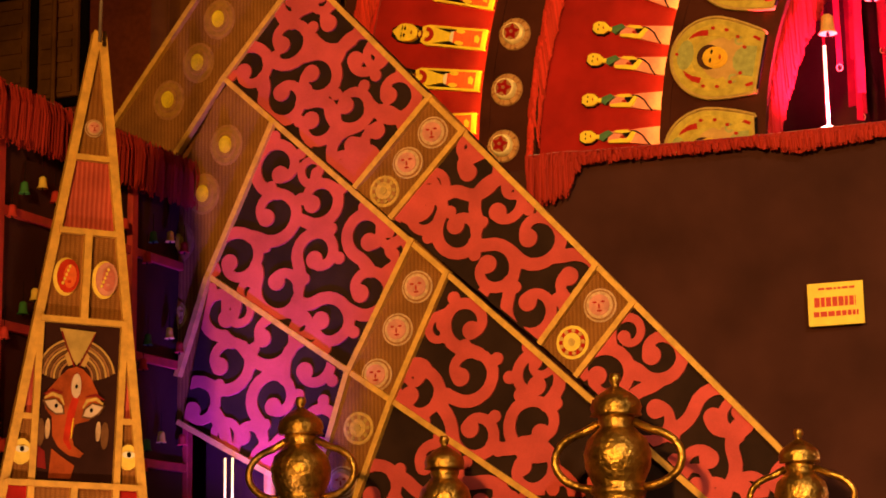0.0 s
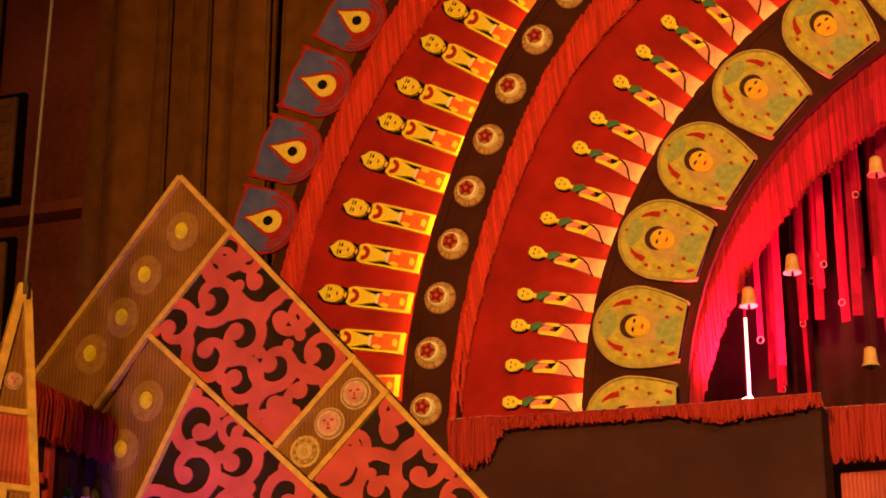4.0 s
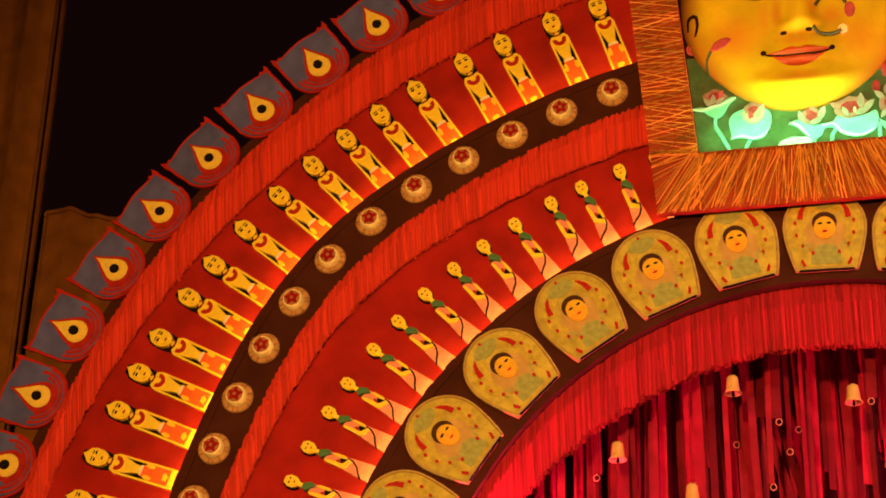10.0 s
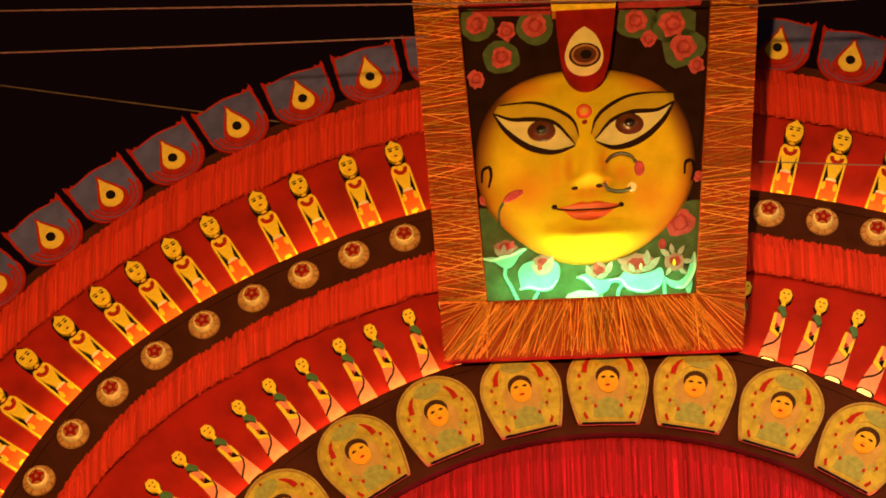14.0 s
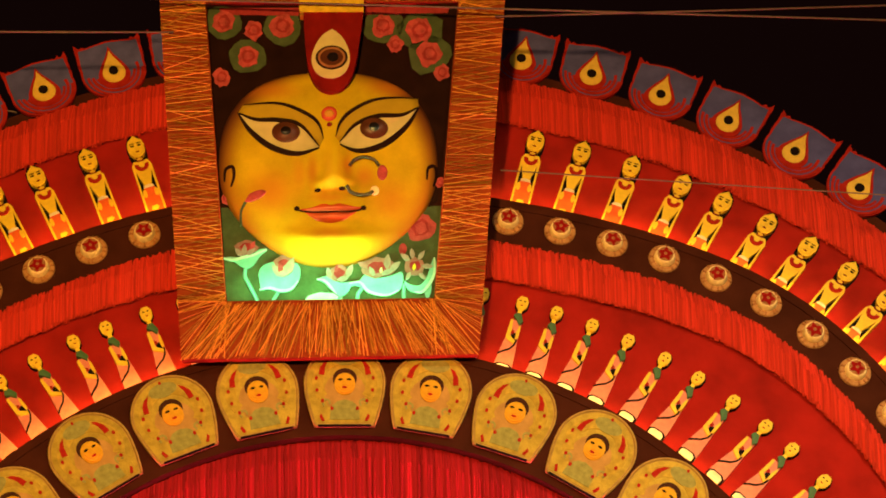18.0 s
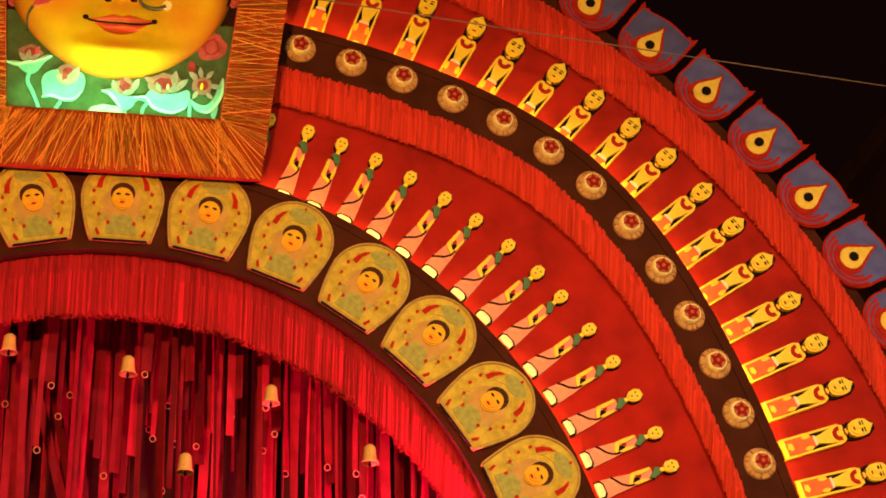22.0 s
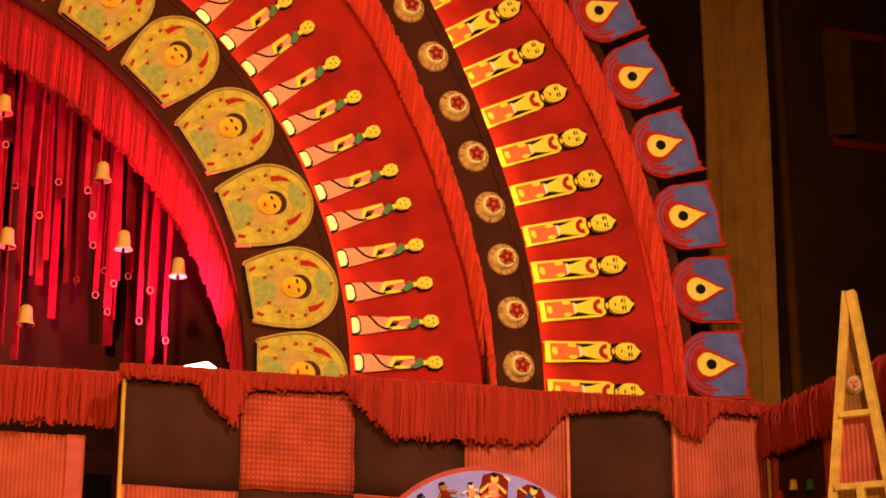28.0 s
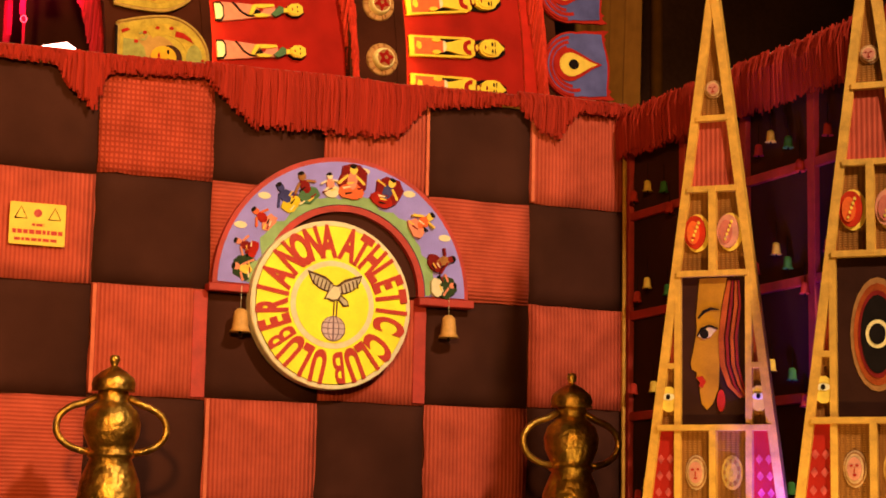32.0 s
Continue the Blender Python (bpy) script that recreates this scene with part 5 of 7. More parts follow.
shape("hair", [D(524, 97), D(962, 97), D(946, 330), D(934, 440), D(900, 470), D(590, 470), D(552, 440), D(536, 330)], 0.005, HAIR, "black painted hair")
outline = []
for i in range(72):
    a = 2 * math.pi * i / 72
    lo, hi = 0.1, 1.0
    for _ in range(24):
        m_ = (lo + hi) / 2
        lo, hi = (m_, hi) if face_edge(FC[0] + m_ * math.cos(a), FC[1] + m_ * math.sin(a)) < 1 else (lo, m_)
    outline.append((FC[0] + lo * math.cos(a), FC[1] + lo * math.sin(a)))
# shading of rim, nose sides and lips, and nose highlight, put into the colour
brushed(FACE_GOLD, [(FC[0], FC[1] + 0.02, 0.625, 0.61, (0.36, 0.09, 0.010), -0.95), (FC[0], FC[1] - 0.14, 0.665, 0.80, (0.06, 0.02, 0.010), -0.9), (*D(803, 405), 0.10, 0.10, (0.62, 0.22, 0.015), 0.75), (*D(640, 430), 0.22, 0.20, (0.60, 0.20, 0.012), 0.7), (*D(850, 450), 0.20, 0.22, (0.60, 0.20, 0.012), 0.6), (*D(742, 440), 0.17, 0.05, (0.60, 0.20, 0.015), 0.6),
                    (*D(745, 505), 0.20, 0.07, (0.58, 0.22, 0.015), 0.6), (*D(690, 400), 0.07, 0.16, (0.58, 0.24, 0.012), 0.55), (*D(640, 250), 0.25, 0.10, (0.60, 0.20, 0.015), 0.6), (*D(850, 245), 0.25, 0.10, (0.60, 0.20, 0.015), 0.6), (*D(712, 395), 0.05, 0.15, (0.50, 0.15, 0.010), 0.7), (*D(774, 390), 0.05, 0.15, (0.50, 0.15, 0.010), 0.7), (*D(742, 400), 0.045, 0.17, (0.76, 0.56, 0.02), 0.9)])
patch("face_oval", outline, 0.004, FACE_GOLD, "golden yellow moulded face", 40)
IRIS = paint("brown iris paint", (0.10, 0.032, 0.014), 0.6, 20, 0.12)
EYE_CREAM = paint("cream eye paint", (0.62, 0.56, 0.25), 0.88, 12, 0.7)
BROWN_LINE = paint("dark brown brush paint", (0.018, 0.006, 0.004), 0.7, 20, 0.7)
for brow, upper, lower, iris in (
        (((731, 338), (722, 312), (699, 293), (652, 275), (589, 275)), ((580, 289), (612, 303), (652, 305), (690, 314), (724, 352)), ((580, 289), (602, 322), (640, 352), (685, 364), (724, 354)), (665, 325)),
        (((752, 336), (760, 310), (781, 288), (825, 268), (896, 262)), ((898, 279), (868, 296), (825, 299), (786, 314), (759, 346)), ((898, 279), (876, 316), (838, 348), (795, 360), (760, 350)), (819, 319))):
    lid = curve(brow, 5) + curve(upper, 5)
    patch("upper_lid", lid, 0.010, FACE_LIGHT, "olive yellow upper eyelid", 5)
    patch("eye_white", curve(upper, 5) + curve(lower, 5)[::-1][1:-1], 0.013, EYE_CREAM, "cream eye shape", 5)
    brush_line("brow_line", brow, 1.0, 6.5, 0.015, BROWN_LINE, "dark brow line")
    brush_line("lid_line", upper, 1.5, 8.0, 0.019, BROWN_LINE, "dark lid line")
    brush_line("lid_line", lower, 1.5, 10.0, 0.019, BROWN_LINE, "dark lid line")
    cx, cz = D(iris[0], iris[1] + 1)
    for nm, r0, r1, lift, bulge, mt in (("iris", 0.084, 0.066, 0.012, 0.030, IRIS), ("iris_dot", 0.034, 0.030, 0.034, 0.012, BLACK_GLOSS)):
        bm = bmesh.new()
        lathe(bm, [(0, bulge)] + [(math.sin(radians(a)), bulge * math.cos(radians(a))) for a in (15, 30, 45, 60, 75, 90)] + [(1.0, -0.01), (0, -0.01)], 22)
        for v in bm.verts:
            x, y, z = v.co
            v.co = (cx + x * r0, -lift - z, cz + y * r1)
        bmesh.ops.recalc_face_normals(bm, faces=bm.faces)
        on_face(nm, bm, mt, "glossy brown iris" if nm == "iris" else "")
for a, b in ((722, 429), (765, 427)):
    patch("nostril", blob(a, b, 6, 3, 12), 0.006, BROWN_LINE, "", 3)
for s, a in ((-1, 566), (1, 922)):
    brush_line("ear_curl", [(a - 8, 408), (a - 6, 388), (a + 6, 384), (a + 9, 400), (a + 4, 418)], 3, 6, 0.012, BROWN_LINE)
patch("upper_lip", curve([(690, 462), (716, 458), (733, 452), (746, 456), (760, 452), (780, 457), (801, 459)], 4) + curve([(801, 461), (778, 467), (746, 468), (712, 468), (690, 464)], 4), 0.008, LIP, "vermilion upper lip", 4)
patch("lower_lip", curve([(700, 466), (722, 469), (746, 468), (772, 469), (792, 465)], 4) + curve([(788, 470), (768, 482), (746, 486), (722, 482), (704, 470)], 4), 0.008, LIP, "vermilion lower lip", 4)
brush_line("lip_line", [(684, 459), (692, 464), (712, 467), (746, 468), (780, 467), (798, 463), (804, 457)], 2, 2.6, 0.014, BROWN_LINE)
for a in (686, 803):
    patch("lip_corner", blob(a, 460, 5, 4, 10), 0.013, BROWN_LINE, "", 2)
patch("forehead_dot", blob(740, 294, 14, 13, 18), 0.010, VERMILION, "vermilion forehead dot", 3)
patch("forehead_dot", blob(740, 294, 8, 7, 12), 0.014, FACE_ORANGE, "", 2)
patch("forehead_dot", blob(741, 313, 5, 4, 10), 0.010, MAROON, "", 2)
# crown band with an upright eye
shape("crown_band", curve([(692, 97), (693, 130), (696, 170), (701, 210), (710, 238), (724, 254), (743, 260), (762, 254), (776, 238), (785, 210), (791, 170), (796, 130), (798, 97)], 4), -0.128, paint("deep red crown paint", (0.22, 0.009, 0.006), 0.55, 8, 0.95), "deep red crown band", 0.13)
shape("crown_top", [D(684, 96), D(798, 96), D(797, 122), D(686, 122)], -0.134, YELLOW_OCHRE, "ochre crown edge", 0.13)
shape("upright_eye", curve([(743, 152), (758, 163), (769, 180), (775, 203), (770, 223), (758, 234), (742, 238), (725, 234), (713, 223), (708, 204), (714, 181), (726, 163), (742, 152)], 4)[:-1], -0.136, EYE_CREAM, "cream upright eye", 0.02)
shape("eye_rim", blob(743, 202, 28, 21, 20), -0.140, BROWN_LINE, "", 0.02)
shape("eye_ring", blob(743, 202, 24, 18, 24), -0.143, CLAY, "", 0.02)
shape("iris", blob(743, 202, 20, 14, 20), -0.146, IRIS, "", 0.02)
shape("iris_dot", blob(745, 202, 10, 8, 14), -0.150, BLACK_GLOSS, "", 0.02)
# ring in the nose
for pts in ([(777, 387), (786, 376), (803, 371), (820, 376), (829, 387)], [(773, 424), (780, 433), (794, 437), (808, 437), (820, 432)]):
    bm = bmesh.new()
    tube(bm, [(x, -0.022, z) for x, z in curve(pts, 4)], 0.010, 6)
    on_face("nose_ring", bm, NOSE_RING, "thin dark green nose ring")
patch("nose_jewel", blob(835, 398, 9, 13, 12), 0.016, PINK_PAINT, "pink drop jewel", 3)
patch("nose_jewel", blob(822, 430, 8, 8, 12), 0.018, CREAM, "pale green jewel", 3)
patch("bud", curve([(594, 446), (604, 432), (622, 426), (632, 430), (622, 440), (606, 446), (594, 446)], 3)[:-1], 0.010, PINK_PAINT, "pink bud with a white edge", 3)
brush_line("bud_stem", [(596, 446), (588, 462), (588, 484)], 5, 4, 0.010, LEAF_GREEN)
# flowers over the brow and lotus at the foot
fl_rnd = random.Random(7)
for a, b, r, m in ((552, 125, 30, 1), (605, 140, 26, 0), (655, 132, 32, 1), (596, 185, 30, 1), (550, 222, 24, 0), (832, 132, 32, 1), (898, 140, 36, 1), (855, 165, 22, 0), (915, 182, 34, 1), (938, 215, 22, 0), (905, 490, 40, 1), (562, 435, 16, 0), (938, 410, 14, 0), (606, 435, 14, 0)):
    if m:
        shape("flower_leaf", [D(a + r * 1.15 * math.cos(i * 0.4833) * fl_rnd.uniform(0.85, 1.1), b + r * 1.05 * math.sin(i * 0.4833) * fl_rnd.uniform(0.85, 1.1)) for i in range(13)], 0.000, LEAF_GREEN, "dark green leaf")
    for lay, (f, mt) in enumerate(((0.66, PINK_PAINT), (0.40, ROSE_DARK), (0.26, PINK_PAINT))):
        shape("flower" if lay == 0 else "petal_ring", [D(a + r * f * math.cos(i * 0.3491) * fl_rnd.uniform(0.78, 1.15), b + r * f * math.sin(i * 0.3491) * fl_rnd.uniform(0.78, 1.15)) for i in range(18)], -0.006 - 0.003 * lay, mt, "pink painted flower" if lay == 0 else "")
def lotus(cup, rim, bloom, petals, stem):
    """A painted lotus: leaf cup, its pale curled rim, dull red bloom (x, y, half width, half height), pale petals (x, y, length, degrees, paint) and stem."""
    shape("lotus_leaf", curve(cup + cup[:1], 3)[:-1], -0.012, MINT, "turquoise lotus leaf cup", 0.014)
    brush_line("leaf_rim", rim, 2.0, 5.0, 0.018, MINT_PALE, "pale curled leaf rim")
    x, y, rx, ry = bloom
    shape("bloom", [D(x + rx * math.cos(i * 0.4189) * fl_rnd.uniform(0.82, 1.12), y + ry * math.sin(i * 0.4189) * fl_rnd.uniform(0.82, 1.12)) for i in range(15)], -0.015, BLOOM_GREY, "dull pink bloom", 0.014)
    shape("bloom_heart", [D(x + rx * 0.55 * math.cos(i * 0.5236) * fl_rnd.uniform(0.8, 1.15), y + ry * 0.55 * math.sin(i * 0.5236) * fl_rnd.uniform(0.8, 1.15)) for i in range(12)], -0.019, ROSE_DARK, "", 0.014)
    for k, (px, py, ln, ang, m) in enumerate(petals):
        ux, uy = math.sin(radians(ang)), -math.cos(radians(ang))
        at = lambda f, w: D(px + ln * (ux * f - uy * w), py + ln * (uy * f + ux * w))
        shape("lotus_petal", [at(0.0, -0.08), at(0.3, -0.24), at(0.65, -0.20), at(0.88, -0.08), at(1.0, 0.0), at(0.88, 0.08), at(0.65, 0.20), at(0.3, 0.24), at(0.0, 0.08)], -0.021 - 0.0016 * k, m, "", 0.014)
    bm = bmesh.new()
    tube(bm, [(x, 0.0, z) for x, z in curve(stem, 4)], 0.012, 6)
    part("lotus_stem", bm, MINT, board, "turquoise stem")


lotus([(556, 540), (572, 538), (590, 540), (608, 534), (622, 525), (634, 526), (622, 537), (613, 551), (601, 559), (588, 555), (576, 546)], [(556, 540), (575, 544), (592, 540), (612, 535), (634, 526)], (598, 522, 20, 13),
      [(590, 537, 18, -42, PETAL_GREY), (594, 537, 20, 4, PETAL_GREY), (600, 536, 18, 50, PETAL_GREY), (606, 526, 16, 25, PINK_PAINT)], [(597, 557), (596, 572), (606, 590), (620, 619)])
lotus([(622, 582), (620, 567), (628, 554), (645, 548), (668, 546), (688, 552), (694, 566), (690, 584), (678, 598), (660, 602), (640, 596), (626, 597)], [(622, 597), (640, 594), (660, 599), (678, 596), (690, 582)], (664, 550, 18, 13),
      [(662, 574, 28, -42, PETAL_GREY), (664, 575, 26, 16, PETAL_GREY), (668, 572, 34, 24, PETAL_GREY), (660, 570, 20, -8, PINK_PAINT), (656, 572, 16, 60, PETAL_GREY)], [(655, 602), (650, 610), (645, 619)])
lotus([(723, 579), (738, 574), (750, 580), (766, 586), (784, 584), (800, 588), (784, 592), (779, 602), (768, 610), (758, 606), (746, 592)], [(723, 579), (736, 582), (748, 594), (758, 606)], (762, 569, 18, 15),
      [(746, 578, 20, -14, PETAL_GREY), (760, 582, 20, 76, PETAL_GREY), (776, 576, 24, 24, PETAL_GREY), (756, 568, 14, 10, PINK_PAINT)], [(768, 606), (764, 612), (762, 619)])
lotus([(780, 587), (798, 582), (808, 572), (830, 578), (856, 574), (872, 568), (876, 585), (868, 602), (846, 611), (822, 608), (808, 596), (796, 592)], [(780, 587), (800, 586), (815, 602), (846, 609), (868, 600)], (830, 560, 30, 20),
      [(846, 562, 26, 4, PETAL_GREY), (852, 566, 24, 48, PETAL_GREY), (838, 572, 22, 70, PETAL_GREY), (824, 574, 18, -30, PETAL_GREY), (812, 560, 20, -62, BLOOM_GREY), (836, 570, 10, 0, CREAM)], [(806, 592), (797, 604), (795, 619)])
lotus([(876, 582), (888, 590), (904, 592), (916, 580), (924, 556), (930, 542), (934, 556), (930, 574), (920, 592), (910, 604), (896, 605), (884, 598)], [(930, 543), (930, 574), (912, 602), (896, 604)], (896, 558, 19, 16),
      [(886, 548, 20, -52, PETAL_GREY), (892, 544, 18, -10, PETAL_GREY), (902, 546, 18, 36, PETAL_GREY), (910, 558, 18, 96, PETAL_GREY), (904, 572, 16, 130, PETAL_GREY), (888, 570, 16, 210, PETAL_GREY), (894, 566, 12, 4, YELLOW_OCHRE)], [(878, 588), (877, 602), (878, 619)])
shape("lotus_leaf", curve([(913, 590), (924, 584), (926, 600), (920, 617), (914, 606)], 3), -0.008, MINT, "turquoise leaf at the foot")
shape("bud", blob(874, 527, 7, 10, 14), -0.012, ROSE_DARK, "deep rose bud", 0.012)
shape("crown_side", [D(544, 100), D(684, 100), D(684, 114), D(548, 112)], -0.004, ROSE_DARK, "dark red band over the flowers", 0.010)
shape("crown_side", [D(800, 99), D(950, 99), D(946, 110), D(800, 112)], -0.004, ROSE_DARK, "dark red band over the flowers", 0.010)
shape("lotus_leaf", [D(700, 618), D(708, 608), D(728, 602), D(752, 604), D(768, 612), D(770, 618)], -0.006, MINT_PALE, "pale leaf at the foot")
bm = bmesh.new()
for x in (-0.6, 0.6):
    tube(bm, [(x, 0.06, 0.25), (x, 0.52 if x else 0.5, 0.45)], 0.03, 6)
    tube(bm, [(x, 0.06, 1.9), (x, 0.62, 1.75), (x, 0.62, 0.3)], 0.03, 6)
part("back_frame", bm, WOOD_TRIM, board, "bamboo poles behind the board")

# ribbon beside the flood in the niche, its lit glare made as glow
t = thing("tube_light", "short upright ribbon in the niche with added pink-white glow", "lamp", m=pose(-1.90, 0.05, 4.02))
bm = bmesh.new()
tube(bm, [(0, 0, 0.14), (0, 0, 0.62)], 0.008, 8)
part("tube", bm, glow("ribbon glare glow", (1.0, 0.42, 0.30), 6), t, "pink-white ribbon given a glow")
bm = bmesh.new()
tube(bm, [(0, 0, 0.0), (0, 0, 0.14)], 0.018, 8)
part("lower_stem", bm, BLACK_PAINT, t)

# ---------------------------------------------------------------- fan of scrollwork panels
fan = thing("scrollwork_fan", "slanting fan of black panels with coral scrollwork and bamboo mat strips", "panel screen", m=pose(-0.025, 0, 0.012))
FY = -0.60
BLACK_PANEL = paint("black panel board", (0.030, 0.014, 0.010), 0.6, 6, 0.8, bump=0.2)
ROUNDEL_GOLD = paint("gold roundel paint", (0.62, 0.38, 0.08), 0.6, 40, 0.5, bump=0.5)
CLAY_MAT = paint("brown ring paint", (0.36, 0.18, 0.045), 0.65, 24, 0.75, bump=0.4)
ROUNDEL_PALE = paint("pale roundel paint", (0.62, 0.40, 0.22), 0.6, 40, 0.6, bump=0.5)


def in_quad(q, u, v):
    a, b, c, d = q
    return tuple((1 - u) * (1 - v) * a[i] + u * (1 - v) * b[i] + u * v * c[i] + (1 - u) * v * d[i] for i in range(2))


def strip(bm, pts, widths, y0, y1):
    """A flat band of changing width along a line of (x, z)."""
    rows = []
    for i, p in enumerate(pts):
        a, b = pts[max(i - 1, 0)], pts[min(i + 1, len(pts) - 1)]
        d = Vector((b[0] - a[0], b[1] - a[1]))
        d = d.normalized() if d.length > 1e-9 else Vector((1, 0))
        s = Vector((-d.y, d.x)) * widths[i] / 2
        rows.append([bm.verts.new((p[0] + k * s.x, y, p[1] + k * s.y)) for k, y in ((1, y0), (-1, y0), (-1, y1), (1, y1))])
    for p, q in zip(rows, rows[1:]):
        for k in range(3):
            bm.faces.new((p[k], q[k], q[(k + 1) % 4], p[(k + 1) % 4]))
        bm.faces.new((p[3], q[3], q[0], p[0]))
    return bm


def fretwork(q, strokes, cell=0.0085):
    """One cut-out board: the union of round-ended bands, each a line of (x, z, half width)."""
    xs, zs = [p[0] for p in q], [p[1] for p in q]
    gx, gz = np.arange(min(xs) - cell, max(xs) + 2 * cell, cell), np.arange(min(zs) - cell, max(zs) + 2 * cell, cell)
    X, Z = np.meshgrid(gx, gz, indexing="ij")
    field = np.full(X.shape, 1.0)
    for line in strokes:
        for (ax, az, aw), (bx, bz, bw) in zip(line, line[1:]):
            dx, dz = bx - ax, bz - az
            t = np.clip(((X - ax) * dx + (Z - az) * dz) / max(1e-9, dx * dx + dz * dz), 0, 1)
            field = np.minimum(field, np.hypot(X - ax - t * dx, Z - az - t * dz) - (aw + t * (bw - aw)))
    # keep clear of the battens round the panel
    for (ax, az), (bx, bz) in zip(q, q[1:] + q[:1]):
        n = math.dist((ax, az), (bx, bz))
        field = np.maximum(field, 0.012 - ((bx - ax) * (Z - az) - (bz - az) * (X - ax)) / n)
    bm = bmesh.new()
    made = {}

    def vert(key, x, z, y):
        if key not in made:
            made[key] = bm.verts.new((x, y, z))
        return made[key]

    y0, y1 = FY - 0.024, FY - 0.011
    for i in range(len(gx) - 1):
        for j in range(len(gz) - 1):
            c = [(i, j), (i + 1, j), (i + 1, j + 1), (i, j + 1)]
            f = [field[p] for p in c]
            if min(f) > 0:
                continue
            ring, cuts = [], []
            for k in range(4):
                p, r, fp, fr = c[k], c[(k + 1) % 4], f[k], f[(k + 1) % 4]
                if fp <= 0:
                    ring.append((p, gx[p[0]], gz[p[1]]))
                if (fp <= 0) != (fr <= 0):
                    s = fp / (fp - fr)
                    ring.append(((min(p, r), max(p, r)), gx[p[0]] + s * (gx[r[0]] - gx[p[0]]), gz[p[1]] + s * (gz[r[1]] - gz[p[1]])))
                    cuts.append((ring[-1], fp <= 0))
            if len(ring) > 2:
                bm.faces.new([vert((e[0], 0), e[1], e[2], y0) for e in ring])
            for k in range(0, len(cuts)):
                a, leaving = cuts[k]
                if leaving:
                    b = cuts[(k + 1) % len(cuts)][0]
                    bm.faces.new([vert((b[0], 0), b[1], b[2], y0), vert((a[0], 0), a[1], a[2], y0), vert((a[0], 1), a[1], a[2], y1), vert((b[0], 1), b[1], b[2], y1)])
    return bm


def scrollwork(q, seed, flip):
    """Hooked volutes with round tips, each springing from one placed before it."""
    r_ = random.Random(seed + 60)
    lu, lv = math.dist(q[0], q[1]), math.dist(q[0], q[3])
    nu, nv = max(2, math.ceil(lu / 0.36)), max(2, math.ceil(lv / 0.34))
    hooks, strokes = [], []
    for i in range(nu):
        for j in range(nv):
            u = (i + 0.5 + (0.22 if j % 2 else -0.16) + r_.uniform(-0.10, 0.10)) / nu
            v = (j + 0.5 + r_.uniform(-0.14, 0.14)) / nv
            hooks.append((i + j + r_.random(), u, v, r_.uniform(0.120, 0.158), 1 if (i + j) % 2 else -1))
    for i in range(nu + nv):
        e = r_.choice((0, 1, 2, 3))
        s = r_.uniform(0.08, 0.92)
        hooks.append((90 + i, *((s, 0.07), (s, 0.93), (0.06, s), (0.94, s))[e], r_.uniform(0.062, 0.086), r_.choice((-1, 1))))
    arms = []
    for n, (_, u, v, r, dr) in enumerate(sorted(hooks)):
        cx, cz = in_quad(q, u, v)
        small = r < 0.09
        hw = 0.025 if small else 0.035
        best = None
        for st in range(0, 360, 20):
            a0 = radians(st)
            sx, sz = cx + r * math.cos(a0), cz + r * math.sin(a0)
            tx, tz = -math.sin(a0) * dr, math.cos(a0) * dr
            for ax, az in arms or [in_quad(q, 0.02, 0.05)]:
                d = math.dist((ax, az), (sx, sz))
                if d < 0.06:
                    continue
                score = d + 0.22 * (1 - ((sx - ax) * tx + (sz - az) * tz) / d)
                if best is None or score < best[0]:
                    best = (score, a0, ax, az, sx - tx * d * 0.45, sz - tz * d * 0.45, sx, sz)
        _, a0, ax, az, kx, kz, sx, sz = best
        line = []
        if best[0] < 0.75:
            for i in range(8):
                f = i / 8
                line.append(((1 - f) ** 2 * ax + 2 * f * (1 - f) * kx + f * f * sx, (1 - f) ** 2 * az + 2 * f * (1 - f) * kz + f * f * sz, hw))
        for i in range(19):
            f = i / 18
            rr = r * (1 - 0.58 * max(0, f - 0.40) / 0.60)
            a = a0 + dr * radians(320) * f
            line.append((cx + rr * math.cos(a), cz + rr * math.sin(a), hw * (1 - 0.28 * f)))
            if not small and 2 < i < 12:
                arms.append(line[-1][:2])
            if not small and i in (8, 12):
                # round lobes on the outer side of the volute
                lobe = (cx + (rr + 0.044) * math.cos(a), cz + (rr + 0.044) * math.sin(a), 0.034)
                strokes.append([lobe, (lobe[0] + 1e-4, *lobe[1:])])
        strokes.append(line)
        ex, ez, _ = line[-1]
        tip = (ex + (cx - ex) * 0.35, ez + (cz - ez) * 0.35)
        knob = hw * (1.35 if small else 1.42)
        strokes.append([(*tip, knob), (tip[0] + 1e-4, tip[1], knob)])
    part("fretwork", fretwork(list(q), strokes), SCROLL_PINK, fan, "coral pink cut-out scrollwork")


VERMILION_DEEP = paint("deep vermilion mask paint", (0.50, 0.030, 0.012), 0.7, 20, 0.7)
ROSE_PALE = paint("pale rose mask paint", (0.62, 0.26, 0.20), 0.7, 20, 0.7)
PETAL_ROSE = paint("rose mask paint", (0.56, 0.16, 0.13), 0.65, 20, 0.7)


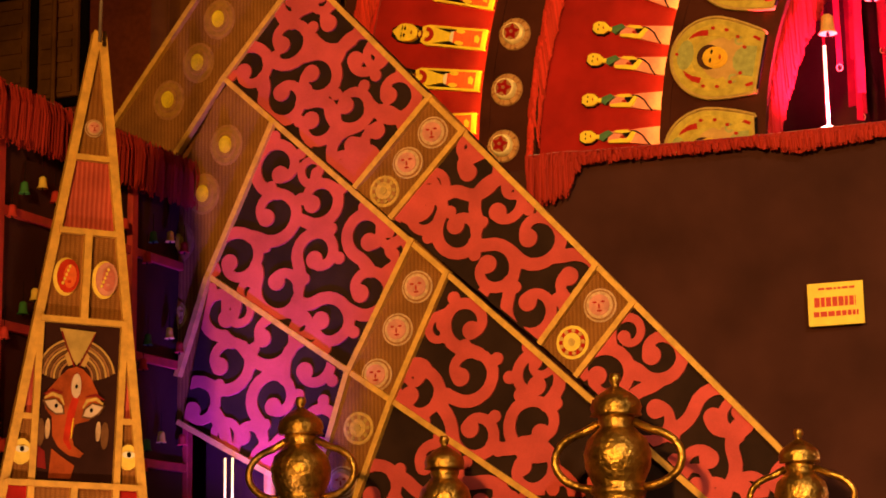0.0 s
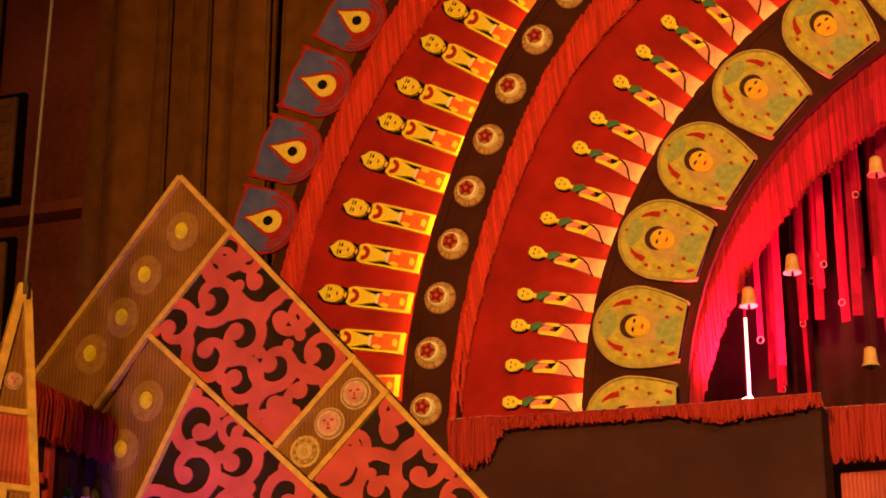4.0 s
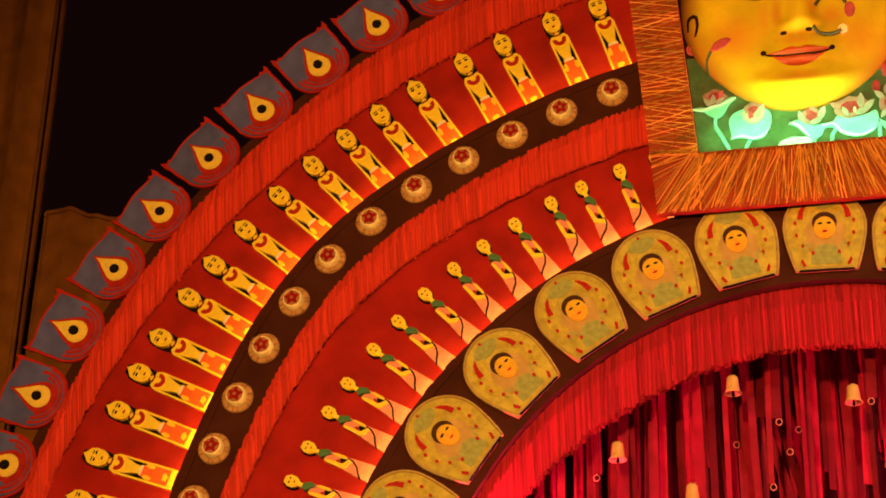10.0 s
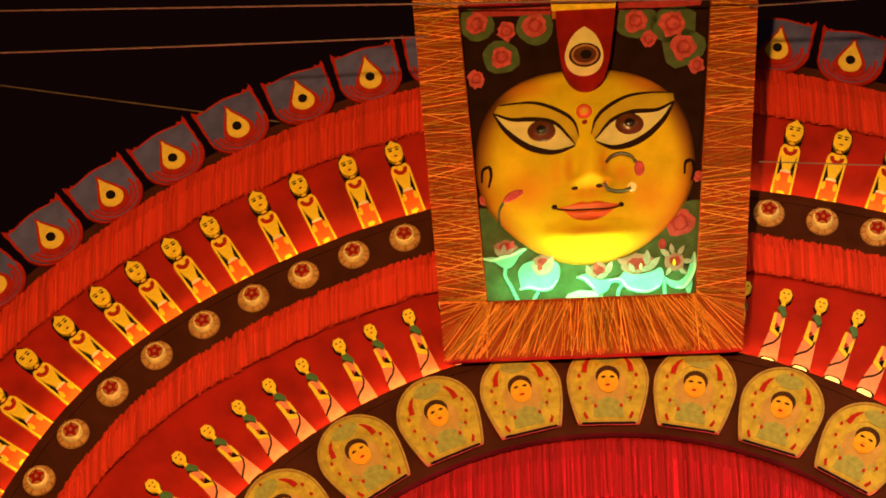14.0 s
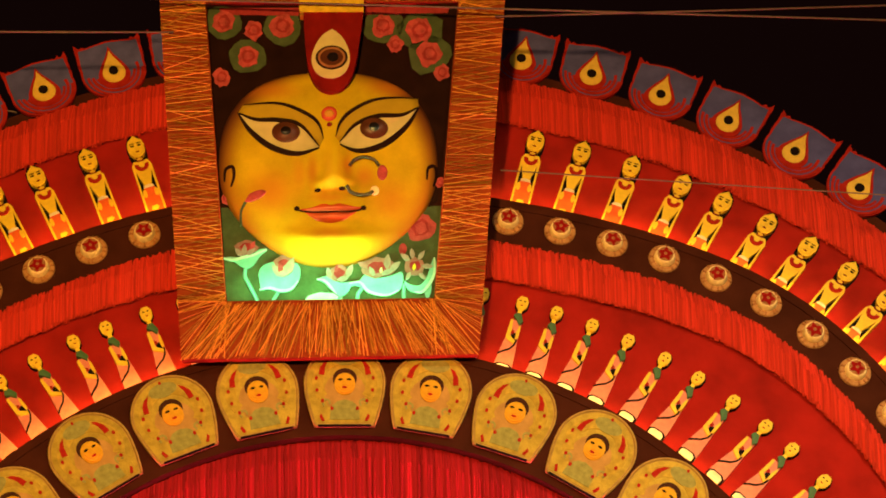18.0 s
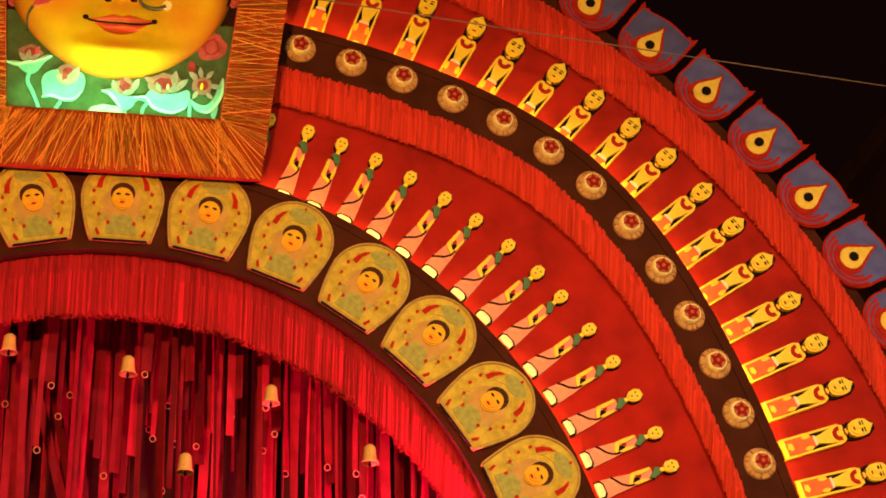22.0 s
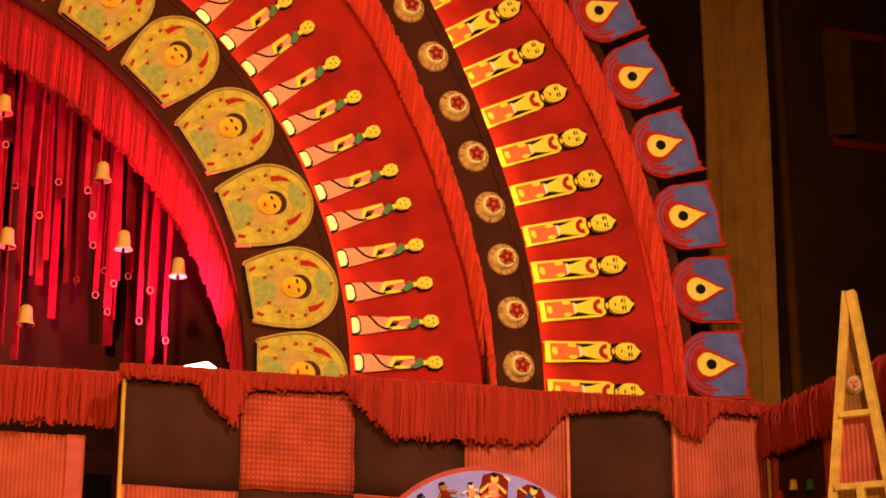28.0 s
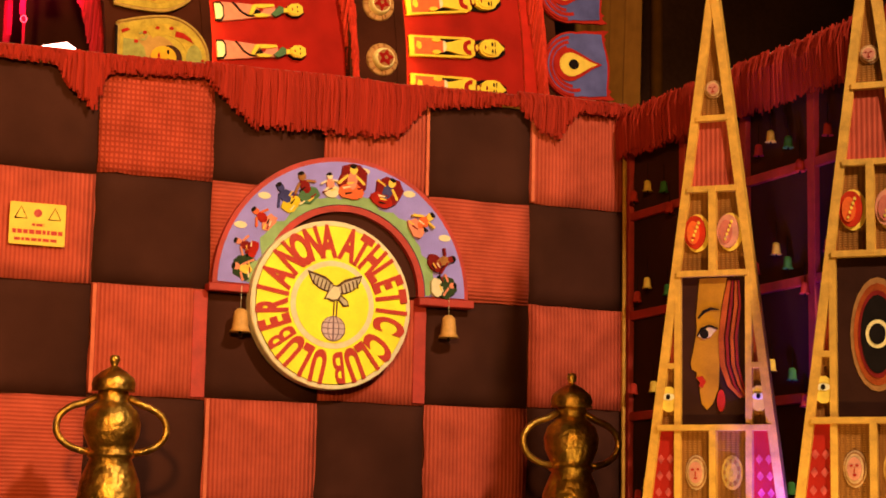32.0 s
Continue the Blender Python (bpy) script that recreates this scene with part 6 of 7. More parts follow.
def roundel(parent, x, z, r, y, kind, squeeze=1.0, x0_side=1):
    bm = bmesh.new()
    for k, (f, d) in enumerate(((1.0, 0.0), (0.80, 0.006), (0.55, 0.012))):
        slab(bm, oval(x, z, r * f * squeeze, r * f, 16), y - 0.006 - d, y + 0.01, 0 if k != 1 else 1)
    for k in range(9):
        a = 2 * math.pi * k / 9
        slab(bm, oval(x + 0.68 * r * squeeze * math.cos(a), z + 0.68 * r * math.sin(a), r * 0.13 * squeeze, r * 0.13, 6), y - 0.018, y, 2)
    slab(bm, oval(x, z, r * 0.22 * squeeze, r * 0.24, 8), y - 0.024, y, 2)
    if kind == "pale":
        bm.free()
        bm = bmesh.new()
        for f, d, m in ((1.0, 0.006, 0), (0.90, 0.011, 1), (0.80, 0.016, 0), (0.62, 0.022, 3)):
            slab(bm, oval(x, z, r * f * squeeze, r * f, 20), y - d, y + 0.01, m)
        for dx, dz, rx, rz in ((-0.26, 0.16, 0.13, 0.06), (0.24, 0.18, 0.13, 0.06), (0.0, -0.08, 0.05, 0.16), (0.02, -0.34, 0.17, 0.06)):
            slab(bm, oval(x + dx * r * squeeze, z + dz * r, r * rx * squeeze, r * rz, 8), y - 0.026, y, 2)
    if kind == "boss":
        bm.free()
        bm = bmesh.new()
        for f, d, m in ((1.35, 0.002, 1), (1.18, 0.005, 0), (0.86, 0.008, 1), (0.74, 0.012, 0)):
            slab(bm, oval(x, z, r * f * 0.86, r * f, 24), y - d, y + 0.01, m)
        for f, d in ((0.56, 0.020), (0.48, 0.030), (0.34, 0.038)):
            slab(bm, oval(x, z, r * f * 0.78, r * f, 18), y - d, y + 0.01, 2)
    if kind in ("fire", "rose"):
        bm.free()
        bm = bmesh.new()
        e = 1 if x0_side > 0 else -1
        slab(bm, oval(x, z, r * squeeze, r, 24), y - 0.010, y + 0.01, 0)
        slab(bm, oval(x - e * 0.14 * r * squeeze, z + 0.03 * r, r * 0.86 * squeeze, r * 0.88, 24), y - 0.022, y, 1)
        slab(bm, oval(x - e * 0.26 * r * squeeze, z, r * 0.50 * squeeze, r * 0.62, 18), y - 0.030, y, 2)
        for k in range(5):
            slab(bm, oval(x + (0.20 - 0.12 * k) * r * squeeze, z + (0.50 - 0.22 * k) * r, r * 0.10 * squeeze, r * 0.09, 7), y - 0.034, y, 0)
        slab(bm, oval(x - e * 0.2 * r * squeeze, z - 0.30 * r, r * 0.16 * squeeze, r * 0.07, 8), y - 0.034, y, 1)
    mats = {"fire": [YELLOW_PAINT, VERMILION_DEEP, ORANGE_DOLL], "rose": [YELLOW_PAINT, ROSE_PALE, PETAL_ROSE], "boss": [CLAY_MAT, CLAY, YELLOW_OCHRE], "gold": [ROUNDEL_GOLD, CLAY, KULO_RIM], "pale": [ROUNDEL_PALE, CLAY, RED_PAINT, ROSE_PALE], "red": [YELLOW_PAINT, RED_PAINT, ROUNDEL_GOLD]}[kind]
    return part("roundel", mesh_of("roundel", bm, mats), None, parent, {"fire": "oval red mask with a yellow edge", "rose": "oval rose mask with a yellow edge", "boss": "yellow boss in thin brown rings", "gold": "dull gold roundel", "pale": "pale roundel", "red": "red and yellow roundel"}[kind])


def mat_panel(q, spots, kinds):
    part("mat_strip", slab(bmesh.new(), [tuple(p) for p in q], FY - 0.006, FY + 0.04), MAT_WEAVE, fan, "brown bamboo mat strip")
    for (u, v), kd in zip(spots, kinds):
        x, z = in_quad(q, u, v)
        roundel(fan, x, z, 0.088, FY - 0.006, kd)


def scroll_panel(q, seed, flip):
    part("black_panel", slab(bmesh.new(), [tuple(p) for p in q], FY - 0.012, FY + 0.04), BLACK_PANEL, fan)
    scrollwork(q, seed, flip)


def trim(a, b, w=0.036, lift=[0.0]):
    lift[0] += 0.0012
    a, b = Vector(a), Vector(b)
    d = (b - a).normalized()
    s = Vector((-d.y, d.x)) * w / 2
    bm = bmesh.new()
    slab(bm, [tuple(a - s), tuple(b - s), tuple(b + s), tuple(a + s)], FY - 0.034 - lift[0], FY + 0.0)
    part("trim_batten", bm, WOOD_TRIM, fan, "yellow painted wooden batten")


# corners of the rows: first, second, third and fourth line downwards
A = [(-4.98, 5.61), (-4.63, 5.25), (-3.87, 4.43), (-3.68, 4.22), (-2.97, 3.42), (-2.78, 3.21), (-1.86, 2.20)]
B = [(-5.14, 4.68), (-4.83, 4.38), (-4.33, 3.96), (-4.12, 3.77), (-3.99, 3.65), (-3.79, 3.46), (-3.29, 3.03), (-3.10, 2.85), (-2.43, 2.18)]
C3 = [(-5.23, 3.55), (-4.38, 2.95), (-4.13, 2.78), (-3.34, 2.25)]
mat_panel([(-5.87, 4.49), (-5.45, 4.27), A[1], A[0]], [(0.45, 0.84), (0.40, 0.60), (0.5, 0.40), (0.45, 0.20)], ["boss"] * 4)
scroll_panel([B[0], B[2], A[2], A[1]], 1, False)
mat_panel([B[2], B[3], A[3], A[2]], [(0.5, 0.78), (0.5, 0.45), (0.5, 0.14)], ["pale", "pale", "gold"])
scroll_panel([B[3], B[6], A[4], A[3]], 2, True)
mat_panel([B[6], B[7], A[5], A[4]], [(0.5, 0.72), (0.5, 0.24)], ["pale", "red"])
scroll_panel([B[7], B[8], A[6], A[5]], 3, False)
mat_panel([(-5.75, 3.62), C3[0], B[1], B[0]], [(0.45, 0.74), (0.45, 0.46), (0.42, 0.18)], ["boss"] * 3)
scroll_panel([C3[0], C3[1], B[4], B[1]], 4, True)
mat_panel([C3[1], C3[2], B[5], B[4]], [(0.5, 0.76), (0.5, 0.44), (0.5, 0.10)], ["pale", "pale", "pale"])
scroll_panel([C3[2], C3[3], B[8], B[5]], 5, False)
mat_panel([(-5.72, 2.95), (-5.40, 2.74), C3[0], (-5.75, 3.62)], [(0.6, 0.7)], ["gold"])
scroll_panel([(-5.40, 2.74), (-4.58, 2.30), C3[1], C3[0]], 6, False)
mat_panel([(-4.58, 2.30), (-4.36, 2.20), C3[2], C3[1]], [(0.5, 0.66), (0.5, 0.2)], ["gold", "pale"])
scroll_panel([(-4.36, 2.20), (-3.90, 1.90), C3[3], C3[2]], 7, True)
for a, b in ((A[0], A[6]), (B[0], B[8]), (C3[0], (-3.20, 2.15)), ((-5.42, 2.75), (-4.58, 2.29)), (A[0], (-5.87, 4.49)), (A[1], B[0]), (B[0], (-5.45, 4.27)), (A[2], B[2]), (A[3], B[3]), (A[4], B[6]), (A[5], B[7]), (B[1], C3[0]), (B[4], C3[1]), (B[5], C3[2]), (C3[1], (-4.60, 2.28)), (C3[2], (-4.37, 2.20)), (C3[0], (-5.42, 3.0))):
    trim(a, b, 0.030)
bm = bmesh.new()
for x, z in ((-4.9, 4.8), (-3.9, 3.8), (-3.0, 2.9)):
    tube(bm, [(x, FY + 0.08, 0.0), (x, FY + 0.07, z)], 0.035, 6)
part("support_pole", bm, WOOD_TRIM, fan, "bamboo poles behind the fan")

# ---------------------------------------------------------------- side walls with grids of little bells


def side_wall(name, x, sgn, y0, top, label):
    """sgn: +1 for the wall that faces -x."""
    w = thing(name, label, "wall", kind="structure")
    bm = bmesh.new()
    box(bm, *sorted((x, x + sgn * 0.08)), y0 - 3.4, y0, 0.0, top)
    part("cloth_panel", bm, BLACK_SQUARE, w, "black cloth")
    for k in range(6):
        bm = bmesh.new()
        y = y0 - 0.06 - 0.61 * k
        box(bm, *sorted((x - sgn * 0.035, x)), y - 0.030, y + 0.030, 0.0, top - 0.02, 0, 0.004)
        part("upright", bm, RED_WOOD, w, "red painted upright")
    for r in range(6):
        bm = bmesh.new()
        z = top - 0.565 - 0.562 * r
        box(bm, *sorted((x - sgn * 0.030, x)), y0 - 3.4, y0 - 0.02, z - 0.024, z + 0.024, 0, 0.004)
        part("rail", bm, RED_WOOD, w, "red painted rail")
    bm = bmesh.new()
    box(bm, *sorted((x - sgn * 0.05, x + sgn * 0.10)), y0 - 3.4, y0, top, top + 0.04)
    part("top_rail", bm, RED_WOOD, w)
    pts = [(x - sgn * 0.045, y0 - 0.0, top + 0.03, 0.26), (x - sgn * 0.045, y0 - 3.4, top + 0.03, 0.27)]
    valance("fringed_valance", pts if sgn > 0 else pts[::-1], 620, 51, "deep red yarn valance along the side wall", 0.06)
    r_ = random.Random(52)
    for k in range(5):
        for r in range(4):
            yc, zc = y0 - 0.06 - 0.61 * (k + 0.5), top - 0.30 - 0.562 * r
            for j, (dy, dz, m, nm) in enumerate(((0.0, -0.10, BELL_YELLOW, "yellow"), (-0.16, -0.16, BELL_GREEN, "green"), (-0.24, -0.28, BELL_RED, "red"), (0.16, -0.14, BELL_RED, "red"))):
                hanging_bell(x - sgn * 0.05, yc + dy + r_.uniform(-0.04, 0.04), zc + dz + r_.uniform(-0.03, 0.03), 0.50, m, 0.10, "small %s bell before black cloth" % nm, "little bells on the side walls")


side_wall("wall_side_right", 5.25, 1, -0.36, 4.02, "side wall of black cloth in a red grid with little bells")
side_wall("wall_side_left", -5.46, -1, -0.46, 4.20, "side wall of black cloth in a red grid with little bells")

# ---------------------------------------------------------------- tall triangular screens
RUST = paint("rust red picture paint", (0.40, 0.075, 0.018), 0.35, 9, 0.7, bump=0.1)
BROWN_ARC = paint("brown brush paint", (0.16, 0.070, 0.028), 0.6, 18, 0.8)
CREST_TAN = paint("dull cream crest paint", (0.44, 0.30, 0.09), 0.7, 14, 0.8)
EYE_PINK = paint("pinkish white eye paint", (0.62, 0.46, 0.34), 0.8, 18, 0.8)
PROFILE_GOLD = paint("dull golden paint", (0.44, 0.20, 0.018), 0.45, 6, 0.7, bump=0.1)


def tall_triangle(x, y, turn, s, label, face_kind, lean=0.0, wide=1.0):
    h = 4.15 * s
    t = thing("triangular_screen", label, "screen", "tall screens beside the gate", m=pose(x, y, 0, 0, 0, turn) @ pose(0, 0, 0, 0, lean, 0))
    hw = lambda d: (0.128 * d + 0.012) * wide
    top = h

    def leg(p, q, w=0.042, lift=[0.0]):
        lift[0] += 0.0012
        a, b = Vector(p), Vector(q)
        d = (b - a).normalized()
        n = Vector((-d.y, d.x)) * w / 2
        bm = bmesh.new()
        slab(bm, [tuple(a - n), tuple(b - n), tuple(b + n), tuple(a + n)], -0.025 - lift[0], 0.03)
        part("frame_bar", bm, WOOD_TRIM, t, "yellow painted wooden bar")

    def panel(name, pts, mat, label2=""):
        part(name, slab(bmesh.new(), pts, 0.0, 0.02), mat, t, label2)

    d1, d2, d3, d4 = 0.58 * s, 0.91 * s, 1.30 * s, 2.0 * s
    for sg in (-1, 1):
        leg((sg * 0.008, top), (sg * hw(h - 0.02), 0.02), 0.040)
        leg((sg * hw(d3) * 0.92, top - d3), (sg * hw(d3) * 0.92, 0.02), 0.030)
        leg((sg * hw(d3) * 0.92, top - 1.72 * s), (sg * hw(1.72 * s), top - 1.72 * s), 0.025)
        leg((sg * hw(d3) * 0.92, top - d4), (sg * hw(d4), top - d4), 0.025)
        w3 = hw(d3) * 0.92
        panel("red_cloth", [(sg * w3, top - d3 - 0.05), (sg * hw(1.72 * s), top - 1.72 * s), (sg * w3, top - 1.72 * s)], STRIPE_V, "red cloth")
        panel("mat", [(sg * w3, top - 1.72 * s), (sg * hw(1.72 * s), top - 1.72 * s), (sg * hw(d4), top - d4), (sg * w3, top - d4)], MAT_WEAVE, "bamboo mat")
        bm = bmesh.new()
        slab(bm, oval(sg * (w3 + hw(1.86 * s)) / 2, top - 1.87 * s, 0.044, 0.058, 14), -0.022, 0.0)
        part("small_mask", bm, BELL_YELLOW, t, "small pale oval mask")
        bm = bmesh.new()
        slab(bm, oval(sg * (w3 + hw(1.86 * s)) / 2, top - 1.86 * s, 0.030, 0.016, 12), -0.026, -0.02)
        mark = part("mask_mark", bm, WHITE_PAINT, t)
        bm = bmesh.new()
        slab(bm, oval(sg * (w3 + hw(1.86 * s)) / 2, top - 1.86 * s, 0.010, 0.012, 10), -0.030, -0.02)
        part("mask_dot", bm, BLACK_PAINT, mark)
        panel("red_cloth", [(sg * w3, top - d4), (sg * hw(d4), top - d4), (sg * hw(h), 0.02), (sg * w3, 0.02)], RED_CLOTH, "dark red cloth with pale marks")
        for k in range(5):
            bm = bmesh.new()
            zc = top - d4 - 0.14 - 0.075 * k
            for dx in (-0.022, 0.022):
                slab(bm, oval(sg * (w3 + hw(top - zc)) / 2 + dx, zc, 0.016, 0.022, 4), -0.004, 0.002)
            part("pale_mark", bm, PINK_PAINT, t)
    for d in (d1, d2, d3, d4):
        leg((-hw(d) + 0.012, top - d), (hw(d) - 0.012, top - d), 0.026)
    panel("mat", [(0, top - 0.02), (hw(d1), top - d1), (-hw(d1), top - d1)], MAT_WEAVE, "bamboo mat")
    roundel(t, 0, top - 0.44 * s, 0.042, 0.0, "pale")
    panel("red_cloth", [(-hw(d1), top - d1), (hw(d1), top - d1), (hw(d2), top - d2), (-hw(d2), top - d2)], STRIPE_V, "red striped cloth")
    panel("mat", [(-hw(d2), top - d2), (hw(d2), top - d2), (hw(d3), top - d3), (-hw(d3), top - d3)], MAT_WEAVE, "bamboo mat")
    leg((0, top - d2), (0, top - d3), 0.034)
    for sg, kd in ((-1, "fire"), (1, "rose")):
        roundel(t, sg * hw(1.1 * s) * 0.50, top - 1.11 * s, 0.088, 0.0, kd, 0.66, x)
    w3 = hw(d3) * 0.92
    panel("picture", [(-w3, top - d3), (w3, top - d3), (w3, top - d4), (-w3, top - d4)], DARK_BOARD, "dark painted picture")
    if face_kind == "profile":
        P = lambda f, v: (-w3 + 2 * w3 * f, top - d3 - 0.02 - 0.68 * v * s)
        part("profile_shape", slab(bmesh.new(), [P(*p) for p in ((0.30, 0.0), (0.27, 0.14), (0.25, 0.26), (0.26, 0.34), (0.22, 0.46), (0.17, 0.57), (0.19, 0.61), (0.26, 0.63), (0.25, 0.67), (0.31, 0.70), (0.30, 0.76), (0.33, 0.84), (0.40, 0.88), (0.48, 0.84), (0.56, 0.74), (0.58, 0.55), (0.56, 0.40), (0.60, 0.20), (0.68, 0.0))], -0.006, 0.0), PROFILE_GOLD, t, "golden profile shape")
        for off, wd, mt in ((0.0, 0.024, RUST), (0.08, 0.012, MAROON), (0.15, 0.014, RUST), (0.21, 0.010, MAROON)):
            part("hair_line", strip(bmesh.new(), [P(*p) for p in ((0.72 + off * 0.6, 0.02), (0.66 + off, 0.18), (0.60 + off, 0.40), (0.62 + off, 0.58), (0.72 + off * 0.9, 0.72), (min(0.97, 0.88 + off * 0.5), 0.80))], [wd * 0.6, wd, wd, wd, wd * 0.8, wd * 0.5], -0.009, 0.0), mt, t)
        part("painted_eye", slab(bmesh.new(), [P(*p) for p in ((0.28, 0.39), (0.34, 0.345), (0.44, 0.33), (0.53, 0.345), (0.46, 0.39), (0.36, 0.41))], -0.011, 0.0), EYE_PINK, t)
        part("painted_eye", slab(bmesh.new(), oval(*P(0.37, 0.375), 0.020, 0.022, 12), -0.015, 0.0), BLACK_PAINT, t)
        part("lid_line", strip(bmesh.new(), [P(*p) for p in ((0.27, 0.39), (0.33, 0.34), (0.44, 0.32), (0.56, 0.34))], [0.004, 0.010, 0.010, 0.004], -0.017, 0.0), BLACK_PAINT, t)
        part("brow_line", strip(bmesh.new(), [P(*p) for p in ((0.28, 0.27), (0.36, 0.225), (0.46, 0.205), (0.58, 0.215))], [0.008, 0.013, 0.011, 0.004], -0.012, 0.0), BLACK_PAINT, t)
        part("painted_lips", slab(bmesh.new(), [P(*p) for p in ((0.26, 0.665), (0.34, 0.655), (0.39, 0.69), (0.34, 0.735), (0.29, 0.725), (0.31, 0.70))], -0.011, 0.0), RED_PAINT, t)
        part("ear_drop", slab(bmesh.new(), oval(*P(0.60, 0.82), 0.018, 0.05, 12), -0.011, 0.0), RED_PAINT, t, "red ear drop")
    elif face_kind == "front":
        Q = lambda f, v: (-w3 + 2 * w3 * f, top - d3 - 0.015 - 0.67 * v * s)
        cx, cz = Q(0.46, 0.34)
        for k in range(9):
            part("painted_arc", slab(bmesh.new(), arc_band(0.070 + 0.0125 * k, 0.079 + 0.0125 * k, -100 + 2 * k, 96 - 2 * k, 18, cx, cz), -0.004 - 0.0004 * (k % 2), 0.0), (CLAY, BROWN_ARC, TAN_FIELD)[k % 3], t)
        part("painted_crest", slab(bmesh.new(), [Q(0.236, 0.03), Q(0.67, 0.04), Q(0.50, 0.23), Q(0.46, 0.262), Q(0.42, 0.235)], -0.008, 0.0), CREST_TAN, t, "dull cream crest")
        for sg in (-1, 1):
            part("crest_cord", strip(bmesh.new(), [Q(0.46 + sg * 0.20, 0.05), Q(0.46 + sg * 0.12, 0.16), Q(0.46 + sg * 0.03, 0.27)], [0.005, 0.006, 0.005], -0.011, 0.0), MAROON, t)
            part("arc_leaf", slab(bmesh.new(), [Q(0.46 + sg * 0.10, 0.17), Q(0.46 + sg * 0.15, 0.20), Q(0.46 + sg * 0.10, 0.27), Q(0.46 + sg * 0.05, 0.26)], -0.009, 0.0), TAN_FIELD, t)
        head = ((0.46, 0.27), (0.36, 0.29), (0.24, 0.36), (0.14, 0.43), (0.10, 0.48), (0.12, 0.55), (0.20, 0.60), (0.22, 0.72), (0.30, 0.79), (0.42, 0.835), (0.56, 0.85), (0.60, 0.82), (0.48, 0.775), (0.45, 0.72), (0.48, 0.64), (0.64, 0.61), (0.74, 0.56), (0.78, 0.49), (0.72, 0.42), (0.64, 0.34), (0.54, 0.285))
        part("painted_head", slab(bmesh.new(), [Q(*p) for p in head], -0.007, 0.0), RUST, t, "plain rust-red shape")
        part("painted_ridge", strip(bmesh.new(), [Q(0.47, 0.47), Q(0.43, 0.56), Q(0.40, 0.66), Q(0.38, 0.74), Q(0.44, 0.80)], [0.030, 0.034, 0.030, 0.026, 0.012], -0.010, 0.0), VERMILION_DEEP, t)
        part("painted_ridge", strip(bmesh.new(), [Q(0.455, 0.60), Q(0.445, 0.66), Q(0.44, 0.73)], [0.003, 0.006, 0.003], -0.012, 0.0), YELLOW_DOLL, t)
        for sg, ex, ev in ((-1, 0.23, 0.530), (1, 0.67, 0.545)):
            part("painted_brow", strip(bmesh.new(), [Q(ex + sg * 0.13, ev - 0.045), Q(ex + sg * 0.04, ev - 0.075), Q(ex - sg * 0.06, ev - 0.060), Q(ex - sg * 0.11, ev - 0.010)], [0.008, 0.016, 0.016, 0.006], -0.010, 0.0), ROUNDEL_GOLD, t)
            part("painted_brow", strip(bmesh.new(), [Q(ex + sg * 0.14, ev - 0.072), Q(ex + sg * 0.04, ev - 0.102), Q(ex - sg * 0.08, ev - 0.085)], [0.005, 0.010, 0.004], -0.012, 0.0), MAROON, t)
            part("eye_rim", slab(bmesh.new(), [Q(ex + sg * 0.15, ev - 0.034), Q(ex, ev - 0.052), Q(ex - sg * 0.10, ev - 0.005), Q(ex - sg * 0.12, ev + 0.050), Q(ex - sg * 0.02, ev + 0.058), Q(ex + sg * 0.09, ev + 0.022)], -0.011, 0.0), BROWN_ARC, t)
            white = part("painted_eye", slab(bmesh.new(), [Q(ex + sg * 0.125, ev - 0.026), Q(ex, ev - 0.040), Q(ex - sg * 0.08, ev), Q(ex - sg * 0.10, ev + 0.040), Q(ex - sg * 0.01, ev + 0.045), Q(ex + sg * 0.07, ev + 0.016)], -0.014, 0.0), EYE_PINK, t)
            part("iris_dot", slab(bmesh.new(), oval(*Q(ex - sg * 0.01, ev), 0.007, 0.010, 10), -0.018, -0.01), BLACK_PAINT, white)
            part("painted_leaf", slab(bmesh.new(), oval(*Q(0.46 + sg * 0.38, 0.70), 0.018, 0.062, 14), -0.006, 0.0), BROWN_ARC, t)
            part("painted_leaf", slab(bmesh.new(), oval(*Q(0.46 + sg * 0.30, 0.675), 0.011, 0.046, 12), -0.009, 0.0), ROUNDEL_PALE, t)
        white = part("painted_eye", slab(bmesh.new(), oval(*Q(0.467, 0.395), 0.022, 0.056, 16), -0.013, 0.0), EYE_PINK, t)
        part("iris_dot", slab(bmesh.new(), oval(*Q(0.467, 0.40), 0.006, 0.009, 10), -0.017, -0.01), BLACK_PAINT, white)
        part("painted_cloth", slab(bmesh.new(), [Q(0.22, 0.80), Q(0.32, 0.84), Q(0.50, 0.90), Q(0.46, 0.985), (Q(0.20, 0.985))], -0.006, 0.0), RUST, t)
        part("painted_cloth", slab(bmesh.new(), [Q(0.05, 0.78), Q(0.14, 0.82), Q(0.17, 0.93), Q(0.06, 0.92)], -0.006, 0.0), MAROON, t)
    else:
        for k, (rx, rz, mt) in enumerate(((0.115, 0.24, CLAY), (0.100, 0.215, RUST), (0.082, 0.185, MAROON), (0.070, 0.165, BLACK_PAINT), (0.050, 0.060, CREAM), (0.034, 0.044, BLACK_PAINT))):
            part("painted_eye", slab(bmesh.new(), oval(0.02, top - d3 - 0.34, rx, rz, 24), -0.004 - 0.003 * k, 0.0), mt, t)
    panel("mat", [(-w3, top - d4), (w3, top - d4), (w3, 0.02), (-w3, 0.02)], MAT_WEAVE, "bamboo mat")
    leg((0, top - d4), (0, 0.02), 0.030)
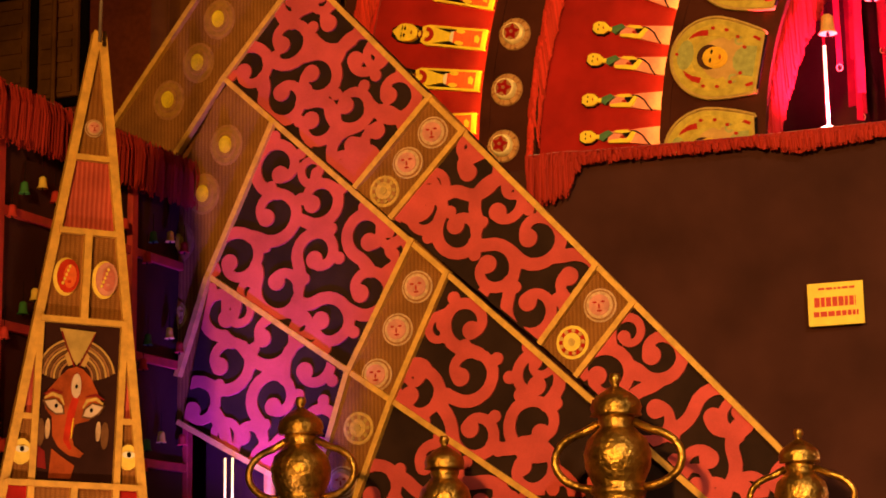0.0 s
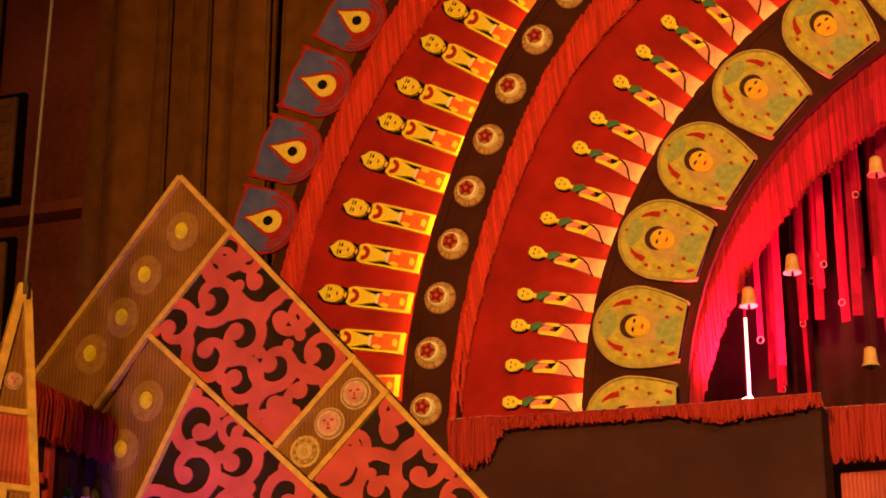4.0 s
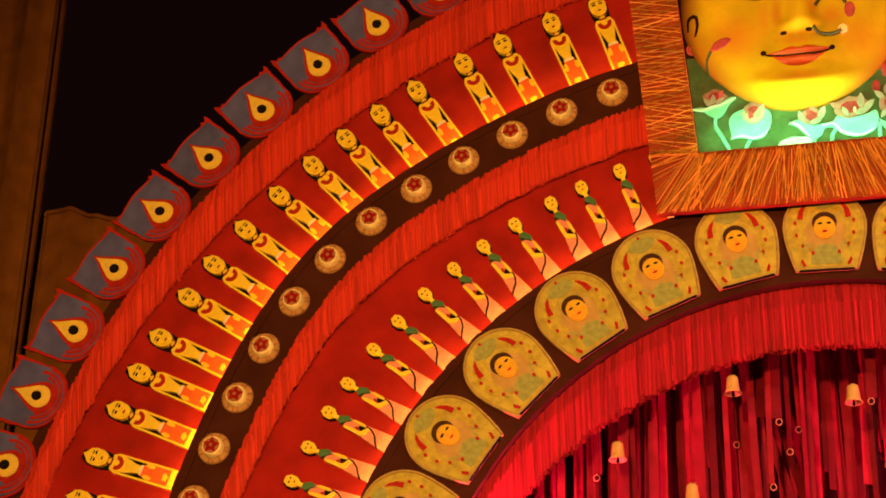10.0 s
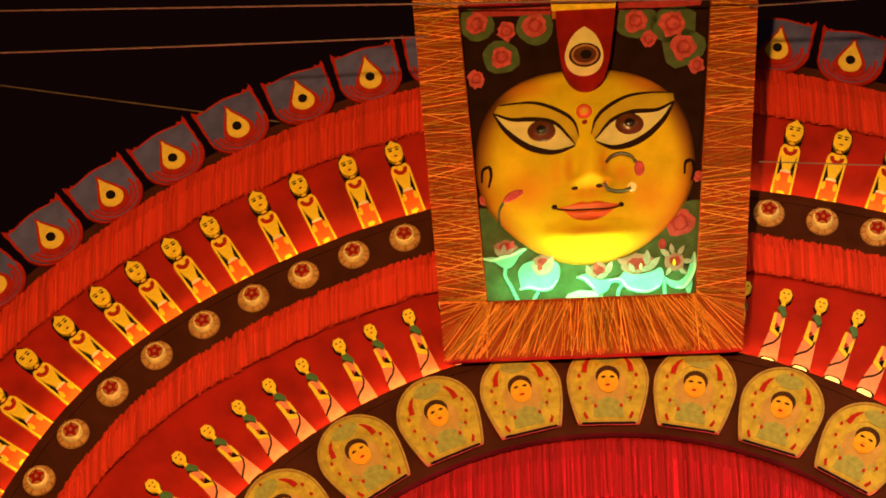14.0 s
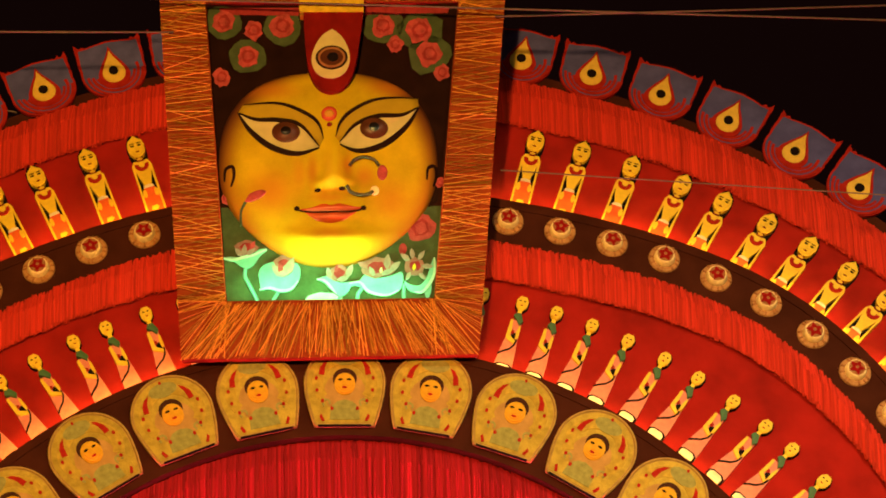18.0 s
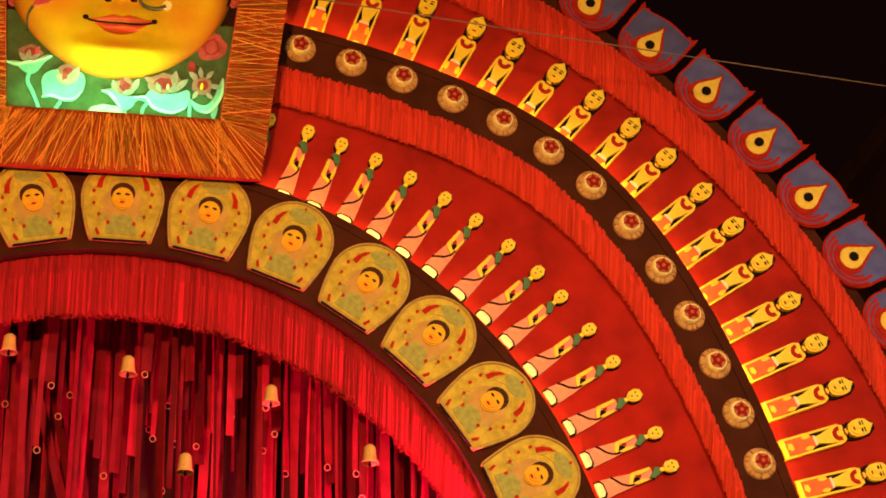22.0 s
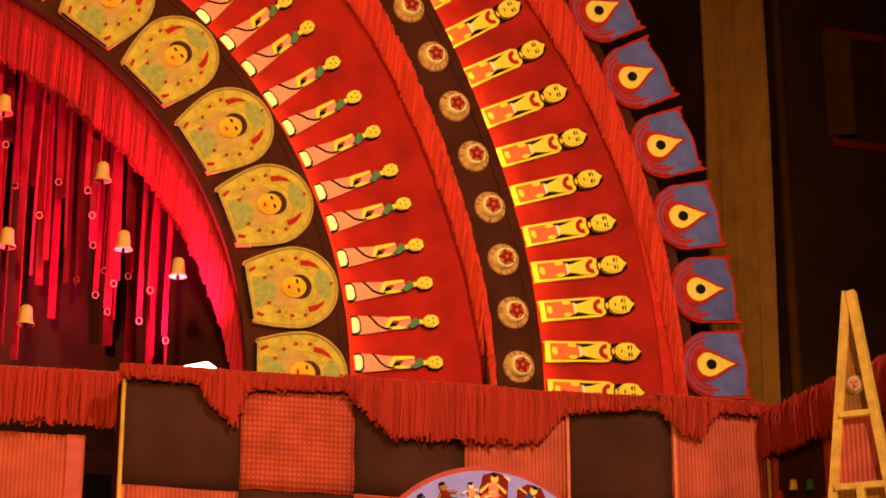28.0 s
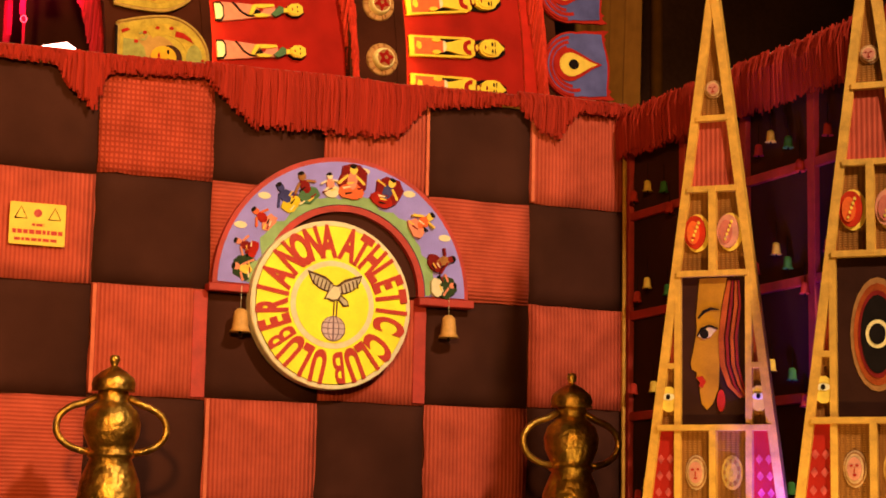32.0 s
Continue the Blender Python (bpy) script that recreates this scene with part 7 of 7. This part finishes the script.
    for sg in (-1, 1):
        roundel(t, sg * w3 * 0.5, top - d4 - 0.20, 0.078, 0.0, "gold" if sg > 0 else "pale", 0.62)
    bm = bmesh.new()
    box(bm, -hw(h) - 0.02, hw(h) + 0.02, -0.10, 0.10, 0.0, 0.04, 0, 0.005)
    part("foot_board", bm, WOOD_TRIM, t)


tall_triangle(4.59, -2.40, -45, 1.0, "tall yellow-framed triangular screen with a golden profile picture", "profile")
tall_triangle(4.84, -3.26, -45, 1.0, "tall yellow-framed triangular screen with a painted eye", "eye")
tall_triangle(-4.910, -2.63, 45, 1.055, "tall yellow-framed triangular screen with a rust-red painted picture", "front", 2.2, 1.1)

# ---------------------------------------------------------------- brass urns


def brass_urn(x, y, top, s, handles=True):
    t = thing("brass_urn", "large shining brass urn with " + ("two looped handles" if handles else "a knobbed lid") + " on a cloth plinth", "urn", "brass urns before the gate", m=pose(x, y, top))
    prof = [(0, 0), (0.020, -0.004), (0.026, -0.022), (0.020, -0.040), (0.014, -0.052), (0.030, -0.062), (0.060, -0.080), (0.095, -0.110), (0.104, -0.140), (0.098, -0.160), (0.104, -0.172)]
    bm = bmesh.new()
    lathe(bm, [(r * s, z * s) for r, z in prof] + [(0, -0.172 * s)], 28)
    part("lid", bm, BRASS, t, "brass lid with a knob")
    prof = [(0, -0.165), (0.070, -0.168), (0.074, -0.195), (0.066, -0.215), (0.080, -0.230), (0.120, -0.270), (0.136, -0.325), (0.130, -0.380), (0.108, -0.430), (0.098, -0.455), (0.112, -0.466), (0.112, -0.480), (0.098, -0.492),
            (0.118, -0.540), (0.140, -0.600), (0.150, -0.680), (0.140, -0.780), (0.105, -0.880), (0.085, -0.930), (0.120, -0.975), (0.135, -1.0), (0, -1.0)]
    bm = bmesh.new()
    lathe(bm, [(r * s, z * s) for r, z in prof], 32)
    body = part("body", bm, BRASS, t)
    if handles:
        for sg in (-1, 1):
            bm = bmesh.new()
            pts = [(sg * (0.075 + 0.0 * k) * s, 0, -0.20 * s) for k in range(1)]
            for k in range(13):
                a = radians(75 - 13.5 * k)
                pts.append((sg * (0.10 + 0.165 * math.cos(a)) * s, 0, (-0.345 + 0.115 * math.sin(a)) * s))
            tube(bm, pts, 0.017 * s, 8)
            part("handle", bm, BRASS, body, "looped brass handle")
    base = top - 1.0 * s
    p = thing("plinth", "plinth wrapped in red cloth under a brass urn", "plinth", "plinths under the urns", m=pose(x, y, 0))
    bm = bmesh.new()
    lathe(bm, [(0, 0), (0.22, 0), (0.22, 0.04), (0.19, 0.07), (0.19, base - 0.05), (0.21, base - 0.03), (0.21, base), (0, base)], 24)
    part("plinth_cloth", bm, RED_CLOTH, p)


brass_urn(2.13, -1.2, 2.44, 0.97)
brass_urn(4.48, -1.2, 2.48, 1.02)
brass_urn(-4.40, -1.2, 2.78, 1.12)
brass_urn(-3.62, -1.2, 2.54, 0.95, False)
brass_urn(-2.74, -1.2, 2.79, 1.18)
brass_urn(-1.88, -1.2, 2.48, 0.90)

# ---------------------------------------------------------------- behind the arch: tarpaulins, poles, cables


def tarpaulin(x0, x1, y, z0, z1, seed, label, mat=None, seams=True):
    r_ = random.Random(seed)
    n, m = 26, 8
    ph = [r_.uniform(0, 6) for _ in range(4)]
    vs = [(x0 + (x1 - x0) * i / n + 0.03 * math.sin(j + ph[0]), y + 0.05 * math.sin(i * 1.1 + ph[1] + 0.25 * j) + 0.03 * math.sin(i * 2.7 + ph[2]), z0 + (z1 - z0) * j / m + (0.15 * math.sin(i * 0.3 + ph[3]) if j == m else 0)) for i in range(n + 1) for j in range(m + 1)]
    k = len(vs)
    vs += [(x, yy + 0.02, z) for x, yy, z in vs]
    fs = []
    for i in range(n):
        for j in range(m):
            a = i * (m + 1) + j
            fs += [(a, a + m + 1, a + m + 2, a + 1), (k + a, k + a + 1, k + a + m + 2, k + a + m + 1)]
    t = thing("tarpaulin", label, "tarpaulin")
    ob = quads("sheet", vs, fs, mat or TARP, t)
    for p in ob.data.polygons:
        p.use_smooth = True
    edge = [vs[i * (m + 1) + m] for i in range(n + 1)]
    bm = bmesh.new()
    tube(bm, [(x, yy - 0.01, z) for x, yy, z in edge], 0.018, 5)
    part("hem_rope", bm, mat or TARP, t, "rolled upper hem")
    for i in range(2, n, 6) if seams else ():
        bm = bmesh.new()
        seam = [vs[i * (m + 1) + j] for j in range(m + 1)]
        tube(bm, [(x, yy - 0.003, z) for x, yy, z in seam], 0.008, 5)
        part("seam", bm, mat or TARP, t, "sewn upright seam")


tarpaulin(-6.95, -5.46, 1.6, 0.0, 10.4, 1, "brown folded tarpaulin hanging behind the arch")
tarpaulin(-5.66, -3.3, 1.75, 0.0, 8.0, 2, "brown tarpaulin low behind the arch")
tarpaulin(5.70, 6.22, 1.2, 0.0, 8.8, 3, "narrow ochre tarpaulin strip behind the arch", TARP_OCHRE, False)
def cable(a, b, sag, r=0.006, label="thin black cable strung before the night sky"):
    a, b = Vector(a), Vector(b)
    bm = bmesh.new()
    tube(bm, [a.lerp(b, k / 12) - Vector((0, 0, sag * 4 * (k / 12) * (1 - k / 12))) for k in range(13)], r, 5)
    tagged(part("cable", bm, paint("pale cable sheath", (0.16, 0.11, 0.09), 0.7, 20, 0.6) if "pale cable sheath" not in bpy.data.materials else bpy.data.materials["pale cable sheath"]), label, "cable", "cables over the gate")


cable((-9.0, -0.84, 9.12), (10.0, -0.84, 8.36), 0.0)
cable((-9.0, -0.80, 8.78), (-0.93, -0.70, 8.66), 0.04)
cable((-9.0, 0.50, 10.45), (-1.5, 0.26, 8.66), 0.03)
cable((0.98, -0.74, 8.74), (10.0, -0.80, 9.10), 0.04)
cable((0.96, -0.70, 7.67), (10.0, -0.80, 6.92), 0.03, 0.004, "thin cable crossing before the upper fringe")

# seams of the great tarpaulin
for x, z0, z1 in ((-6.35, 2.0, 8.2), (-6.02, 2.0, 9.6), (-5.55, 2.0, 10.2)):
    bm = bmesh.new()
    tube(bm, [(x, 1.545, 0.0), (x + 0.03, 1.54, z1 * 0.5), (x + 0.05, 1.545, z1)], 0.018, 6)
    tagged(part("bamboo_pole", bm, TARP_OCHRE), "slim brown bamboo pole before the tarpaulin", "pole", "poles behind the gate")

# dim house in the dark beyond the gate
house = thing("house", "dark plastered house with an open shuttered window at night", "house")
HOUSE_WALL = paint("dark plaster", (0.10, 0.045, 0.030), 0.5, 1.2, 0.95, bump=0.4, fine=20)
bm = bmesh.new()
box(bm, 8.2, 16.0, 6.0, 12.0, 0.0, 11.5, 0, 0.05)
part("wall", bm, HOUSE_WALL, house)
bm = bmesh.new()
box(bm, 8.0, 16.2, 5.8, 12.2, 11.5, 11.75, 0, 0.03)
part("roof", bm, HOUSE_WALL, house)
bm = bmesh.new()
for x0, x1, z0, z1 in ((9.56, 10.30, 8.46, 8.54), (9.56, 10.30, 9.66, 9.74), (9.56, 9.62, 8.54, 9.66), (10.24, 10.30, 8.54, 9.66)):
    box(bm, x0, x1, 5.93, 6.02, z0, z1)
part("window_frame", bm, RED_WOOD, house, "dark window frame")
for x, turn in ((9.62, -35), (10.24, 35)):
    m = pose(x, 5.86, 9.10, 0, 0, turn)
    bm = bmesh.new()
    box(bm, -0.14, 0.14, -0.02, 0.02, -0.55, 0.55, 0, 0.005)
    bm.transform(m)
    leaf = part("shutter", bm, TARP_OCHRE, house, "orange-brown open shutter")
    for k in range(6):
        bm = bmesh.new()
        box(bm, -0.11, 0.11, -0.032, -0.018, -0.46 + 0.16 * k, -0.36 + 0.16 * k)
        bm.transform(m)
        part("louvre", bm, TARP_OCHRE, leaf)
bm = bmesh.new()
tube(bm, [(9.0, 5.95, 0), (9.0, 5.95, 11.4)], 0.06, 8)
part("drain_pipe", bm, TARP_OCHRE, house)
# dim red house beside the gate
house = thing("house", "dark red plastered house with brown shutters and a ledge", "house")
HOUSE_RED = paint("dark red plaster", (0.36, 0.085, 0.034), 0.45, 1.1, 0.95, bump=0.4, fine=20)
SHUTTER = paint("brown shutter paint", (0.46, 0.19, 0.05), 0.5, 4, 0.8, bump=0.3)
bm = bmesh.new()
box(bm, -13.0, -7.62, 3.2, 8.0, 0.0, 10.2, 0, 0.04)
part("wall", bm, HOUSE_RED, house)
bm = bmesh.new()
box(bm, -13.2, -7.5, 3.0, 8.2, 10.2, 10.4, 0, 0.03)
part("roof", bm, HOUSE_RED, house)
for z in (7.06, 4.7):
    bm = bmesh.new()
    box(bm, -13.0, -7.58, 2.96, 3.2, z - 0.05, z + 0.05, 0, 0.01)
    part("ledge", bm, HOUSE_RED, house, "plastered ledge")
for x0, x1 in ((-8.96, -8.58), (-9.45, -9.07)):
    for z0, z1 in ((7.25, 8.15), (5.95, 6.85), (4.90, 5.70)):
        bm = bmesh.new()
        box(bm, x0 - 0.05, x1 + 0.05, 3.14, 3.2, z0 - 0.06, z1 + 0.06, 0, 0.01)
        part("window", bm, BLACK_PAINT, house, "dark window opening")
        bm = bmesh.new()
        box(bm, x0, x1, 3.08, 3.13, z0, z1, 0, 0.008)
        leaf = part("shutter", bm, SHUTTER, house, "brown louvred shutter")
        for k in range(7):
            zz = z0 + (z1 - z0) * (k + 0.5) / 7
            bm = bmesh.new()
            box(bm, x0 + 0.04, x1 - 0.04, 3.06, 3.085, zz - 0.03, zz + 0.03)
            part("louvre", bm, SHUTTER, leaf)
bm = bmesh.new()
tube(bm, [(-8.75, 3.0, 0.0), (-8.75, 3.0, 9.8)], 0.022, 7)
part("drain_pipe", bm, SHUTTER, house, "thin drain pipe")
# thin lamps low beside the fan
for x in (-5.106, -5.061):
    t = thing("rod_lamp", "thin upright lit glass rod beside the scrollwork", "lamp", "rod lamps by the fan", m=pose(x, -0.70, 0))
    bm = bmesh.new()
    tube(bm, [(0, 0, 1.9), (0, 0, 2.54)], 0.006, 6)
    part("rod", bm, glow("rod glass", (1.0, 0.66, 0.36), 2.2) if "rod glass" not in bpy.data.materials else bpy.data.materials["rod glass"], t, "pale glowing rod")
    bm = bmesh.new()
    tube(bm, [(0, 0, 0.0), (0, 0, 1.9)], 0.012, 6)
    part("stand", bm, BLACK_PAINT, t)
cable((-4.73, -2.60, 4.30), (-4.69, -2.55, 7.2), 0.0, 0.010, "pale cord hanging down to the tall screen")
